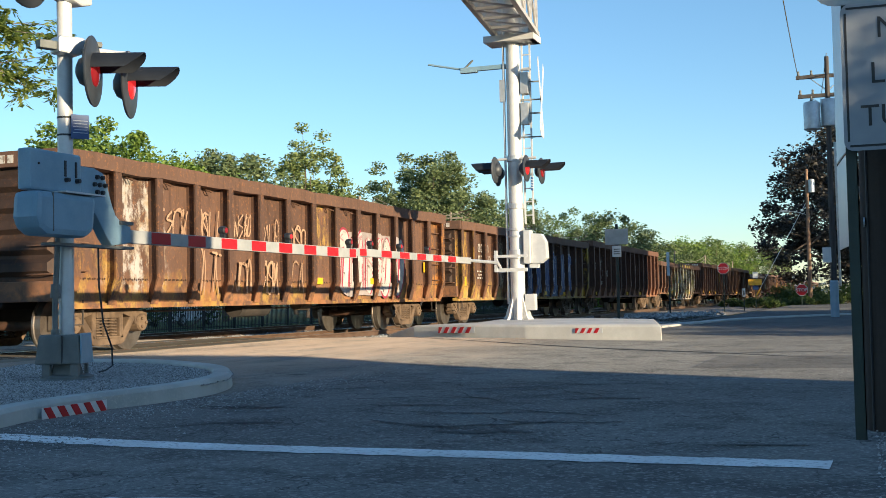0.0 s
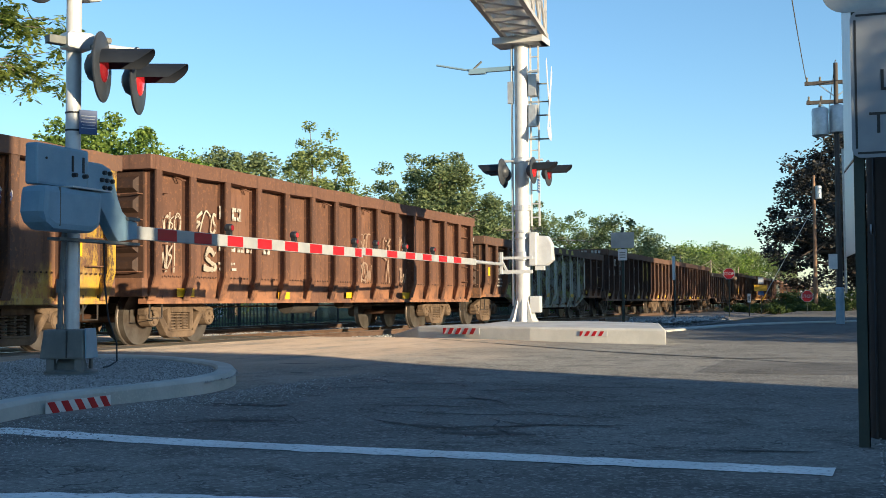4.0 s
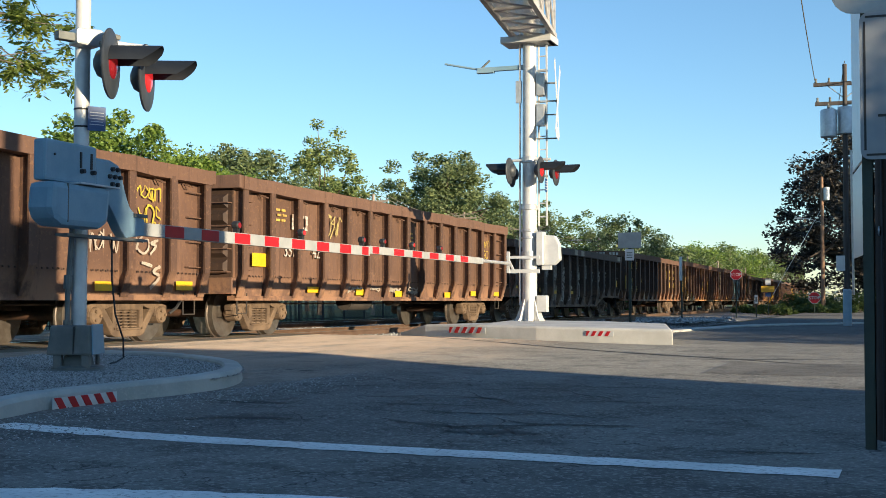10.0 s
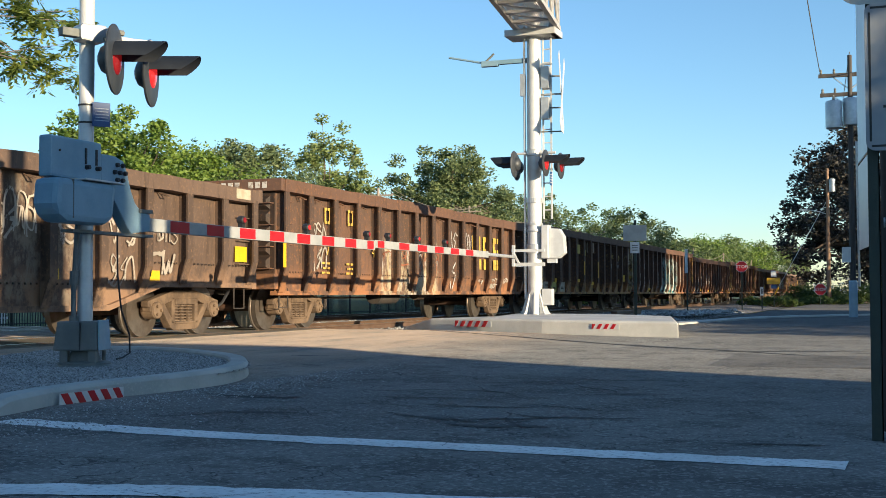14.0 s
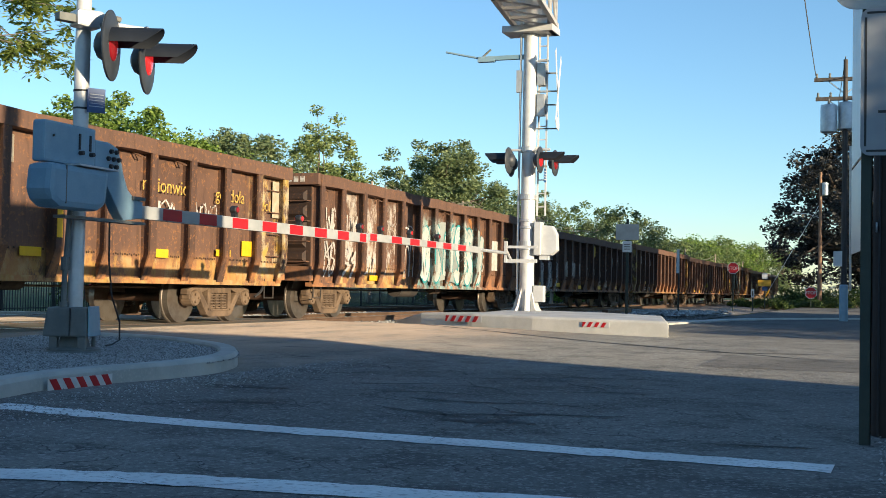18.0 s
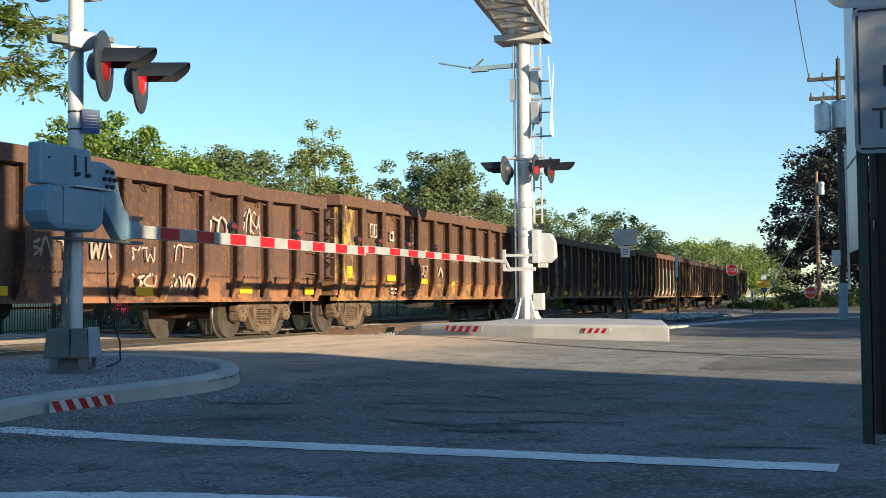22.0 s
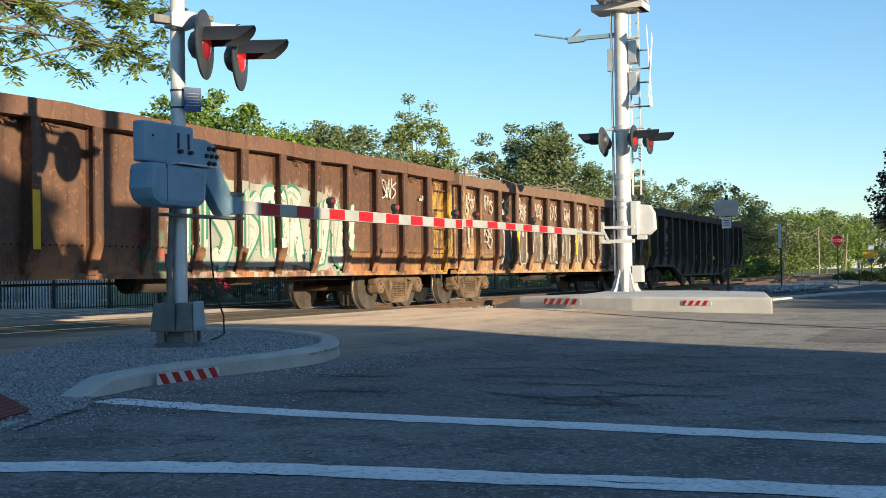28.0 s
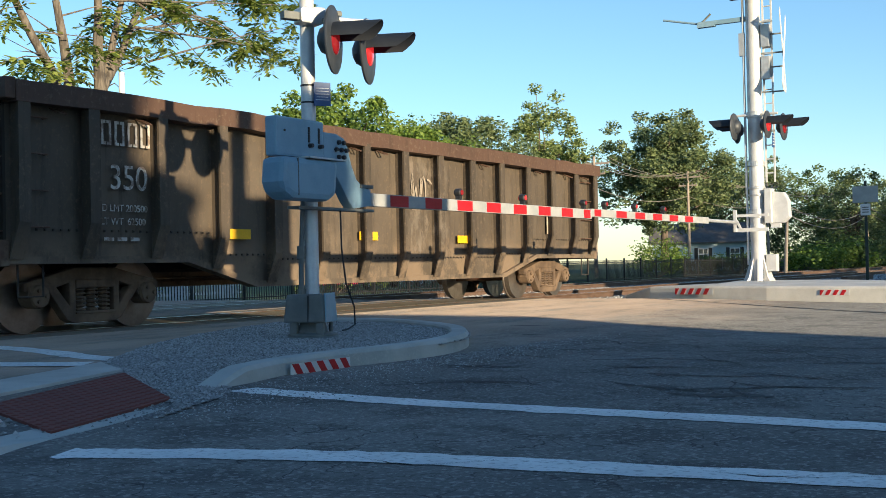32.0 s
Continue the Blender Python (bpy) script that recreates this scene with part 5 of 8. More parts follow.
# near corner island: kerb and gravel
kerb_line = smooth_line([(6.05, 5.36), (6.5, 5.42), (7.1, 5.55), (7.7, 5.53), (8.5, 5.42), (9.3, 5.45), (10.2, 5.78), (11.3, 6.5), (12.2, 7.5), (12.72, 8.4), (12.85, 9.3)], 6)
solid("kerb", ribbon(kerb_line, 0.2, -0.2, lambda u: -0.09 + 0.12 * min(1, u / 0.09) + 0.03 * min(1, u / 0.5)), KERBSTONE, "pale concrete kerb curving round the gravel corner", "kerb", kind="structure")
gravel_edge = [(p[0], p[1] + (0.08 if p[0] < 9 else 0.0)) for p in kerb_line if 6.3 < p[0]] + [(12.4, 9.9), (10.0, 9.06), (8.2, 8.14), (7.55, 7.72), (7.04, 7.46), (6.61, 6.80), (5.55, 5.33), (5.2, 4.92), (4.72, 4.62), (5.74, 5.02)]


def in_poly(x, y, poly):
    hit = False
    for (xa, ya), (xb, yb) in zip(poly, poly[1:] + poly[:1]):
        if (ya > y) != (yb > y) and x < (xb - xa) * (y - ya) / (yb - ya) + xa:
            hit = not hit
    return hit


def gravel_z(x, y):
    """The bed lies at the road's level by the ramp and rises to the kerb's top towards the mast."""
    u = min(1.0, max(0.0, (x - 6.3) / 2.4))
    u = u * u * (3 - 2 * u)
    return road_z(y) + 0.010 + (0.006 - road_z(y)) * u + 0.006 * noise.noise((x * 3, y * 3, 2))


g, spot = Geo(), {}
for i in range(170):
    for j in range(115):
        x, y = 4.6 + 0.05 * i, 4.5 + 0.05 * j
        if in_poly(x + 0.025, y + 0.025, gravel_edge):
            ids = []
            for a, b in ((i, j), (i + 1, j), (i + 1, j + 1), (i, j + 1)):
                if (a, b) not in spot:
                    spot[a, b] = len(g.v)
                    g.v.append((4.6 + 0.05 * a, 4.5 + 0.05 * b, gravel_z(4.6 + 0.05 * a, 4.5 + 0.05 * b)))
                ids.append(spot[a, b])
            g.f.append(tuple(ids))
solid("gravel_bed", g, GRAVEL, "grey crushed stone filling the kerbed corner", "gravel", kind="structure")


def stones(name, spots, label, mat, rnd):
    """Loose crushed stones, one heap of separate pebbles."""
    g = Geo()
    for x, y, z, r in spots:
        k = len(g.v)
        ax = [(rnd.uniform(0.6, 1.2) * r, 0, 0), (0, rnd.uniform(0.6, 1.2) * r, 0), (0, 0, rnd.uniform(0.4, 0.9) * r)]
        a = rnd.uniform(0, 3.14)
        c, s = math.cos(a), math.sin(a)
        for sx, sy, sz in ((1, 0, 0), (-1, 0, 0), (0, 1, 0), (0, -1, 0), (0, 0, 1), (0, 0, -0.4)):
            px, py, pz = sx * ax[0][0], sy * ax[1][1], sz * ax[2][2]
            g.v.append((x + c * px - s * py, y + s * px + c * py, z + pz))
        g.f += [(k, k + 2, k + 4), (k + 2, k + 1, k + 4), (k + 1, k + 3, k + 4), (k + 3, k, k + 4), (k + 2, k, k + 5), (k + 1, k + 2, k + 5), (k + 3, k + 1, k + 5), (k, k + 3, k + 5)]
    me = bpy.data.meshes.new(name)
    me.from_pydata(g.v, [], g.f)
    me.materials.append(mat)
    return tagged(new(name, me), label, "stones", kind="stuff")


STONE, nt_, b_ = nodes_of("crushed_stone")
isl = nt_.nodes.new("ShaderNodeNewGeometry").outputs["Random Per Island"]
nt_.links.new(nmix(nt_, isl, (0.13, 0.128, 0.124), (0.50, 0.49, 0.47)), b_.inputs["Base Color"])
b_.inputs["Roughness"].default_value = 0.9
rnd = random.Random(8)
spots = []
while len(spots) < 34000:
    x, y = rnd.uniform(4.6, 13.0), rnd.uniform(4.5, 10.2)
    if in_poly(x, y, gravel_edge):
        spots.append((x, y, gravel_z(x, y) + 0.002, rnd.choice((0.006, 0.008, 0.010, 0.014))))
stones("crushed_stones", spots, "loose grey crushed stones on the corner bed", STONE, rnd)
spots = []
for _ in range(5000):
    a = rnd.random()
    if a < 0.5:
        x, y = rnd.gauss(9.0, 1.4), 5.35 - abs(rnd.gauss(0, 0.35))
    elif a < 0.8:
        x, y = rnd.gauss(5.4, 0.7), rnd.gauss(4.9, 0.35)
    else:
        x, y = rnd.gauss(6.5, 0.8), -abs(rnd.gauss(0, 0.25))
    spots.append((x, y, road_z(y) + 0.004, rnd.choice((0.005, 0.007, 0.010))))
stones("scattered_stones", spots, "loose grit scattered over the asphalt by the kerb", STONE, rnd)
spots = []
for _ in range(26000):
    x, y = 22.8 + 40 * rnd.random() ** 1.6, rnd.uniform(6.8, 20.8)
    spots.append((x, y, ballast_z(x, y) + 0.015, rnd.choice((0.03, 0.04, 0.05))))
stones("ballast_stones", spots, "grey ballast stones between and beside the tracks", STONE, rnd)
spots = []
for _ in range(900):
    u = rnd.random()
    spots.append((46 + 9 * u + rnd.gauss(0, 1.0), 7.6 + rnd.gauss(0, 0.5), -0.15 + 0.06 * rnd.random(), rnd.uniform(0.06, 0.16)))
stones("rubble_heap", spots, "heap of pale rubble beside the tracks", STONE, rnd)

# tactile pad, its kerb and the pavement behind it
pad = thing("tactile_pad", "dark red tactile paving pad with raised domes", "paving", pose(0, 0, 0), kind="structure")
P1, P2, P3, P4 = Vector((4.12, 4.72)), Vector((5.46, 5.20)), Vector((6.50, 6.65)), Vector((4.65, 5.90))


def quad_slab(a, b, c, d, z0, up):
    """A slab whose top follows the road's slope."""
    lo = [(p[0], p[1], z0) for p in (a, b, c, d)]
    return Geo().hexa(lo, [(p[0], p[1], road_z(p[1]) + up) for p in (a, b, c, d)])


part("slab", quad_slab(P1, P2, P3, P4, -0.2, 0.016), PADRED, pad)
dome = Geo().lathe([(0.022, 0.0), (0.018, 0.006), (0.008, 0.009)], (0, 0, 0), 'z', 8).mesh("dome")
def slab_z(u, w):
    za, zb, zc, zd = (road_z(p.y) + 0.014 for p in (P1, P2, P3, P4))
    return (za * (1 - u) + zb * u) * (1 - w) + (zd * (1 - u) + zc * u) * w


for i in range(22):
    for j in range(12):
        u, w = (i + 0.5) / 22, (j + 0.5) / 12
        q = P1.lerp(P2, u).lerp(P4.lerp(P3, u), w)
        part("dome", dome, PADRED, pad, at=pose(q.x, q.y, slab_z(u, w)))
solid("kerb", ribbon([(1.6, 3.45), (2.4, 3.85), (3.35, 4.31), (3.75, 4.48), (4.0, 4.55), (4.6, 4.70), (5.2, 4.93)], 0.36, -0.2, lambda u: -0.01 - 0.078 * min(1, u / 0.62)), KERBSTONE, "low worn concrete kerb running out along the ramp", "kerb", kind="structure")
solid("pavement", quad_slab((2.0, 5.27), (6.66, 6.83), (7.02, 7.44), (2.6, 6.05), -0.2, 0.02), CONCRETE, "pale concrete pavement strip beside the tactile pad", "pavement", kind="structure")
spots = []
while len(spots) < 700:
    x, y = rnd.uniform(2.2, 4.6), rnd.uniform(4.3, 5.9)
    if in_poly(x, y, [(4.6, 5.84), (4.08, 4.86), (3.3, 4.72), (2.2, 4.2), (2.2, 5.2)]):
        spots.append((x, y, -0.09 + 0.03 * rnd.random(), rnd.choice((0.012, 0.016, 0.022, 0.03))))
stones("kerbside_pebbles", spots, "loose grey pebbles behind the pavement kerb", STONE, rnd)

# cracks and patches in the asphalt
def crack(pts, w, seed):
    r = random.Random(seed)
    g = Geo()
    fine = smooth_line(pts, 8)
    for i, p in enumerate(fine):
        ww = w * (0.4 + r.random()) * math.sin(math.pi * (i + 0.7) / (len(fine) + 0.4))
        j = r.uniform(-0.012, 0.012)
        z = road_z(p[1]) + 0.004
        g.v += [(p[0] - ww / 2 + j, p[1], z), (p[0] + ww / 2 + j, p[1], z)]
    g.f += [(2 * i, 2 * i + 1, 2 * i + 3, 2 * i + 2) for i in range(len(fine) - 1)]
    return g


for i, (pts, w) in enumerate(((((6.95, 2.55), (6.9, 2.3), (6.99, 2.1), (6.93, 1.9)), 0.17), (((7.15, 4.25), (7.2, 4.0), (7.3, 3.72)), 0.13), (((13.2, 6.9), (13.45, 6.5)), 0.10), (((11.85, 6.2), (11.8, 5.8)), 0.10),
                              (((23.0, 9.3), (20.5, 6.2), (18.2, 3.6), (16.8, 1.9), (15.0, 0.1)), 0.20), (((16.6, 2.25), (17.0, 1.2), (17.3, 0.3)), 0.10),
                              (((6.5, 0.9), (6.6, 0.3)), 0.05), (((4.55, 0.9), (4.40, 1.2), (4.42, 1.5)), 0.02), (((4.4, 2.3), (4.1, 2.6), (4.2, 3.0)), 0.02), (((8.4, 4.9), (7.6, 4.6), (7.0, 4.8), (6.6, 5.1)), 0.03))):
    solid("road_crack", crack(pts, w, i), CRACK, "dark open crack in the asphalt", "road crack", group="road cracks", kind="structure")
rc = random.Random(23)
for i in range(46):
    x, y = rc.uniform(6.6, 11.5), rc.uniform(2.2, 5.2)
    a = rc.uniform(0.6, 2.6)
    pts = [(x, y)]
    for k in range(4):
        a += rc.uniform(-0.7, 0.7)
        pts.append((pts[-1][0] + 0.3 * math.cos(a), max(0.8, pts[-1][1] - abs(0.25 * math.sin(a)))))
    solid("road_crack", crack(pts, rc.choice((0.03, 0.045, 0.07)), 40 + i), CRACK, "fine branching crack in the asphalt", "road crack", group="road cracks", kind="structure")
solid("asphalt_patch", sheet(13.4, 16.0, -3.0, 1.9, 4, 6, lambda x, y: road_z(y) + 0.003), ASPHALT_NEW, "darker square patch in the asphalt", "road patch", kind="structure")

# far island with its hazard stripes
isl_pts = [(21.75, 3.58), (22.05, 5.0), (22.4, 6.3), (22.9, 7.7), (23.45, 9.0), (24.2, 9.85), (26.2, 10.0), (28.6, 8.6), (28.4, 6.2), (26.6, 4.5)]
g = Geo()
n = len(isl_pts)
icx, icy = sum(p[0] for p in isl_pts) / n, sum(p[1] for p in isl_pts) / n
for r, zf in ((1.0, -0.25), (1.0, 0.15), (0.985, 0.19), (0.6, 0.215)):
    for p in isl_pts:
        nose = max(0.0, min(1.0, (9.8 - p[1]) / 0.9))
        z = zf if zf < 0 else -0.04 + (zf + 0.04 + 0.03 * (p[1] - 3.3) / 6) * (0.15 + 0.85 * nose)
        g.v.append((icx + (p[0] - icx) * r, icy + (p[1] - icy) * r, z))
for j in range(3):
    for i in range(n):
        g.f.append((j * n + i, j * n + (i + 1) % n, (j + 1) * n + (i + 1) % n, (j + 1) * n + i))
g.f.append(tuple(3 * n + i for i in range(n)))
# lighter copy of the concrete, painting direct sun onto the island
solid("traffic_island", g, mottled("sunlit_concrete", (0.62, 0.595, 0.53), (0.76, 0.73, 0.66), 1.4, 0.85, bump=0.25, fine=45.0), "raised pale concrete traffic island under the signal mast", "traffic island", kind="structure", bevel=0.015)


def hazard_marker(a, b, z0, z1, n, label, out, slant=0.5):
    """A strip of slanted red bars on white along a kerb face from a to b."""
    mk = thing("hazard_marker", label, "marker", pose(0, 0, 0), "hazard markers")
    a, b, o = Vector(a), Vector(b), Vector(out)
    def pt(u, w, k):
        p = a.lerp(b, u) + o * k
        return (p.x, p.y, z0 + (z1 - z0) * w)
    part("backing", Geo().hexa([pt(0, 0, 0.0), pt(1, 0, 0.0), pt(1, 1, 0.0), pt(0, 1, 0.0)], [pt(0, 0, 0.006), pt(1, 0, 0.006), pt(1, 1, 0.006), pt(0, 1, 0.006)]), WHITE, mk)
    for i in range(n):
        u0 = (i + 0.08) / n
        u1 = u0 + 0.5 / n
        sl = slant / n
        q = [(max(0, u0 + sl), 0), (min(1, u1 + sl), 0), (u1, 1), (u0, 1)]
        part("red_bar", Geo().hexa([pt(u, w, 0.006) for u, w in q], [pt(u, w, 0.010) for u, w in q]), RED, mk)
    return mk


hazard_marker((7.05, 5.52), (7.78, 5.50), -0.086, 0.0, 5, "red and white slanted marker stuck on the kerb", (0.0, -1.0), 0.45)
hazard_marker((23.12, 8.34), (22.76, 7.44), 0.04, 0.16, 5, "red and white slanted marker on the island's kerb", (-0.93, 0.37), -0.4)
hazard_marker((22.11, 5.25), (21.98, 4.70), 0.04, 0.13, 4, "faded red and white marker on the island's kerb", (-0.97, 0.23), -0.4)


# ---------------------------------------------------------------- crossing signals
HOODBLACK = mottled("visor_black", (0.008, 0.011, 0.017), (0.013, 0.017, 0.025), 4.0, 0.6, bump=0.0)


def flasher(parent, at, face, lit, r=0.34, hood=0.50):
    """A crossing light: dished case, dark round background, hooded red lens. It looks along local -y."""
    m = pose(*at) @ pose(0, 0, 0, 0, 0, face)
    bg = part("background", Geo().lathe([(0.16, 0.05), (r - 0.01, 0.012), (r, 0.0), (r, -0.012), (r - 0.012, -0.018), (0.15, -0.02)], (0, 0, 0), 'y', 36), DISC, parent, "round dark grey background plate", smooth=True, at=m)
    part("case", Geo().lathe([(0.06, 0.15), (0.12, 0.12), (0.165, 0.04), (0.165, 0.02)], (0, 0, 0), 'y', 24), DISC, bg, smooth=True)
    part("lens", Geo().lathe([(0.15, -0.012), (0.145, -0.03), (0.10, -0.048), (0.02, -0.055)], (0, 0, 0), 'y', 28), LENS if lit else LENS_DIM, bg, "red lens", smooth=True)
    g = Geo()
    n = 14
    for k in range(n + 1):
        a = math.pi * (0.02 + 0.96 * k / n)
        droop = 0.07 * (1 - math.sin(a))
        for rr in (0.168, 0.176):
            x, z = -rr * math.cos(a), rr * math.sin(a)
            g.v += [(x, -0.015, z), (x, -hood + 2.6 * droop * (1 - math.sin(a)) ** 0.6, z)]
    for k in range(n):
        i = 4 * k
        g.f += [(i, i + 4, i + 5, i + 1), (i + 2, i + 3, i + 7, i + 6), (i + 1, i + 5, i + 7, i + 3), (i, i + 2, i + 6, i + 4)]
    part("hood", g, HOODBLACK, bg, "black visor", smooth=True)
    return bg


ARMWHITE = mottled("arm_sheeting", (0.31, 0.32, 0.32), (0.39, 0.39, 0.385), 5.0, 0.5, bump=0.0)


def gate_arm(parent, x0, x1, y, z, h, reds, lamps):
    """A striped barrier arm along x, its red pieces and lamps."""
    arm = part("gate_arm", Geo().box(min(x0, x1), max(x0, x1), y - 0.035, y + 0.035, z - h / 2, z + h / 2), ARMWHITE, parent, "white barrier arm with red bars", bevel=0.006)
    for a, b in reds:
        part("red_bar", Geo().box(a, b, y - 0.038, y + 0.038, z - h / 2 + 0.008, z + h / 2 - 0.008), RED, arm)
    for x in lamps:
        lamp = part("gate_lamp", Geo().box(x - 0.03, x + 0.03, y - 0.03, y + 0.03, z + h / 2, z + h / 2 + 0.05).lathe([(0.04, -0.045), (0.05, -0.03), (0.05, 0.03), (0.04, 0.045)], (x, y, z + h / 2 + 0.09), 'y', 16), BLACK, arm, "small red gate lamp")
        part("lens", Geo().lathe([(0.030, -0.052), (0.034, -0.046), (0.034, 0.046), (0.030, 0.052)], (x, y, z + h / 2 + 0.09), 'y', 16), LENS if lamps.index(x) == 1 else LENS_DIM, lamp)
    return arm


MX, MY = 9.69, 7.29
LINEGREY = mottled("faded_lettering", (0.50, 0.55, 0.60), (0.38, 0.43, 0.50), 20.0, 0.6, bump=0.0)
sig = thing("crossing_signal", "grey crossing gate and flashing signal on a mast in gravel", "crossing signal", pose(MX, MY, 0))
turn = pose(0, 0, 0, 0, 0, -72)
part("foundation", Geo().lathe([(0.27, -0.1), (0.28, 0.015), (0.25, 0.035), (0.25, 0.05), (0.22, 0.065), (0.10, 0.07)], (0, 0, 0), 'z', 28), DARKGREY, sig, "round dark foundation ring")
base = part("junction_base", Geo().hexa([(-0.24, -0.21, 0.17), (0.19, -0.21, 0.17), (0.19, 0.21, 0.17), (-0.24, 0.21, 0.17)], [(-0.21, -0.18, 0.45), (0.17, -0.18, 0.45), (0.17, 0.18, 0.45), (-0.21, 0.18, 0.45)])
            .hexa([(-0.13, -0.13, 0.05), (0.13, -0.13, 0.05), (0.13, 0.13, 0.05), (-0.13, 0.13, 0.05)], [(-0.10, -0.10, 0.18), (0.10, -0.10, 0.18), (0.10, 0.10, 0.18), (-0.10, 0.10, 0.18)]), DARKGREY, sig, "dark cast junction box base", bevel=0.02, at=turn)
part("base_lid", Geo().hexa([(0.192, -0.19, 0.175), (0.205, -0.19, 0.175), (0.205, 0.17, 0.175), (0.192, 0.17, 0.175)], [(0.176, -0.16, 0.46), (0.192, -0.16, 0.46), (0.192, 0.14, 0.46), (0.176, 0.14, 0.46)]), GREYPAINT, base, "lighter cover plate", bevel=0.008)
part("seam", Geo().box(0.018, 0.026, -0.216, -0.19, 0.18, 0.44), BLACK, base)
for sx in (-0.14, 0.13):
    part("lug", Geo().box(sx - 0.04, sx + 0.04, -0.19, -0.12, 0.04, 0.18), DARKGREY, base, bevel=0.01)
for a in range(4):
    c, sn = math.cos(a * 1.57 + 0.78), math.sin(a * 1.57 + 0.78)
    part("anchor_bolt", Geo().tube((0.2 * c, 0.2 * sn, 0.04), (0.2 * c, 0.2 * sn, 0.16), 0.02), DARKGREY, base)
part("mast", Geo().tube((0, 0, 0.1), (0, 0, 5.0), 0.073, n=24), ALU, sig, "bare metal mast", smooth=True)
part("conduit", Geo().path([(-0.12, 0.04, 0.43), (-0.12, 0.04, 0.75), (-0.12, 0.0, 1.38)], 0.026, 10).tube((-0.12, 0.04, 0.80), (-0.12, 0.037, 0.93), 0.042).tube((-0.12, 0.04, 0.42), (-0.12, 0.04, 0.5), 0.04), DARKGREY, sig)
part("loose_cable", Geo().path([(0.30, -0.15, 1.3), (0.31, -0.15, 0.9), (0.36, -0.16, 0.55), (0.50, -0.16, 0.30), (0.52, -0.15, 0.12), (0.40, -0.15, 0.08), (0.3, -0.15, 0.07)], 0.009), BLACK, sig)
# gate machine: upper cover, lower case with a rounded belly, swing arm
machine = part("gate_machine", Geo().extrude([(-0.86, 1.76), (-0.885, 1.52), (-0.84, 1.42), (-0.73, 1.36), (-0.16, 1.36), (-0.04, 1.42), (0.0, 1.76)], 'y', -0.36, -0.08), GREYPAINT, sig, "blue-grey enamelled gate machine case", bevel=0.06)
part("cover", Geo().box(-0.80, -0.05, -0.22, -0.08, 1.775, 2.155), GREYPAINT, machine, bevel=0.025)
part("machine_seam", Geo().box(-0.66, -0.65, -0.364, -0.30, 1.40, 1.75), DARKGREY, machine)
part("shelf", Geo().box(-0.50, 0.10, -0.38, -0.02, 1.762, 1.777), ALU, machine)
for x in (-0.30, -0.14):
    lt = part("latch", Geo().box(x - 0.012, x + 0.012, -0.230, -0.216, 1.93, 2.08), BLACK, machine)
    part("latch_knob", Geo().lathe([(0.02, -0.03), (0.024, 0.03)], (x + 0.01, -0.235, 1.90), 'y', 12), BLACK, lt)
part("keyhole", Geo().lathe([(0.012, -0.008), (0.012, 0.008)], (-0.68, -0.222, 2.02), 'y', 8), BLACK, machine)
swing = part("swing_arm", Geo().extrude([(-0.02, 2.06), (-0.02, 1.72), (0.12, 1.70), (0.26, 1.55), (0.40, 1.38), (0.48, 1.31), (0.80, 1.35), (0.80, 1.52), (0.66, 1.54), (0.54, 1.62), (0.46, 1.76), (0.40, 1.92), (0.34, 2.02), (0.20, 2.06)], 'y', -0.19, -0.07), GREYPAINT, sig, "blue-grey swing arm plate", bevel=0.012)
part("arm_bracket", Geo().box(0.60, 0.82, -0.21, 0.06, 1.53, 1.565), DARKGREY, swing)
part("lower_channel", Geo().box(-0.45, 0.84, -0.20, -0.06, 1.285, 1.312), DARKGREY, swing)
for k in range(7):
    a = k * math.pi / 3
    x, z = (0.27, 1.90) if k == 6 else (0.27 + 0.085 * math.cos(a), 1.90 + 0.085 * math.sin(a))
    part("bolt", Geo().lathe([(0.02, -0.03), (0.024, 0.0)], (x, -0.19, z), 'y', 8), BLACK, swing)
gate_arm(sig, 0.78, 6.86, -0.02, 1.43, 0.138, [(1.38 + 0.737 * k, 1.75 + 0.737 * k) for k in range(7)] + [(6.57, 6.80)], (2.95, 4.66, 6.63))
# lower crossarm with its clamp and two lights, and the next clamp above
arm1 = part("crossarm", Geo().path([(-0.30, 0, 0), (0.40, 0, 0), (0.60, 0, 0.01), (0.655, 0, -0.02), (0.665, 0, -0.10)], 0.028, 12), ALU, sig, "metal crossarm carrying the lights", at=pose(0.0, -0.11, 3.215, 0, 0, -26))
part("clamp", Geo().extrude([(-0.20, -0.075), (-0.205, 0.06), (-0.18, 0.085), (0.05, 0.09), (0.10, 0.05), (0.10, -0.02), (0.07, -0.06), (0.02, -0.085), (-0.05, -0.085)], 'y', -0.09, 0.10), GALV, arm1, "cast terminal clamp", bevel=0.02)
part("stub_box", Geo().box(-0.37, -0.20, -0.05, 0.05, -0.05, 0.03), DARKGREY, arm1, bevel=0.01)
part("u_bolt", Geo().path([(0.08, -0.05, 0.05), (0.26, -0.05, 0.05)], 0.03).path([(0.08, -0.05, -0.06), (0.2, -0.05, -0.06)], 0.025), DARKGREY, arm1)
flasher(sig, (-0.015, -0.33, 2.963), 22, False)
flasher(sig, (0.604, -0.318, 2.934), 22, True)
part("hanger", Geo().path([(0.02, -0.12, 3.2), (0.0, -0.24, 3.16), (-0.03, -0.24, 3.0)], 0.03, 8).path([(0.59, -0.40, 3.12), (0.58, -0.28, 3.02), (0.57, -0.25, 2.95)], 0.03, 8), DARKGREY, arm1).matrix_basis = (pose(0.0, -0.11, 3.215, 0, 0, -26)).inverted()
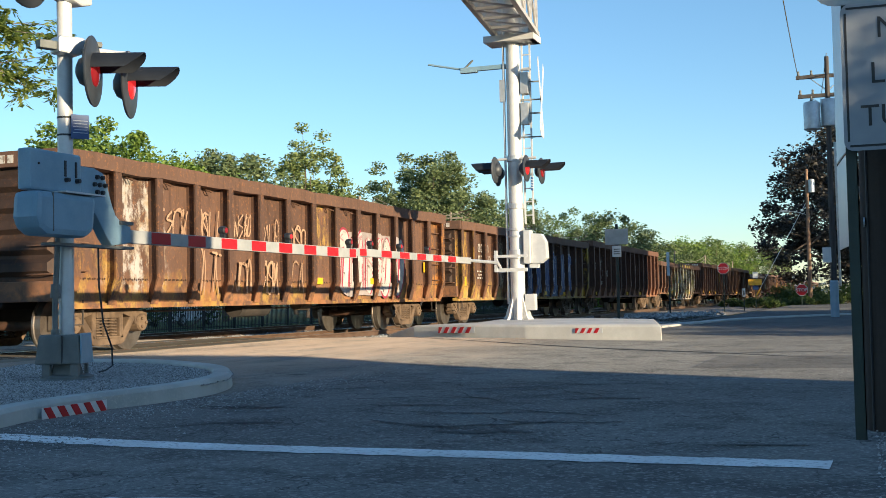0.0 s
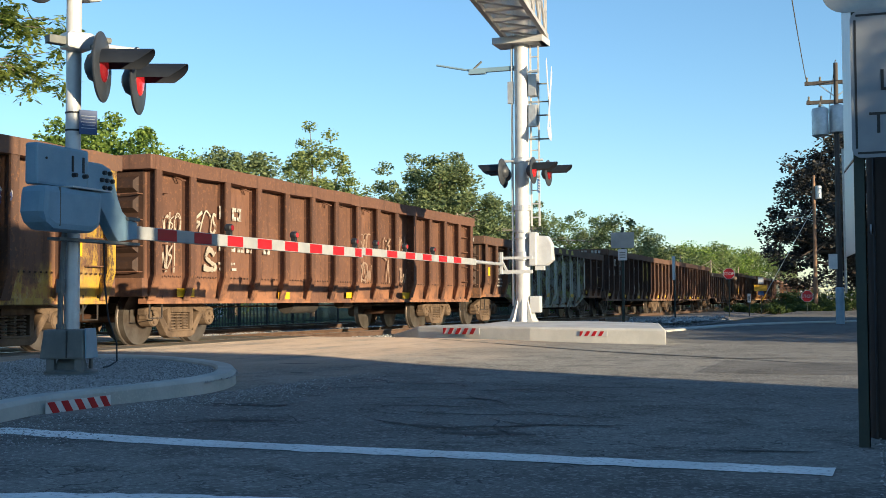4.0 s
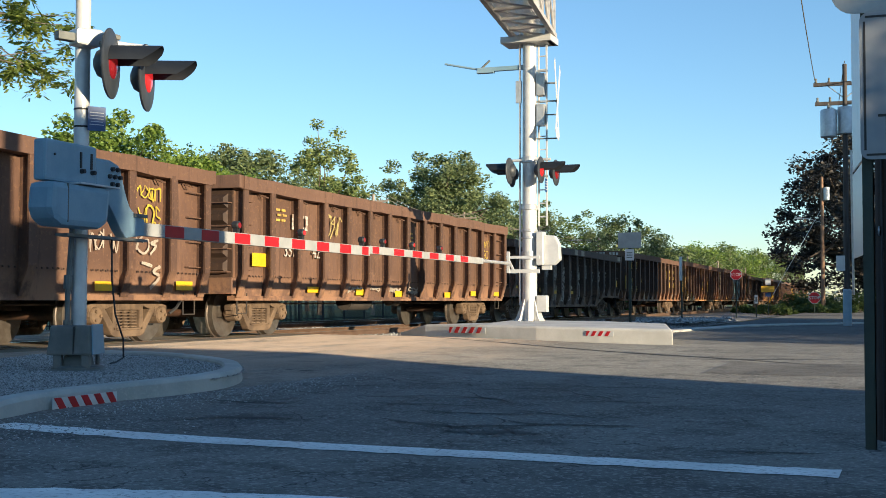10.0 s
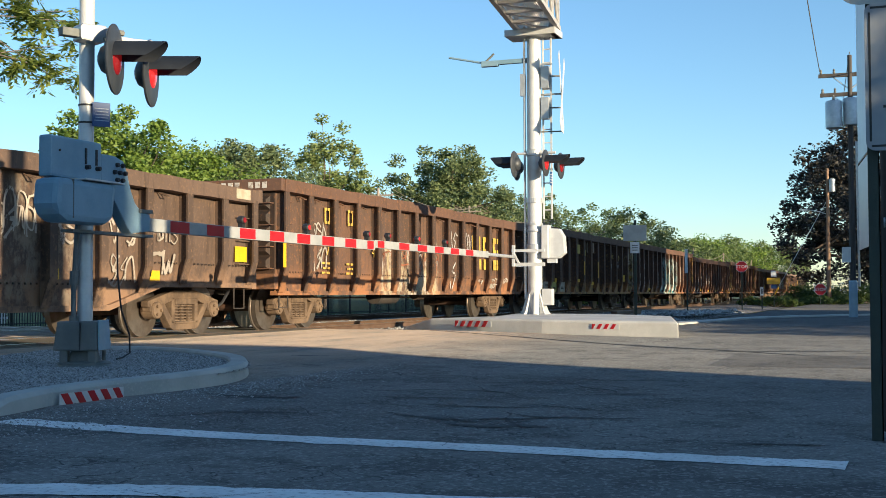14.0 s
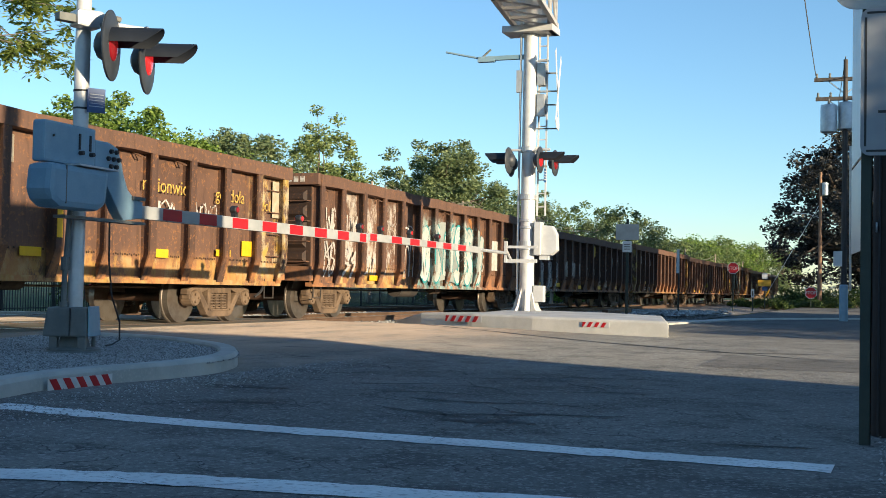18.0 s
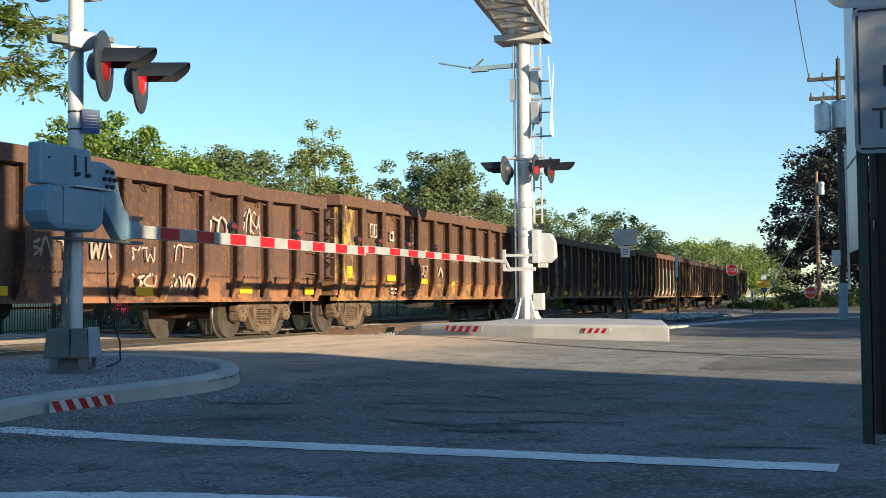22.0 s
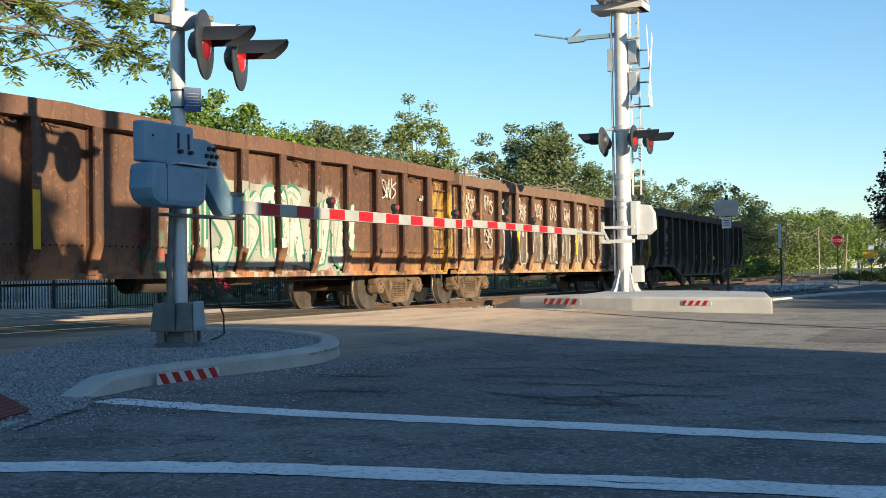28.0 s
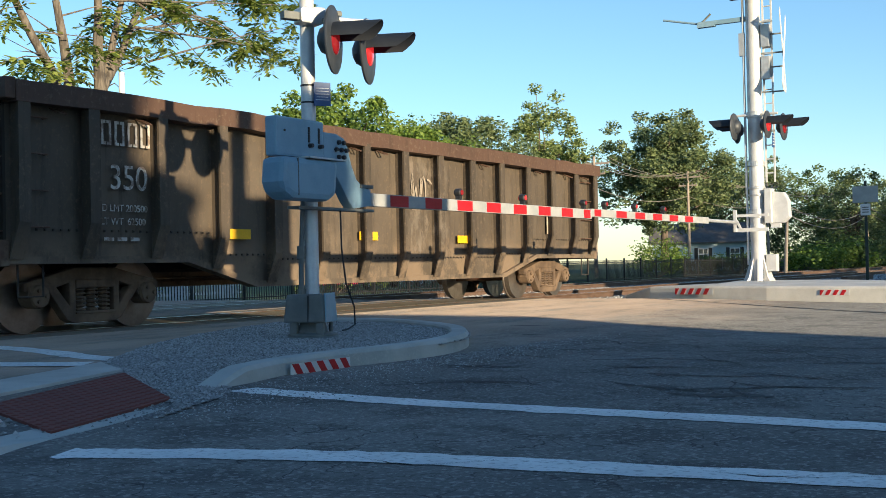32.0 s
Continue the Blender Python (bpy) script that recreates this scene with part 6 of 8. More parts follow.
arm2 = part("crossarm", Geo().tube((-0.9, 0.10, 3.78), (0.5, 0.10, 3.78), 0.028, n=12), ALU, sig)
part("clamp", Geo().extrude([(-0.14, 3.68), (-0.22, 3.84), (0.10, 3.86), (0.26, 3.76), (0.26, 3.68), (0.10, 3.64)], 'y', -0.14, 0.06), ALU, arm2, bevel=0.02)
flasher(sig, (-0.28, 0.22, 3.92), 180, False)
flasher(sig, (-0.95, 0.22, 3.92), 180, True)
plate = part("notice_plate", Geo().box(-0.088, 0.088, -0.004, 0.004, -0.118, 0.118), SIGNBLUE, sig, "dark blue notice plate with pale lines", bevel=0.003, at=pose(0.03, -0.15, 2.445, 0, 0, -35))
for k in range(1, 6):
    w = (0.10, 0.14, 0.13, 0.145, 0.12, 0.14, 0.09)[k]
    part("text_bar", Geo().box(-w / 2, w / 2, -0.007, -0.005, 0.084 - 0.029 * k, 0.091 - 0.029 * k), LINEGREY, plate)
for z in (2.36, 2.53):
    part("band", Geo().lathe([(0.078, 0.0), (0.078, 0.018)], (0, 0, z), 'z', 20).box(0.0, 0.05, -0.13, -0.07, z, z + 0.018), BLACK, sig)

# far cantilever mast
QX, QY = 26.2, 7.52
can = thing("cantilever_signal", "tall pale metal cantilever signal mast on a concrete island", "crossing signal", pose(QX, QY, 0.19))
part("base_plate", Geo().box(-0.42, 0.42, -0.42, 0.42, 0.0, 0.04), GALV, can, bevel=0.01)
part("mast", Geo().tube((0, 0, 0.02), (0, 0, 8.2), 0.165, 0.155, n=28), ALU, can, "pale metal mast", smooth=True)
for k in range(8):
    a = k * math.pi / 4 + 0.2
    c, s = math.cos(a), math.sin(a)
    t = Vector((-s, c, 0)) * 0.015
    pts = [Vector((0.15 * c, 0.15 * s, 0.04)), Vector((0.36 * c, 0.36 * s, 0.04)), Vector((0.30 * c, 0.30 * s, 0.12)), Vector((0.16 * c, 0.16 * s, 0.56))]
    part("gusset", Geo().hexa([p - t for p in pts], [p + t for p in pts]), ALU, can)
part("control_box", Geo().box(-0.1, 0.1, -0.42, -0.18, 0.25, 0.62), ALU, can, bevel=0.015)
for z, h in ((1.42, 0.2), (1.9, 0.05), (2.05, 0.06), (2.55, 0.12), (3.62, 0.14)):
    part("band", Geo().lathe([(0.175, 0.0), (0.185, 0.01), (0.185, h - 0.01), (0.175, h)], (0, 0, z), 'z', 24), GALV, can)
# ladder on the street side
lad = part("ladder", Geo().box(0.05, 0.09, -0.215, -0.18, 2.2, 8.2).box(0.05, 0.09, -0.40, -0.365, 2.2, 8.2), ALU, can, "metal ladder")
for k in range(19):
    part("rung", Geo().tube((0.07, -0.20, 2.4 + 0.305 * k), (0.07, -0.38, 2.4 + 0.305 * k), 0.014, n=8), ALU, lad)
for z in (3.3, 5.0, 5.7, 6.4):
    part("stand_off", Geo().box(0.02, 0.1, -0.4, -0.14, z, z + 0.04), GALV, lad)
part("conduit", Geo().tube((-0.05, 0.21, 0.4), (-0.05, 0.21, 7.2), 0.028, n=8), ALU, can)
for z, h in ((5.0, 0.5),):
    part("conduit_box", Geo().box(-0.1, 0.0, 0.18, 0.30, z, z + h), GALV, can)
for z in (4.45, 5.15):
    part("terminal_box", Geo().box(-0.08, 0.08, -0.36, -0.18, z, z + 0.5), GALV, can, bevel=0.01)
# crossbuck seen almost edge on
cb = part("crossbuck_mount", Geo().box(-0.02, 0.02, -0.62, -0.16, 4.16, 4.19).box(-0.02, 0.02, -0.62, -0.16, 4.70, 4.73).box(-0.02, 0.02, -0.62, -0.16, 5.01, 5.04).box(-0.02, 0.02, -0.62, -0.16, 5.42, 5.45), DARKGREY, can, at=pose(0, 0, 0, 0, 0, 9.5))
for sgn in (-1, 1):
    c, s = math.cos(sgn * 0.98), math.sin(sgn * 0.98)
    pts = [(-0.98, -0.11), (0.98, -0.11), (0.98, 0.11), (-0.98, 0.11)]
    ring = [(c * a - s * b, s * a + c * b) for a, b in pts]
    y = -0.63 - 0.012 * sgn
    part("crossbuck_blade", Geo().hexa([(a, y, 5.05 + b) for a, b in ring], [(a, y - 0.008, 5.05 + b) for a, b in ring]), SIGNWHITE, cb, "white crossbuck blade")
part("track_plate", Geo().box(-0.25, 0.25, -0.64, -0.632, 4.16, 4.42), SIGNWHITE, cb)
# lights on both sides
xa = part("crossarm", Geo().tube((-0.1, -0.52, 3.68), (-0.1, 0.52, 3.68), 0.03, n=10), ALU, can)
for y, face, lit in ((0.36, 180, False), (0.52, 180, False), (-0.36, 0, True), (-0.52, 0, False)):
    flasher(can, (-0.35 if abs(y) < 0.4 else 0.35, y, 3.42), face, lit, 0.3, 0.55)
plate2 = part("notice_plate", Geo().box(-0.12, 0.04, -0.40, -0.39, 2.95, 3.25), SIGNBLUE, can, "blue notice plate")
for k in range(4):
    part("text_bar", Geo().box(-0.1, 0.02, -0.394 - 0.008, -0.394, 3.0 + 0.06 * k, 3.02 + 0.06 * k), WHITE, plate2)
# gate machine and arm bracket
gm = part("gate_machine", Geo().extrude([(-0.72, 1.42), (-0.70, 1.78), (-0.60, 1.96), (-0.36, 1.98), (-0.36, 1.30), (-0.58, 1.30)], 'x', -0.10, 0.12), ALU, can, "pale metal gate machine", bevel=0.02)
part("machine_cover", Geo().box(-0.20, 0.10, -0.36, -0.2, 1.3, 2.05), ALU, gm, bevel=0.02)
part("counterweight", Geo().box(-0.05, 0.1, -0.50, -0.3, 1.2, 1.5), ALU, gm)
br = part("arm_bracket", Geo().box(-0.45, -0.40, -0.35, 0.42, 1.12, 1.20).box(-0.45, -0.40, -0.35, 0.42, 1.44, 1.50).box(-0.45, 0.2, 0.34, 0.42, 1.12, 1.20), ALU, can)
part("bracket_post", Geo().box(-0.47, -0.40, 0.34, 0.40, 1.12, 1.60), ALU, br)
part("bracket_brace", Geo().hexa([(-0.46, 0.22, 1.18), (-0.41, 0.22, 1.18), (-0.41, 0.27, 1.18), (-0.46, 0.27, 1.18)], [(-0.46, 0.36, 1.45), (-0.41, 0.36, 1.45), (-0.41, 0.41, 1.45), (-0.46, 0.41, 1.45)]), ALU, br)
part("arm_carrier", Geo().tube((-0.45, 0.32, 1.33), (-3.25, 0.12, 1.31), 0.035, n=10), GALV, br)
gate_arm(can, -3.15, -8.85, 0.1, 1.30, 0.125, [(-4.54 - 0.83 * k, -4.10 - 0.83 * k) for k in range(5)] + [(-8.75, -8.49)], (-5.6, -6.98, -8.26))
# antenna arm towards the tracks
ant = part("antenna_arm", Geo().box(-0.05, 0.05, 0.14, 1.25, 5.77, 5.87), GREYPAINT, can, "horizontal blue-grey arm", bevel=0.01)
part("sensor", Geo().box(-0.07, 0.07, 0.85, 1.25, 5.74, 5.78).tube((0, 1.2, 5.83), (0, 2.05, 6.02), 0.026), GREYPAINT, ant)
part("sensor_fin", Geo().tube((0, 1.15, 5.86), (0, 0.95, 6.03), 0.024), DARKGREY, ant)
# cantilever truss over the street
TRUSS = mottled("weathered_truss", (0.44, 0.42, 0.40), (0.56, 0.54, 0.52), 3.0, 0.6, 0.2, bump=0.1)
tz, th, tw, tl = 6.49, 0.95, 0.47, 10.5
tr = part("cantilever_truss", Geo().box(-tl, 0.45, tw - 0.05, tw + 0.05, tz, tz + 0.1), TRUSS, can, "pale metal lattice walkway arm", at=pose(-0.3, -0.12, 0, 0, 0, 7))
for y, z in ((-tw, tz), (tw, tz + th), (-tw, tz + th)):
    part("chord", Geo().box(-tl, 0.45, y - 0.05, y + 0.05, z, z + 0.1), TRUSS, tr)
nb = 12
for k in range(nb + 1):
    x = 0.4 - (tl + 0.3) * k / nb
    x2 = x - (tl + 0.3) / nb
    part("cross_tie", Geo().box(x - 0.03, x + 0.03, -tw, tw, tz + 0.02, tz + 0.08), TRUSS, tr)
    for y in (-tw, tw):
        part("upright", Geo().box(x - 0.03, x + 0.03, y - 0.03, y + 0.03, tz, tz + th), TRUSS, tr)
        if k < nb:
            part("diagonal", Geo().tube((x, y, tz + 0.05), (x2, y, tz + th), 0.028, n=6), TRUSS, tr)
    if k < nb:
        part("floor_brace", Geo().tube((x, -tw, tz + 0.03), (x2, tw, tz + 0.03), 0.022, n=6), TRUSS, tr)
GRATE, nt_, b_ = nodes_of("steel_grating")
co = nt_.nodes.new("ShaderNodeTexCoord").outputs["Object"]
ck = nt_.nodes.new("ShaderNodeTexBrick")
ck.inputs["Scale"].default_value = 1.0
ck.inputs["Brick Width"].default_value, ck.inputs["Row Height"].default_value, ck.inputs["Mortar Size"].default_value = 0.09, 0.045, 0.010
nt_.links.new(co, ck.inputs[0])
nt_.links.new(nmath(nt_, 'GREATER_THAN', ck.outputs["Fac"], 0.3), b_.inputs["Alpha"])
b_.inputs["Base Color"].default_value = (0.5, 0.5, 0.49, 1)
b_.inputs["Metallic"].default_value, b_.inputs["Roughness"].default_value = 0.4, 0.5
part("grating", Geo().box(-tl, 0.45, -tw + 0.05, tw - 0.05, tz + 0.085, tz + 0.10), GRATE, tr, "see-through steel walkway grating")
part("saddle", Geo().box(-0.34, 0.34, -tw - 0.12, tw + 0.12, tz - 0.16, tz - 0.01).box(-0.3, 0.3, -tw - 0.1, -tw + 0.02, tz - 0.16, tz + 0.12), ALU, can, "mast-head saddle", bevel=0.01)


# ---------------------------------------------------------------- signs and poles
def text_mesh(body, size, material, parent, m, depth=0.002, name="character"):
    cu = bpy.data.curves.new(name, 'FONT')
    cu.body, cu.size, cu.extrude, cu.align_x, cu.align_y = body, size, depth, 'CENTER', 'CENTER'
    tmp = bpy.data.objects.new(name, cu)
    scene.collection.objects.link(tmp)
    bpy.context.view_layer.update()
    me = bpy.data.meshes.new_from_object(tmp.evaluated_get(bpy.context.evaluated_depsgraph_get()))
    bpy.data.objects.remove(tmp)
    me.materials.clear()
    # each character that stands free is a part of its own
    near = [set() for _ in me.vertices]
    for e in me.edges:
        a, b = e.vertices
        near[a].add(b)
        near[b].add(a)
    piece, count = [-1] * len(near), 0
    for v in range(len(near)):
        if piece[v] < 0:
            todo, piece[v] = [v], count
            while todo:
                for w in near[todo.pop()]:
                    if piece[w] < 0:
                        piece[w] = count
                        todo.append(w)
            count += 1
    for k in range(count):
        ids = [v for v in range(len(near)) if piece[v] == k]
        at = {v: i for i, v in enumerate(ids)}
        one = bpy.data.meshes.new(name)
        one.from_pydata([tuple(me.vertices[v].co) for v in ids], [], [[at[v] for v in p.vertices] for p in me.polygons if piece[p.vertices[0]] == k])
        part(name, one, material, parent, at=m)


def facing(x, y, z, rz=-90):
    """Upright pose whose front (text up along z) looks along -x for rz = -90."""
    return pose(x, y, z, 90, 0, rz)


def rounded(w, h, r, n=5):
    out = []
    for cx_, cy_, a0 in ((w / 2 - r, h / 2 - r, 0), (-w / 2 + r, h / 2 - r, 90), (-w / 2 + r, -h / 2 + r, 180), (w / 2 - r, -h / 2 + r, 270)):
        out += [(cx_ + r * math.cos(radians(a0 + 90 * k / n)), cy_ + r * math.sin(radians(a0 + 90 * k / n))) for k in range(n + 1)]
    return out


# sign on the wooden pole by the camera
ns = thing("no_left_turn_sign", "white road sign with a black border on a dark post", "road sign", facing(6.85, -0.20, 1.86))
# white sheeting, its colour dimmed to carry the shade on the sign
SHEETING = mottled("shaded_sheeting", (0.30, 0.32, 0.35), (0.36, 0.38, 0.40), 5.0, 0.45, bump=0.0)
part("plate", Geo().extrude(rounded(0.62, 0.80, 0.05), 'z', -0.003, 0.003), SHEETING, ns)
for k, (w_, h_, cx_, cy_) in enumerate(((0.56, 0.012, 0, 0.375), (0.56, 0.012, 0, -0.375), (0.012, 0.70, -0.285, 0), (0.012, 0.70, 0.285, 0))):
    part("border", Geo().box(cx_ - w_ / 2, cx_ + w_ / 2, cy_ - h_ / 2, cy_ + h_ / 2, 0.003, 0.005), BLACK, ns)
for body, y in (("NO", 0.255), ("LEFT", 0.01), ("TURN", -0.22)):
    text_mesh(body, 0.165, BLACK, ns, pose(0, y, 0.005), 0.001)
up = thing("upper_sign", "rounded sign plate above the turn sign", "road sign", facing(6.86, -0.12, 2.56))
part("plate", Geo().extrude(rounded(0.75, 0.6, 0.12), 'z', -0.003, 0.003), SIGNBACK, up)
part("red_field", Geo().extrude(rounded(0.5, 0.42, 0.05), 'z', 0.003, 0.005), RED, up)
es = thing("edge_on_sign", "two white sign boards one above the other, almost edge-on", "road sign", pose(7.72, 0.088, 0.99, 0, 0, 5.6))
for nm, z0, z1 in (("lower_board", 0.0, 0.58), ("upper_board", 0.60, 2.4)):
    part(nm, Geo().box(0.0, 1.06, -0.004, 0.004, z0, z1), SIGNWHITE, es, bevel=0.002)
for z in (0.3, 1.5):
    part("fixing_bar", Geo().box(-0.12, 0.2, -0.14, -0.004, z, z + 0.04), GALV, es)
post = thing("sign_post", "dark green steel channel sign post", "sign post", pose(6.92, 0.075, -0.1))
part("channel", Geo().box(-0.02, 0.02, -0.03, -0.024, -0.1, 2.95).box(-0.02, -0.015, -0.03, 0.03, -0.1, 2.95).box(0.015, 0.02, -0.03, 0.03, -0.1, 2.95), mottled("post_green", (0.03, 0.045, 0.035), (0.045, 0.06, 0.045), 4.0, 0.6), post)
wp = thing("utility_pole", "dark treated wooden pole behind the road sign", "utility pole", pose(7.45, -0.115, -0.1))
part("shaft", Geo().tube((0, 0, -0.2), (0, 0, 9.0), 0.17, 0.12, n=20), WOOD_DARK, wp, smooth=True)
part("metal_strap", Geo().box(-0.03, 0.03, 0.172, 0.178, 0.5, 1.25), GALV, wp)
part("pole_tag", Geo().lathe([(0.03, -0.005), (0.03, 0.005)], (-0.1, 0.14, 1.2), 'y', 10), GALV, wp)
part("ground_wire", Geo().tube((-0.12, 0.125, -0.1), (-0.10, 0.11, 5.0), 0.008, n=6), BLACK, wp)


def octagon(r):
    return [(r * math.cos(radians(22.5 + 45 * k)), r * math.sin(radians(22.5 + 45 * k))) for k in range(8)]


def stop_sign(x, y, z, size, ground, label, rz=-90):
    st = thing("stop_sign", label, "stop sign", facing(x, y, z, rz))
    part("plate", Geo().extrude(octagon(size / 2 / math.cos(radians(22.5))), 'z', -0.004, 0.0), SIGNWHITE, st)
    part("red_field", Geo().extrude(octagon(size / 2 / math.cos(radians(22.5)) * 0.93), 'z', 0.0, 0.003), RED, st)
    text_mesh("STOP", size * 0.40, WHITE, st, pose(0, -0.01, 0.004), 0.002)
    part("post", Geo().box(-0.03, 0.03, ground - z - 0.2, size * 0.62, -0.06, -0.01), GREENPOST, st)
    return st


GREENPOST = mottled("green_post", (0.02, 0.035, 0.028), (0.035, 0.05, 0.04), 4.0, 0.6)
stop_sign(69.5, 7.85, 2.19, 0.63, -0.15, "red octagonal stop sign on a dark post by the tracks")
stop_sign(84.0, 4.38, 0.92, 0.76, -0.15, "red octagonal stop sign low in front of shrubs")

bb = thing("back_of_sign", "plain grey back of a wide sign with a small plate below", "road sign", facing(36.6, 7.32, 2.55))
part("panel", Geo().box(-0.36, 0.36, -0.24, 0.24, -0.004, 0.004), SIGNBACK, bb)
part("small_plate", Geo().box(-0.14, 0.14, -0.62, -0.28, 0.02, 0.026), SIGNWHITE, bb)
for k in range(3):
    part("text_bar", Geo().box(-0.09, 0.09, -0.40 - 0.07 * k, -0.37 - 0.07 * k, 0.027, 0.029), DARKGREY, bb)
part("post", Geo().box(-0.04, 0.04, -2.85, 0.4, -0.06, -0.01), GREENPOST, bb)
tp = thing("marker_post", "thin steel post with a narrow white plate", "marker post", pose(51.0, 8.0, -0.2))
part("post", Geo().box(-0.03, 0.03, -0.03, 0.03, -0.1, 2.6), GREENPOST, tp)
part("plate", Geo().box(-0.05, -0.035, -0.03, 0.09, 1.75, 2.75), SIGNWHITE, tp)
yw = thing("warning_sign_cluster", "stack of small white, yellow and blue sign plates on a post", "road sign", facing(82.0, 7.2, 1.45))
part("white_plate", Geo().box(-0.17, 0.17, 0.32, 0.72, 0, 0.006), SIGNWHITE, yw)
part("yellow_plate", Geo().box(-0.45, 0.40, -0.16, 0.24, 0, 0.006), SIGNYELLOW, yw)
part("blue_plate", Geo().box(-0.18, 0.18, -0.46, -0.2, 0, 0.006), SIGNBLUE, yw)
part("post", Geo().box(-0.03, 0.03, -1.7, 0.75, -0.05, -0.01), GREENPOST, yw)
sp = thing("small_marker", "small white plate on a short post", "marker post", facing(72.0, 7.0, 0.75))
part("plate", Geo().box(-0.09, 0.09, -0.2, 0.3, 0, 0.006), SIGNWHITE, sp)
part("symbol", Geo().box(-0.04, 0.04, -0.1, 0.18, 0.006, 0.009), DARKGREY, sp)
part("post", Geo().box(-0.03, 0.03, -1.0, 0.3, -0.05, -0.01), GREENPOST, sp)

solid("kerb", ribbon([(31.0, 5.62), (34.0, 5.25), (37.0, 4.8), (40.0, 4.15), (42.5, 3.1), (44.5, 1.9), (46.5, 0.5), (48.5, -1.5)], 0.55, -0.2, -0.06, -1), CONCRETE, "pale concrete gutter strip across the side street", "kerb", kind="structure")

# readable numbers and words on the wagons: wagon, centre along the side, height, size
INK = mottled("stencil_black", (0.05, 0.04, 0.03), (0.10, 0.08, 0.06), 9.0, 0.7, bump=0.0)
for car, body, x, z, size, mat in ((5, "357", 2.12, 1.66, 0.36, W), (5, "421", 3.38, 1.67, 0.36, W), (4, "706", 1.85, 1.92, 0.34, W), (4, "886", 3.1, 1.95, 0.34, W), (4, "8", 6.4, 2.1, 0.34, W), (4, "68600", 5.0, 1.42, 0.14, W),
                                (3, "73500", 2.5, 1.22, 0.14, W), (6, "68900", 2.85, 1.66, 0.13, W), (7, "70", 2.28, 1.62, 0.34, Y), (7, "44", 4.65, 1.64, 0.34, Y), (8, "LD LMT", 2.05, 1.0, 0.12, INK), (8, "LT WT", 2.05, 0.84, 0.12, INK), (8, "70400", 3.05, 0.88, 0.14, INK), (8, "12-81", 4.2, 0.9, 0.14, INK),
                                (8, "nationwide", 12.2, 2.28, 0.34, Y), (8, "gondola", 14.2, 2.28, 0.32, Y), (8, "pool", 15.45, 2.2, 0.30, Y), (12, "707", 1.75, 1.96, 0.36, W), (12, "184", 2.96, 1.98, 0.36, W), (13, "1001", 15.0, 2.3, 0.16, W),
                                (14, "7 0 8", 1.58, 1.79, 0.30, W), (14, "0 1 1", 3.75, 1.72, 0.30, W), (15, "350", 1.84, 1.87, 0.44, W), (15, "LD LMT 200500", 1.74, 1.5, 0.125, W), (15, "LT WT  62500", 1.74, 1.335, 0.125, W)):
    text_mesh(body, size, mat, TRAIN[car], pose(x, -HALF - 0.070, z, 90, 0, 0), 0.003)

# ---------------------------------------------------------------- trees and shrubs
def leaf_material(name, dark, light, translucent=0.35):
    m, nt, b = nodes_of(name)
    rnd_ = nt.nodes.new("ShaderNodeNewGeometry").outputs["Random Per Island"]
    co_ = nt.nodes.new("ShaderNodeTexCoord").outputs["Object"]
    mixed = nmath(nt, 'ADD', nmath(nt, 'MULTIPLY', rnd_, 0.6), nmath(nt, 'MULTIPLY', nnoise(nt, co_, 0.5, 3.0), 0.5))
    col = nmix(nt, nramp(nt, mixed, 0.25, 0.85), dark, light)
    nt.links.new(col, b.inputs["Base Color"])
    b.inputs["Roughness"].default_value = 0.6
    tr_ = nt.nodes.new("ShaderNodeBsdfTranslucent")
    nt.links.new(col, tr_.inputs["Color"])
    mx = nt.nodes.new("ShaderNodeMixShader")
    mx.inputs[0].default_value = translucent
    nt.links.new(b.outputs[0], mx.inputs[1])
    nt.links.new(tr_.outputs[0], mx.inputs[2])
    nt.links.new(mx.outputs[0], nt.nodes["Material Output"].inputs["Surface"])
    return m


LEAF_BRIGHT = leaf_material("bright_leaves", (0.085, 0.15, 0.022), (0.21, 0.29, 0.045))
LEAF_MID = leaf_material("mid_leaves", (0.075, 0.12, 0.032), (0.18, 0.235, 0.07))
LEAF_OAK = leaf_material("oak_leaves", (0.075, 0.115, 0.045), (0.22, 0.265, 0.11))
LEAF_AIRY = leaf_material("pale_leaves", (0.11, 0.16, 0.045), (0.28, 0.33, 0.11))
LEAF_PURPLE = leaf_material("copper_leaves", (0.014, 0.016, 0.015), (0.046, 0.042, 0.036), 0.15)
LEAF_NEAR = leaf_material("near_leaves", (0.10, 0.155, 0.03), (0.36, 0.41, 0.09), 0.5)
LEAF_HEDGE = leaf_material("hedge_leaves", (0.045, 0.08, 0.018), (0.12, 0.165, 0.04))
BARK = mottled("bark", (0.10, 0.075, 0.055), (0.17, 0.13, 0.10), 3.0, 0.95, bump=0.7, fine=16.0, stretch=(4, 4, 0.6))


BARK_DARK = mottled("dark_bark", (0.075, 0.062, 0.050), (0.20, 0.17, 0.135), 3.0, 0.95, bump=0.7, fine=16.0, stretch=(4, 4, 0.6))


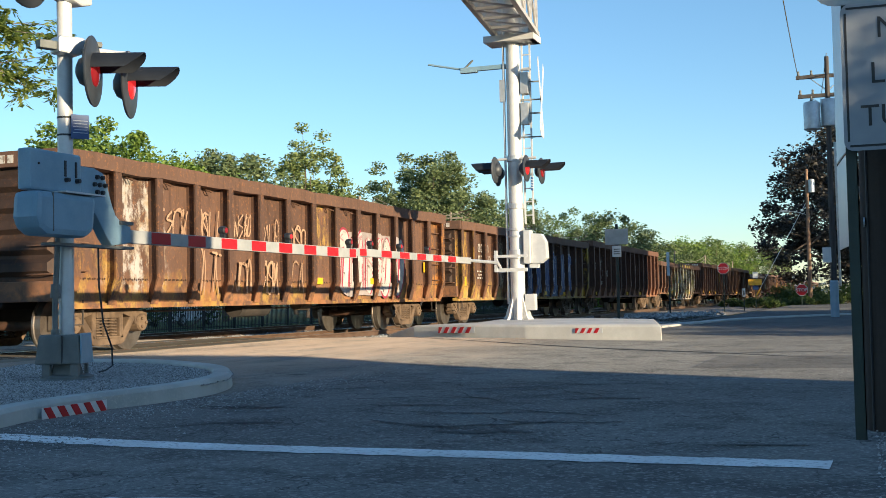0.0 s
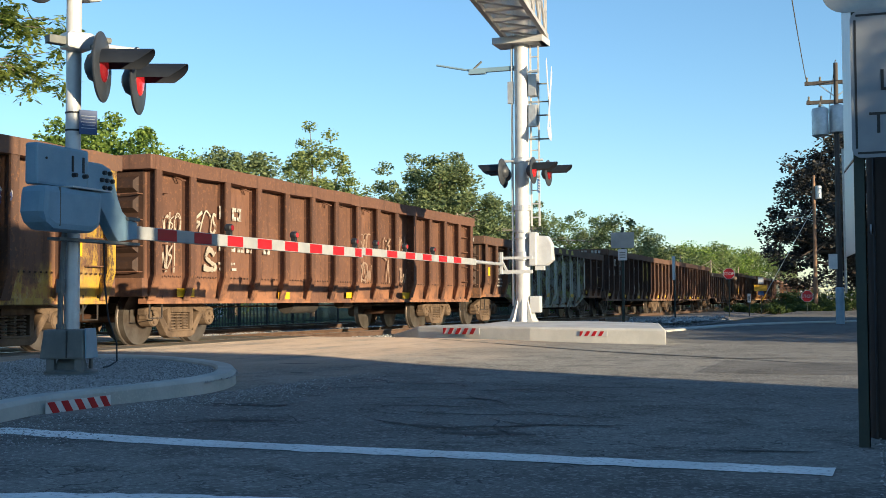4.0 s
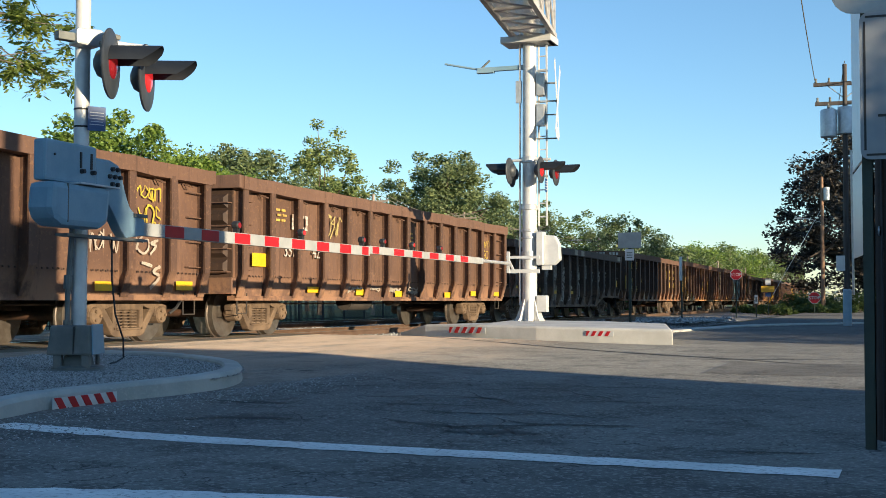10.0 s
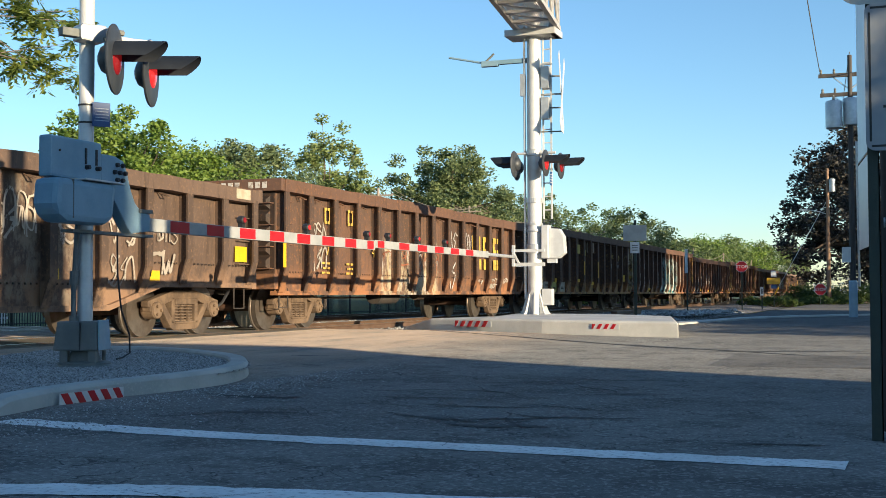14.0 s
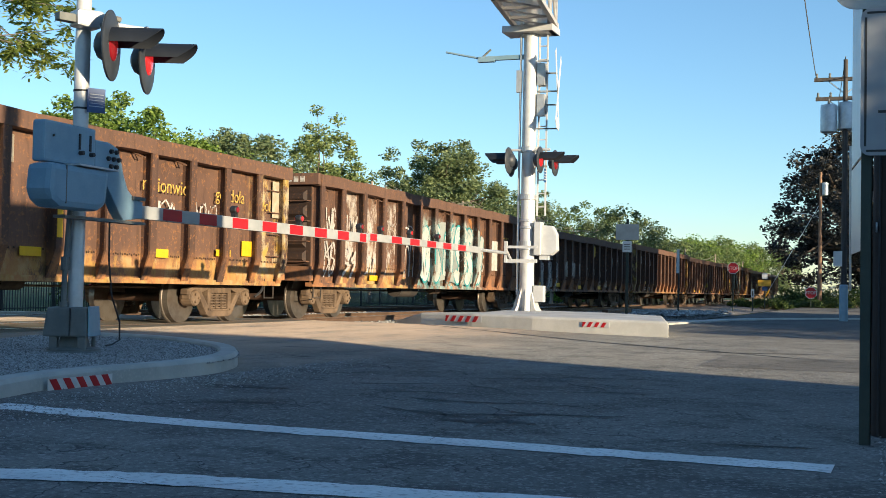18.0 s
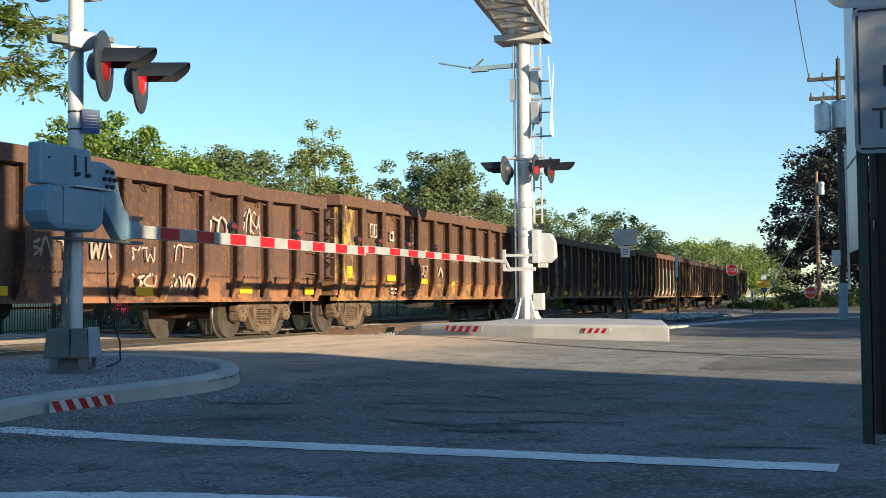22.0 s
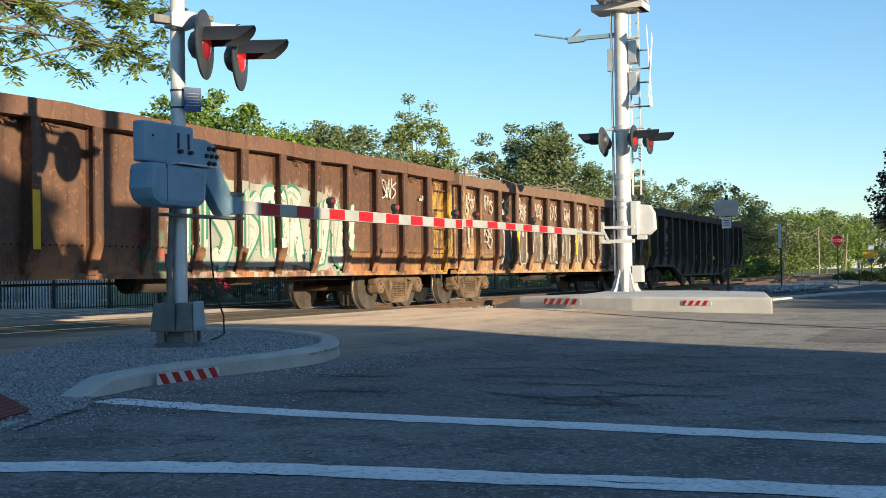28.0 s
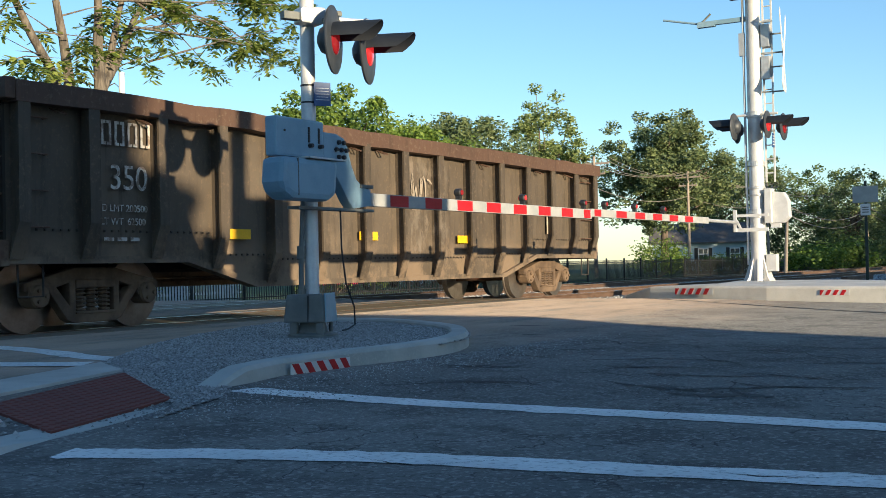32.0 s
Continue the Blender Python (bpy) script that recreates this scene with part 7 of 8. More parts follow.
def leaf_mesh(name, centres, spread, count, size, rng, material, flat=0.75):
    """Clumps of small bent leaves round the given centres."""
    c = np.repeat(np.asarray(centres), count, axis=0)
    n = len(c)
    sp = np.repeat(np.asarray(spread), count)
    off = rng.normal(size=(n, 3))
    off /= np.linalg.norm(off, axis=1, keepdims=True)
    off *= (rng.random(n) ** 0.5 * sp)[:, None]
    off[:, 2] *= flat
    p = c + off
    a = rng.normal(size=(n, 3))
    a /= np.linalg.norm(a, axis=1, keepdims=True)
    a[:, 2] *= 0.6
    b = np.cross(a, rng.normal(size=(n, 3)))
    b /= np.linalg.norm(b, axis=1, keepdims=True) + 1e-9
    s = size * (0.6 + 0.8 * rng.random(n))[:, None]
    v = np.stack([p - a * s * 0.6, p + b * s * 0.32, p + a * s * 0.6, p - b * s * 0.32], 1).reshape(-1, 3)
    f = np.arange(4 * n).reshape(-1, 4)
    me = bpy.data.meshes.new(name)
    me.from_pydata(v.tolist(), [], f.tolist())
    me.materials.append(material)
    return me


def tree(x, y, height, rx, ry, label, leaf, seed, trunk_r=0.25, crown_from=0.3, clumps=110, per=75, size=0.32, ground=-0.34, gaps=0.0, name="tree", stems=1, clump_r=0.95):
    """A tapered trunk with forking limbs, and a crown of leaf clumps carried at the limbs' ends."""
    rng = np.random.default_rng(seed)
    rnd = random.Random(seed)
    t = thing(name, label, "tree", pose(x, y, ground))
    g = Geo()
    zc = height * (1 + crown_from) / 2
    hz = height * (1 - crown_from) / 2
    ends = []
    for k in range(clumps):
        u = rng.normal(size=3)
        u /= np.linalg.norm(u)
        r = 0.35 + 0.65 * rng.random() ** 0.45
        lump = 1.0 + 0.22 * math.sin(3 * u[0] + seed) + 0.18 * math.sin(5 * u[1] + 2 * seed) + 0.15 * math.sin(4 * u[2] + seed)
        if rng.random() < gaps:
            r *= 0.55
        p = np.array((u[0] * rx * r * lump, u[1] * ry * r * lump, zc + u[2] * hz * r * (0.86 + 0.14 * lump)))
        p[2] = min(p[2], height * 0.985)
        ends.append(p)
    top = Vector((rnd.uniform(-0.3, 0.3), rnd.uniform(-0.3, 0.3), zc + hz * 0.3))
    pts = [Vector((0, 0, -0.1)), Vector((rnd.uniform(-0.15, 0.15), 0, height * crown_from)), Vector((rnd.uniform(-0.3, 0.3), rnd.uniform(-0.3, 0.3), zc)), top]
    for i, (p, q) in enumerate(zip(pts, pts[1:])):
        g.tube(p, q, trunk_r * (1 - 0.28 * i), trunk_r * (1 - 0.28 * (i + 1)), 10)
    part("trunk", g, BARK, t, "grey-brown bark", smooth=True)
    for k in range(0, clumps, max(1, clumps // 34)):
        e = Vector(ends[k])
        h = rnd.uniform(0.15, 0.8)
        s = pts[1].lerp(top, h)
        m = s.lerp(e, 0.5) + Vector((rnd.uniform(-0.3, 0.3), rnd.uniform(-0.3, 0.3), rnd.uniform(0.0, 0.4)))
        part("limb", Geo().tube(s, m, trunk_r * 0.30, trunk_r * 0.17, 6).tube(m, e, trunk_r * 0.17, trunk_r * 0.05, 6), BARK, t)
    part("crown", leaf_mesh("crown", ends, clump_r * (0.52 + 0.75 * rng.random(clumps)), int(per * 1.9), size * 0.62, rng, leaf), leaf, t, "crown of leaves")
    return t


tree(53.3, 38.0, 11.1, 3.7, 3.4, "rounded bright green tree behind the railway fence", LEAF_BRIGHT, 3, clumps=190, per=85, size=0.34, crown_from=0.15, clump_r=0.9)
tree(60.5, 38.3, 9.9, 3.4, 3.2, "bright green tree behind the railway fence", LEAF_BRIGHT, 5, clumps=200, per=80, size=0.34, crown_from=0.15, clump_r=0.9)
tree(68.0, 39.0, 11.2, 3.8, 3.6, "dense dark green tree behind the railway fence", LEAF_OAK, 6, clumps=220, per=85, size=0.34, crown_from=0.15, clump_r=0.9)
tree(77.0, 37.5, 13.7, 3.2, 3.0, "open-crowned pale green tree with feathery outline", LEAF_AIRY, 7, clumps=150, per=60, size=0.34, gaps=0.25, crown_from=0.12, clump_r=0.75)
tree(103.0, 38.0, 15.2, 6.4, 5.6, "broad dark green oak behind the railway", LEAF_OAK, 8, trunk_r=0.45, clumps=240, per=80, size=0.44, gaps=0.3, crown_from=0.2, clump_r=1.05)
tree(152.0, 50.0, 15.5, 9.0, 6.5, "dark green oak behind the railway", LEAF_OAK, 9, trunk_r=0.4, clumps=130, size=0.48, gaps=0.2, crown_from=0.2, clump_r=1.25)
row = [(140, 40.0, 13.2, 7.5, LEAF_OAK), (160, 38.0, 13.0, 7.5, LEAF_MID), (104, 52.0, 10.5, 7.0, LEAF_OAK), (88, 50.0, 10.0, 7.0, LEAF_MID), (135, 28, 10.6, 6.0, LEAF_OAK), (148, 27, 9.8, 6.0, LEAF_OAK), (160, 27, 8.4, 5.5, LEAF_MID), (173, 28, 7.2, 5.5, LEAF_MID), (190, 28, 8.8, 7.0, LEAF_MID),
       (207, 29, 11.0, 8.5, LEAF_BRIGHT), (230, 28, 12.2, 9.0, LEAF_MID), (255, 28, 11.6, 9.0, LEAF_BRIGHT), (285, 27, 12.8, 10.0, LEAF_MID), (320, 24, 13.5, 12.0, LEAF_OAK)]
for i, (x, y, h, r, leaf) in enumerate(row):
    tree(x, y, h, r, 4.5, "green tree in the row along the railway", leaf, 20 + i, clumps=90, per=70, size=0.30 + x * 0.0012, crown_from=0.08, clump_r=0.9 + x * 0.003, trunk_r=0.25)
tree(109.0, 1.2, 15.4, 8.6, 8.4, "huge dark copper-leaved beech beside the street", LEAF_PURPLE, 41, trunk_r=0.6, clumps=330, per=85, size=0.46, crown_from=0.06, gaps=0.1, clump_r=1.2)
tree(126.0, -4.0, 16.5, 9.0, 9.0, "tall dark tree behind the copper beech", LEAF_PURPLE, 42, trunk_r=0.5, clumps=220, per=80, size=0.5, crown_from=0.1, clump_r=1.3)


def shrub(x, y, h, r, label, leaf, seed, per=90, size=0.16, ground=-0.3, clumps=26):
    rng = np.random.default_rng(seed)
    t = thing("shrub", label, "shrub", pose(x, y, ground), "shrubs along the railway")
    cs = []
    for k in range(clumps):
        a, d = rng.random() * 6.28, rng.random() ** 0.5 * r
        cs.append((d * math.cos(a), d * math.sin(a), h * (0.2 + 0.62 * rng.random() * (1 - 0.5 * d / r))))
    for k in range(5):
        e = cs[k]
        part("stem", Geo().tube((0.1 * k - 0.2, 0, -0.05), e, 0.03, 0.012, 5), BARK, t)
    part("foliage", leaf_mesh("foliage", cs, 0.30 * h * (0.7 + 0.5 * rng.random(clumps)), per, size, rng, leaf), leaf, t)
    return t


rnd = random.Random(5)
for i in range(15):
    x = 88 + 5.2 * i
    shrub(x, 14.0 + 0.105 * (x - 88) + 6.0 + rnd.uniform(-0.6, 0.6), rnd.uniform(2.3, 3.3), 3.0, "overgrown green shrub beside the tracks", LEAF_HEDGE if i % 3 else LEAF_BRIGHT, 60 + i, per=110, size=0.26)
for i in range(14):
    shrub(86 + rnd.uniform(0, 5), 2.6 + 0.55 * i, rnd.uniform(0.7, 1.1), 0.9, "low green shrub at the street's end", LEAF_HEDGE, 80 + i, per=60, size=0.14, clumps=14)
for i in range(9):
    shrub(93 + rnd.uniform(0, 3), 0.2 + 0.8 * i, rnd.uniform(1.6, 2.4), 1.2, "flowering shrub below the copper beech", LEAF_HEDGE, 100 + i, per=70, size=0.18, clumps=16)
FLOWER = mottled("white_petals", (0.75, 0.74, 0.68), (0.8, 0.78, 0.7), 5.0, 0.7, bump=0.0)
rng = np.random.default_rng(9)
cs = np.stack([92 + 2 * rng.random(60), 0.0 + 5.5 * rng.random(60), 0.5 + 1.5 * rng.random(60)], 1)
tagged(new("white_blossoms", leaf_mesh("white_blossoms", cs, np.full(60, 0.12), 8, 0.12, rng, FLOWER)), "white blossoms scattered over the shrubs", "flowers", kind="stuff")
for i, (x, y, h, r, leaf) in enumerate(((20.0, 28.5, 2.4, 1.8, LEAF_BRIGHT), (25.0, 29.5, 2.6, 2.0, LEAF_HEDGE), (30.0, 30.0, 2.2, 2.2, LEAF_BRIGHT), (41.0, 29.5, 2.0, 2.0, LEAF_HEDGE), (49.0, 30.0, 2.4, 2.2, LEAF_HEDGE), (73.0, 27.5, 3.2, 1.6, LEAF_BRIGHT), (82.0, 28.0, 2.0, 2.5, LEAF_HEDGE), (91.0, 28.0, 2.2, 2.5, LEAF_MID))):
    shrub(x, y, h, r, "leafy green shrub behind the fence", leaf, 120 + i, size=0.15)

# the tree whose boughs hang in from the side, beyond the tracks
def hanging_tree():
    rng = np.random.default_rng(77)
    rnd = random.Random(77)
    t = thing("ailanthus_tree", "several slender trunks with sprays of pinnate green leaves", "tree", pose(18.6, 22.0, -0.34))
    centres = []
    stems = [(-0.7, -0.96, -1.09, -1.4, 0.15), (1.2, 1.0, -0.3, -1.3, 0.13), (1.75, 1.49, 1.09, 0.7, 0.15), (2.6, 2.57, 2.49, 2.2, 0.18), (2.75, 2.76, 3.76, 5.2, 0.13), (2.85, 2.86, 3.29, 3.7, 0.13), (-3.4, -3.2, -3.3, -3.0, 0.15)]
    for i, (xa, xb, xc, xd, r) in enumerate(stems):
        pts = [Vector((xa, 0.1 * i, -0.1)), Vector((xa * 0.6 + xb * 0.4, 0.1 * i + rnd.uniform(-0.1, 0.1), 2.8)), Vector((xb, 0.1 * i, 5.65)), Vector((xb * 0.45 + xc * 0.55 + rnd.uniform(-0.08, 0.08), 0.1 * i, 6.6)), Vector((xc, 0.08 * i, 7.5)), Vector((xd, 0.0, 9.8)), Vector((xd * 1.05, 0.0, 11.6))]
        g = Geo()
        for k in range(6):
            g.tube(pts[k], pts[k + 1], 1.2 * r * (1 - 0.13 * k), 1.2 * r * (1 - 0.13 * (k + 1)), 10)
        part("trunk", g, BARK_DARK, t, smooth=True)
        for k in range(6):
            u = k / 6
            s = pts[2].lerp(pts[4], u * 1.6) if u < 0.6 else pts[4].lerp(pts[6], (u - 0.6) * 2)
            way = 1 if rnd.random() < 0.6 else -1
            e = s + Vector((way * rnd.uniform(0.6, 1.7), rnd.uniform(-0.8, 0.8), rnd.uniform(-0.2, 0.9)))
            m = s.lerp(e, 0.5) + Vector((0, 0, rnd.uniform(0.0, 0.25)))
            part("bough", Geo().tube(s, m, r * 0.17, r * 0.09, 6).tube(m, e, r * 0.09, r * 0.03, 6), BARK_DARK, t)
            for w in range(4):
                if w in (0, 3):
                    centres.append(m.lerp(e, 0.3 + 0.24 * w) + Vector((rnd.gauss(0, 0.2), rnd.gauss(0, 0.2), rnd.gauss(-0.05, 0.2))))
    # long boughs reaching out towards the street
    for x, z, n in ((9.8, 7.35, 9), (8.5, 7.5, 14), (7.6, 8.1, 12), (6.4, 6.75, 8), (5.9, 8.2, 8), (4.7, 8.0, 9), (8.0, 8.9, 10), (9.0, 8.7, 12), (9.9, 9.2, 12), (10.0, 8.3, 9), (8.4, 7.1, 8), (7.0, 9.5, 12), (5.2, 9.4, 10)):
        s = Vector((rnd.uniform(2.6, 4.2), 0.0, rnd.uniform(6.4, 8.2)))
        e = Vector((x, rnd.uniform(-0.5, 0.5), z))
        m = s.lerp(e, 0.55) + Vector((0, 0, rnd.uniform(-0.1, 0.45)))
        part("bough", Geo().tube(s, m, 0.034, 0.020, 6).tube(m, e, 0.020, 0.008, 6), BARK_DARK, t)
        for w in range(int(0.8 * n)):
            u = 0.45 + 0.48 * w / n
            centres.append((m.lerp(e, u) if w % 3 else e) + Vector((rnd.gauss(0, 0.22), rnd.gauss(0, 0.25), rnd.gauss(-0.08, 0.20))))
    # rosettes of compound leaves: short midribs with paired leaflets
    verts, faces = [], []
    for c in centres:
        for k in range(rnd.randint(3, 7)):
            a = rnd.uniform(0, 6.28)
            way = Vector((math.cos(a), math.sin(a), rnd.uniform(-1.1, 0.35))).normalized()
            side = way.cross(Vector((0, 0, 1))).normalized()
            ln = rnd.uniform(0.24, 0.46)
            for i in range(5):
                base = Vector(c) + way * ln * (0.2 + 0.8 * i / 4) + Vector((0, 0, -0.10 * (i / 4) ** 2))
                for sg in (-1, 1):
                    tip = base + side * sg * rnd.uniform(0.14, 0.24) + way * 0.10 + Vector((0, 0, rnd.uniform(-0.09, 0.03)))
                    w = way * 0.046 + Vector((0, 0, rnd.uniform(-0.02, 0.03)))
                    n = len(verts)
                    mid = base.lerp(tip, 0.5)
                    verts += [tuple(base), tuple(mid + w), tuple(tip), tuple(mid - w)]
                    faces.append((n, n + 1, n + 2, n + 3))
    me = bpy.data.meshes.new("foliage")
    me.from_pydata(verts, [], faces)
    me.materials.append(LEAF_NEAR)
    part("foliage", me, LEAF_NEAR, t, "sprays of narrow green leaflets")


hanging_tree()

# ---------------------------------------------------------------- fence, poles, wires, house
IRON = mottled("black_iron", (0.012, 0.012, 0.013), (0.022, 0.022, 0.023), 4.0, 0.5, bump=0.0)
fence = thing("picket_fence", "black iron picket fence beyond the tracks", "fence", pose(22.0, 24.6, -0.32), kind="structure")
picket = Geo().box(-0.011, 0.011, -0.011, 0.011, 0.06, 1.16).mesh("picket")
post_me = Geo().box(-0.035, 0.035, -0.035, 0.035, -0.1, 1.26).mesh("fence_post")
for i in range(300):
    part("picket", picket, IRON, fence, at=pose(0.12 * i, 0, 0))
rest = Geo()
for i in range(300, 1150):
    rest.box(0.12 * i - 0.011, 0.12 * i + 0.011, -0.011, 0.011, 0.06, 1.16)
me = bpy.data.meshes.new("distant_pickets")
me.from_pydata(rest.v, [], rest.f)
tagged(part("distant_pickets", me, IRON, fence), kind="stuff")
for i in range(58):
    part("fence_post", post_me, IRON, fence, at=pose(2.4 * i, 0, 0))
for z in (0.15, 1.02):
    part("fence_rail", Geo().box(0, 138, -0.018, 0.018, z, z + 0.035), IRON, fence)
wf = thing("white_fence", "low white picket fence behind shrubs", "fence", pose(23.5, 27.0, -0.32), kind="structure")
wpk = Geo().box(-0.04, 0.04, -0.012, 0.012, 0.05, 1.1).mesh("picket")
for i in range(60):
    part("picket", wpk, SIGNWHITE, wf, at=pose(0.14 * i, 0, 0))
for z in (0.25, 0.85):
    part("fence_rail", Geo().box(0, 8.4, 0.015, 0.05, z, z + 0.08), SIGNWHITE, wf)


def utility_pole(x, y, h, label, arms=(), ground=-0.3, r=0.14, lean=0.0, dirs=90, mat=WOOD_POLE):
    p = thing("utility_pole", label, "utility pole", pose(x, y, ground, lean, 0, 0))
    part("shaft", Geo().tube((0, 0, -0.2), (0, 0, h), r, r * 0.62, 14), mat, p, smooth=True)
    for z, w in arms:
        c = part("crossarm", Geo().box(-0.05, 0.05, -w / 2, w / 2, z - 0.06, z + 0.06), mat, p)
        for sg in (-1, 1):
            part("brace", Geo().tube((0.05, sg * w * 0.3, z), (0.05, 0, z - 0.5), 0.015, n=6), GALV, c)
            for q in (0.46, 0.25):
                part("insulator", Geo().lathe([(0.03, 0.0), (0.05, 0.03), (0.03, 0.09), (0.045, 0.12), (0.02, 0.16)], (0, sg * w * q, z + 0.06), 'z', 10), DARKGREY, c)
    return p


def transformer(parent, x, y, z):
    can_ = part("transformer", Geo().lathe([(0.24, 0.0), (0.27, 0.03), (0.27, 0.86), (0.25, 0.92), (0.1, 0.96)], (x, y, z), 'z', 20), GALV, parent, "grey transformer can", smooth=True)
    for k in (-0.1, 0.1):
        part("bushing", Geo().lathe([(0.03, 0.0), (0.045, 0.06), (0.025, 0.2)], (x + k, y, z + 0.92), 'z', 8), DARKGREY, can_)


# grey wood with its colour lowered to hold shade on pole and crossarms
pa = utility_pole(42.0, 1.15, 8.9, "tall grey wooden utility pole with crossarms and transformers", ((8.25, 2.0), (7.6, 1.9)), r=0.115, mat=mottled("grey_shaded_pole", (0.055, 0.048, 0.044), (0.095, 0.085, 0.078), 2.0, 0.9, bump=0.5, fine=25.0, stretch=(6, 6, 0.4)))
transformer(pa, -0.1, 0.52, 6.45)
transformer(pa, 0.1, -0.02, 6.55)
part("metal_sleeve", Geo().lathe([(0.14, 0.0), (0.14, 1.35), (0.12, 1.4)], (0, 0, 0.0), 'z', 20), mottled("pale_blue_sleeve", (0.30, 0.42, 0.50), (0.36, 0.48, 0.56), 3.0, 0.5), pa, "pale blue protective sleeve")
part("riser", Geo().tube((-0.05, -0.2, 1.2), (-0.05, -0.17, 6.0), 0.04, n=8), GALV, pa)
part("small_plate", Geo().box(-0.2, -0.19, 0.05, 0.33, 2.0, 2.5), SIGNWHITE, pa)
pb = utility_pole(90.0, 4.1, 9.9, "wooden utility pole with a street lamp before dark foliage", (), r=0.16, mat=mottled("sunlit_pole", (0.26, 0.15, 0.09), (0.34, 0.21, 0.13), 2.0, 0.9))
part("transformer", Geo().lathe([(0.2, 0.0), (0.22, 0.02), (0.22, 0.9), (0.1, 0.95)], (-0.1, -0.32, 8.2), 'z', 16), GALV, pb)
la = part("lamp_arm", Geo().path([(0, 0, 6.6), (0, 0.9, 6.9), (0, 1.5, 6.95)], 0.03), GALV, pb)
part("lamp_head", Geo().hexa([(-0.1, 1.4, 6.9), (0.1, 1.4, 6.9), (0.06, 1.95, 6.93), (-0.06, 1.95, 6.93)], [(-0.1, 1.4, 7.02), (0.1, 1.4, 7.02), (0.06, 1.95, 7.0), (-0.06, 1.95, 7.0)]), GALV, la)
part("guy_wire", Geo().tube((0, 0.1, 7.5), (0.5, 4.2, 0.2), 0.02, n=5), GALV, pb)
part("guy_guard", Geo().tube((0.42, 3.5, 1.4), (0.5, 4.2, 0.2), 0.05, n=8), SIGNYELLOW, pb)
BACK_POLES = [(76.0, 33.0, 8.3), (98.0, 34.0, 8.6), (122.0, 34.0, 8.8), (150.0, 34.0, 9.0)]
backs = [utility_pole(x, y, h, "wooden utility pole beyond the tracks", ((h - 0.5, 2.2), (h - 1.2, 1.6)), mat=mottled("grey_pole", (0.28, 0.23, 0.18), (0.36, 0.30, 0.24), 2.0, 0.9), r=0.15) for x, y, h in BACK_POLES]
TRACK_POLES = [(66.0, 17.5, 4.1, 3), (104, 20.5, 5.2, -4), (135, 21.0, 6.0, 5), (165, 21.0, 6.4, 0), (200, 21.5, 6.4, 4)]
for x, y, h, ln in TRACK_POLES:
    utility_pole(x, y, h, "leaning grey line pole beside the railway", (), mat=backs[0].children[0].data.materials[0], r=0.11, lean=ln)


def wire(a, b, sag, r=0.012, label="thin black overhead wire between poles"):
    a, b = Vector(a), Vector(b)
    pts = []
    for k in range(13):
        u = k / 12
        p = a.lerp(b, u)
        p.z -= sag * 4 * u * (1 - u)
        pts.append(p)
    return solid("overhead_wire", Geo().path(pts, r, 5), BLACK_WIRE, label, "wire", group="overhead wires")


BLACK_WIRE = mottled("wire_cover", (0.16, 0.14, 0.11), (0.2, 0.18, 0.14), 3.0, 0.6, bump=0.0)
for (xa, ya, ha), (xb, yb, hb) in zip(BACK_POLES, BACK_POLES[1:]):
    for off in (-1.0, -0.5, 0.5, 1.0):
        wire((xa, ya + off, ha - 0.35), (xb, yb + off, hb - 0.35), 0.8, 0.022)
    wire((xa, ya, ha - 2.4), (xb, yb, hb - 2.4), 0.7, 0.03)
for (xa, ya, ha, _), (xb, yb, hb, _) in zip(TRACK_POLES, TRACK_POLES[1:]):
    wire((xa, ya, ha - 0.35), (xb, yb, hb - 0.35), 1.0, 0.03)
    wire((xa, ya, ha - 0.8), (xb, yb, hb - 0.8), 1.1, 0.03)
wire((42.0, 2.1, 8.1), (7.0, 1.2, 9.0), 0.5, 0.014)
wire((42.0, 0.5, 8.1), (7.45, 0.55, 9.0), 0.5, 0.014)
wire((42.0, 1.15, 8.7), (90.0, 4.1, 9.5), 0.9, 0.014)

# pale house behind the fence
hs = thing("house", "pale blue clapboard house with white windows and dark shutters", "house", pose(121.0, 40.5, -0.34, 0, 0, -72))
part("wall", Geo().extrude([(-5.2, 0), (5.2, 0), (5.2, 2.9), (-5.2, 2.9)], 'y', 0, 7.0), SIDING, hs)
for k in range(20):
    part("clapboard", Geo().hexa([(-5.2, -0.03, 0.3 + 0.13 * k), (5.2, -0.03, 0.3 + 0.13 * k), (5.2, -0.001, 0.3 + 0.13 * k), (-5.2, -0.001, 0.3 + 0.13 * k)],
                                 [(-5.2, -0.012, 0.425 + 0.13 * k), (5.2, -0.012, 0.425 + 0.13 * k), (5.2, -0.001, 0.425 + 0.13 * k), (-5.2, -0.001, 0.425 + 0.13 * k)]), SIDING, hs)
part("roof", Geo().extrude([(-0.5, 2.85), (3.5, 4.9), (7.5, 2.85), (7.5, 2.98), (3.5, 5.05), (-0.5, 2.98)], 'x', -5.6, 5.6), ROOF, hs)
GLASS = mottled("window_glass", (0.05, 0.06, 0.07), (0.08, 0.09, 0.10), 1.0, 0.08, bump=0.0)
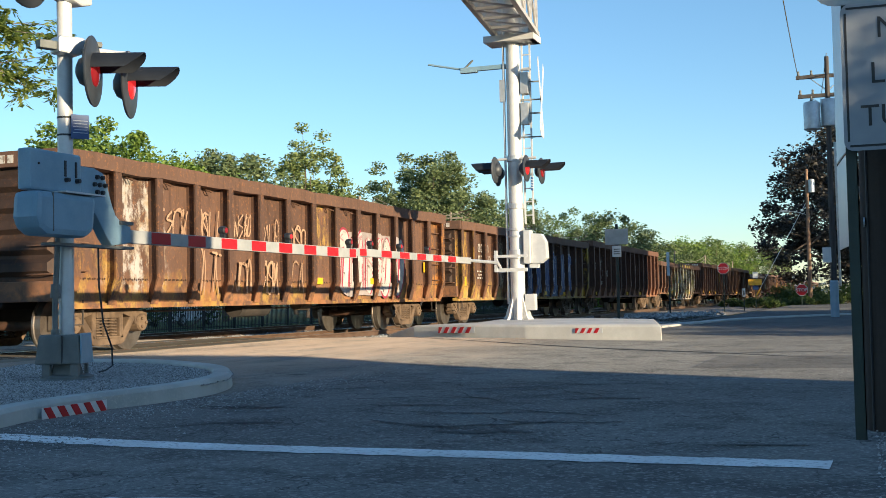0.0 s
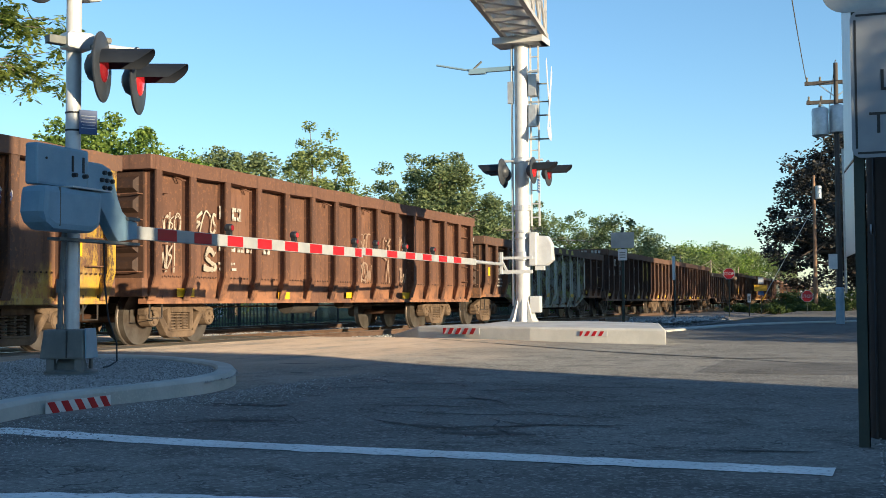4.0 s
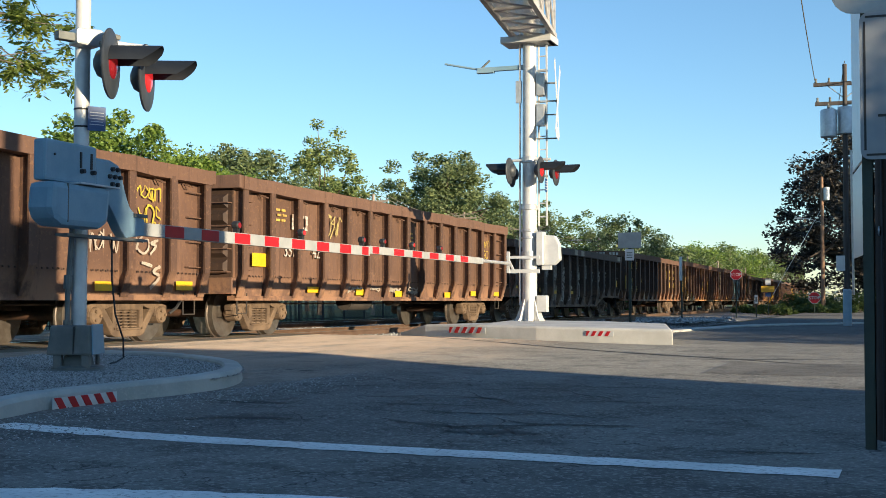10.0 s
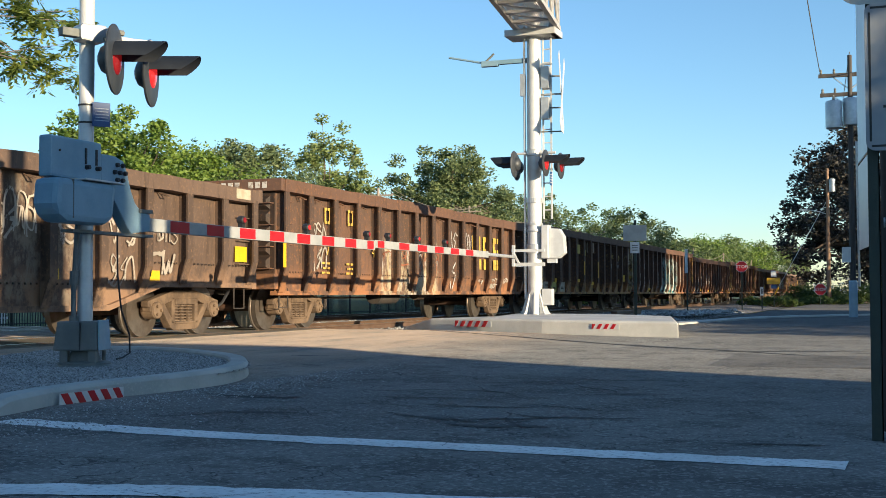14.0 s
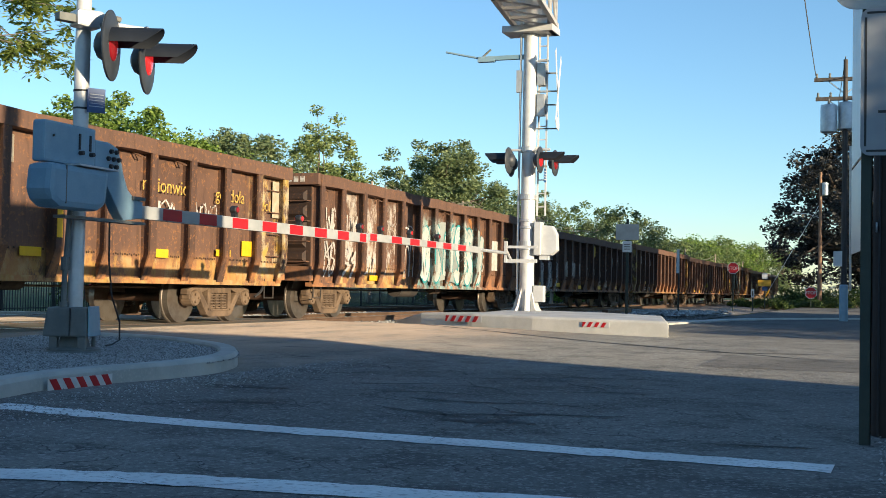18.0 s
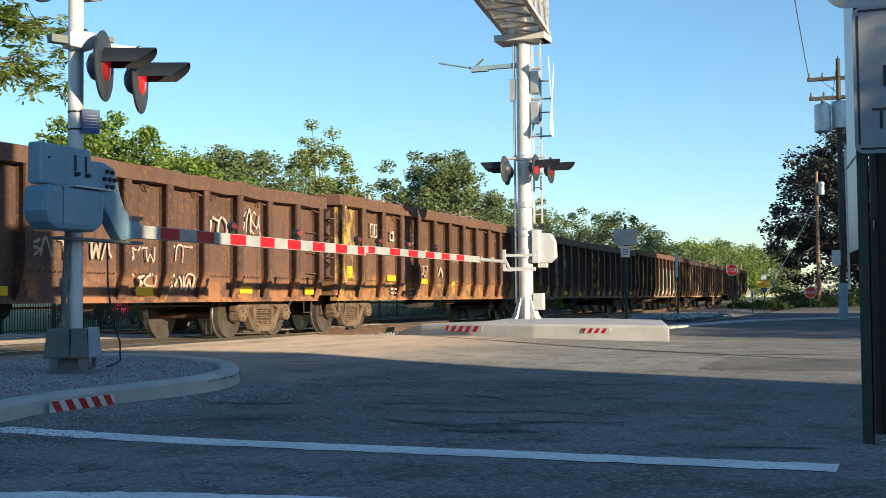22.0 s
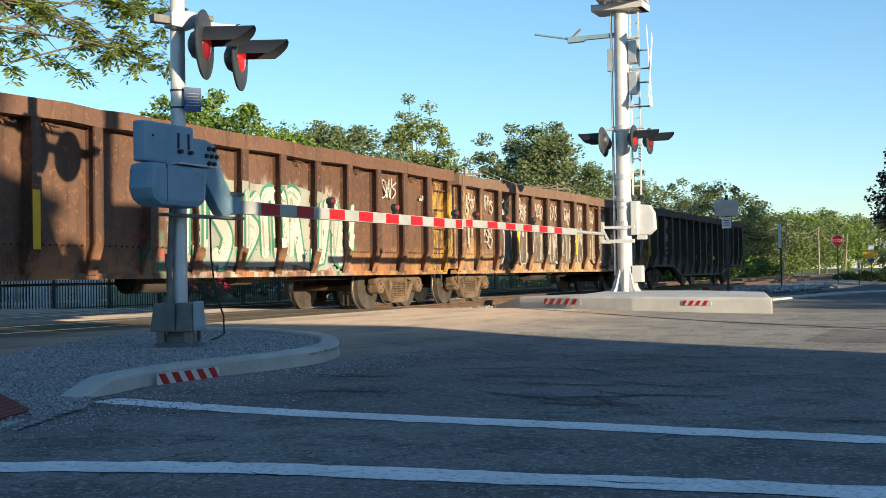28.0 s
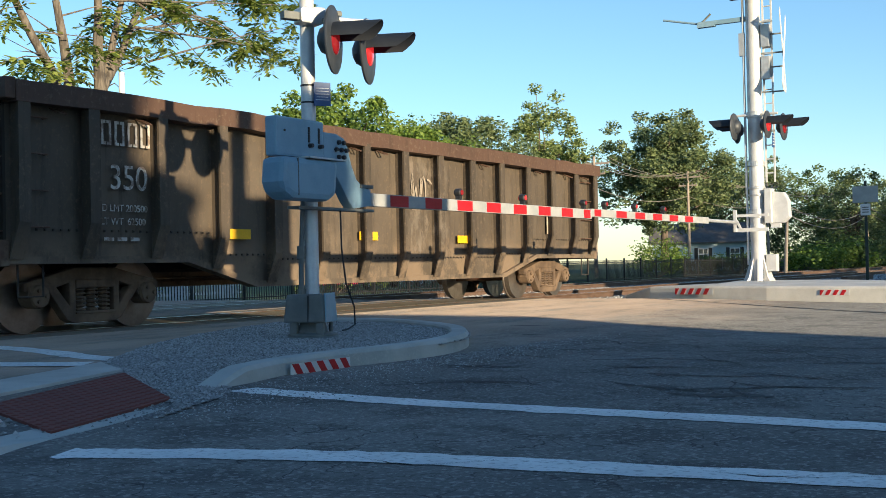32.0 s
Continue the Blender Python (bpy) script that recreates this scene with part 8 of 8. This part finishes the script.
for x in (-3.4, 0.0, 3.2):
    wnd = part("window", Geo().box(x - 0.5, x + 0.5, -0.06, 0.02, 1.15, 2.35), SIGNWHITE, hs, "white framed window")
    for i in (-1, 1):
        for j in (0, 1):
            part("pane", Geo().box(x + i * 0.23 - 0.19, x + i * 0.23 + 0.19, -0.066, -0.05, 1.25 + 0.55 * j, 1.70 + 0.55 * j), GLASS, wnd)
        part("shutter", Geo().box(x + i * 0.72 - 0.18, x + i * 0.72 + 0.18, -0.07, -0.035, 1.1, 2.4), IRON, hs)


def parked_car(x, y, rz, colour, label):
    c = thing("parked_car", label, "car", pose(x, y, -0.33, 0, 0, rz), "parked cars")
    paint_ = mottled("car_paint", colour, tuple(a * 1.1 for a in colour), 2.0, 0.3, bump=0.0)
    part("body", Geo().extrude([(-2.2, 0.28), (2.2, 0.28), (2.25, 0.6), (2.1, 0.85), (1.2, 0.95), (0.6, 1.42), (-1.2, 1.45), (-1.9, 0.98), (-2.2, 0.9)], 'y', -0.85, 0.85), paint_, c, bevel=0.05)
    part("side_glass", Geo().extrude([(1.05, 0.98), (0.55, 1.36), (-1.15, 1.38), (-1.6, 0.99)], 'y', -0.856, 0.856), GLASS, c)
    for wx in (-1.35, 1.35):
        for wy in (-0.8, 0.8):
            w_ = part("wheel", Geo().lathe([(0.2, -0.09), (0.31, -0.09), (0.32, 0.0), (0.31, 0.09), (0.2, 0.09)], (wx, wy, 0.32), 'y', 18), BLACK, c)
            part("rim", Geo().lathe([(0.19, -0.1), (0.19, 0.1)], (wx, wy, 0.32), 'y', 12), GALV, w_)


parked_car(46.0, 33.0, 10, (0.35, 0.02, 0.06), "dark red car parked behind the fence")
parked_car(54.0, 33.5, 0, (0.6, 0.6, 0.6), "white car parked behind the fence")
parked_car(33.0, 33.0, 5, (0.08, 0.12, 0.3), "dark blue car parked behind the fence")
wpst = thing("white_post", "plain white metal post beyond the tracks", "post", pose(21.2, 21.6, -0.3))
part("shaft", Geo().tube((0, 0, -0.1), (0, 0, 5.9), 0.07, n=12), SIGNWHITE, wpst)
rw = thing("relay_box", "rusty flat steel beam lying beside the track", "beam", pose(44.0, 9.6, -0.12, 0, 0, 2))
part("beam", Geo().box(0, 5.5, -0.12, 0.12, -0.1, 0.16), RAIL, rw, bevel=0.02)

# ---------------------------------------------------------------- unseen blocks, trees and hedge added out of view to shade the street
def block(name, x0, x1, y0, y1, h, label):
    b = thing(name, label, "building", pose((x0 + x1) / 2, (y0 + y1) / 2, -0.34))
    w_, d_ = (x1 - x0) / 2, (y1 - y0) / 2
    part("wall", Geo().box(-w_, w_, -d_, d_, -0.2, h), BRICKWALL, b)
    part("parapet", Geo().box(-w_ - 0.08, w_ + 0.08, -d_ - 0.08, d_ + 0.08, h, h + 0.25), CONCRETE, b)
    n = max(1, int((x1 - x0) / 3.2))
    for k in range(n):
        x = -w_ + (k + 0.5) * (x1 - x0) / n
        win = part("window", Geo().box(x - 0.8, x + 0.8, d_ - 0.05, d_ + 0.04, 1.0, 2.5), CONCRETE, b)
        part("pane", Geo().box(x - 0.7, x + 0.7, d_ + 0.04, d_ + 0.05, 1.1, 2.4), GLASS, win)
    return b


# invented brick blocks, never in view, sized only by the shade they cast
block("corner_building", -17.0, -6.55, -24.0, -10.0, 8.5, "unseen tall brick block added to shade street and wagons")
block("shop_annex", -5.9, 4.3, -14.0, -10.0, 3.3, "unseen low brick block added to shade the near road")
block("shop_upper_storey", -5.85, -0.43, -13.9, -10.1, 5.6, "unseen brick block added to shade the near signal mast")
block("far_corner_building", 25.2, 45.0, -24.0, -10.0, 9.0, "unseen brick block added to shade the wagons further off")
# added trees out of view, spaced to leave a sunlit gap on the wagons
for i in range(5):
    tree(63.5 + 9.5 * i, -9.0, 11.0, 5.5, 4.5, "unseen green tree added to shade the far wagons", LEAF_MID, 150 + i, clumps=80, per=60, size=0.4, crown_from=0.1, clump_r=1.3)
# hedge made up out of view, its height set by the street's shade
hg = thing("corner_hedge", "unseen low hedge added to shade the side street", "hedge", pose(32.0, -4.2, -0.2))
rng = np.random.default_rng(31)
cs = np.stack([rng.uniform(-10.6, 13, 420), rng.uniform(-0.4, 0.4, 420), rng.uniform(0.15, 1.25, 420)], 1)
part("foliage", leaf_mesh("foliage", cs, np.full(420, 0.35), 40, 0.14, rng, LEAF_HEDGE), LEAF_HEDGE, hg)

# added tree, out of view, there only to keep sun off the sign
tree(2.9, -8.2, 4.1, 0.9, 0.9, "unseen small tree added to shade the turn sign", LEAF_MID, 171, trunk_r=0.07, clumps=30, per=60, size=0.16, crown_from=0.35, clump_r=0.4, ground=-0.1)


# ---------------------------------------------------------------- motion
def motions():
    """The train rolls past at a steady pace; every axle turns with it."""
    for car, spec in zip(TRAIN, CARS):
        walk(car, [(2.0 * k, pose(spec["start"] * SIDE_Y - SPEED * 2.0 * k, CAR_Y, 0)) for k in range(17)])
    steps = 480
    turn = SPEED * 32.0 / 0.443 / steps
    axle = [(32.0 * k / steps, -math.degrees(turn * k)) for k in range(steps + 1)]
    for ws, x in WHEELSETS:
        walk(ws, [(t, pose(x, 0, 0.443, 0, a, 0)) for t, a in axle])


motions()
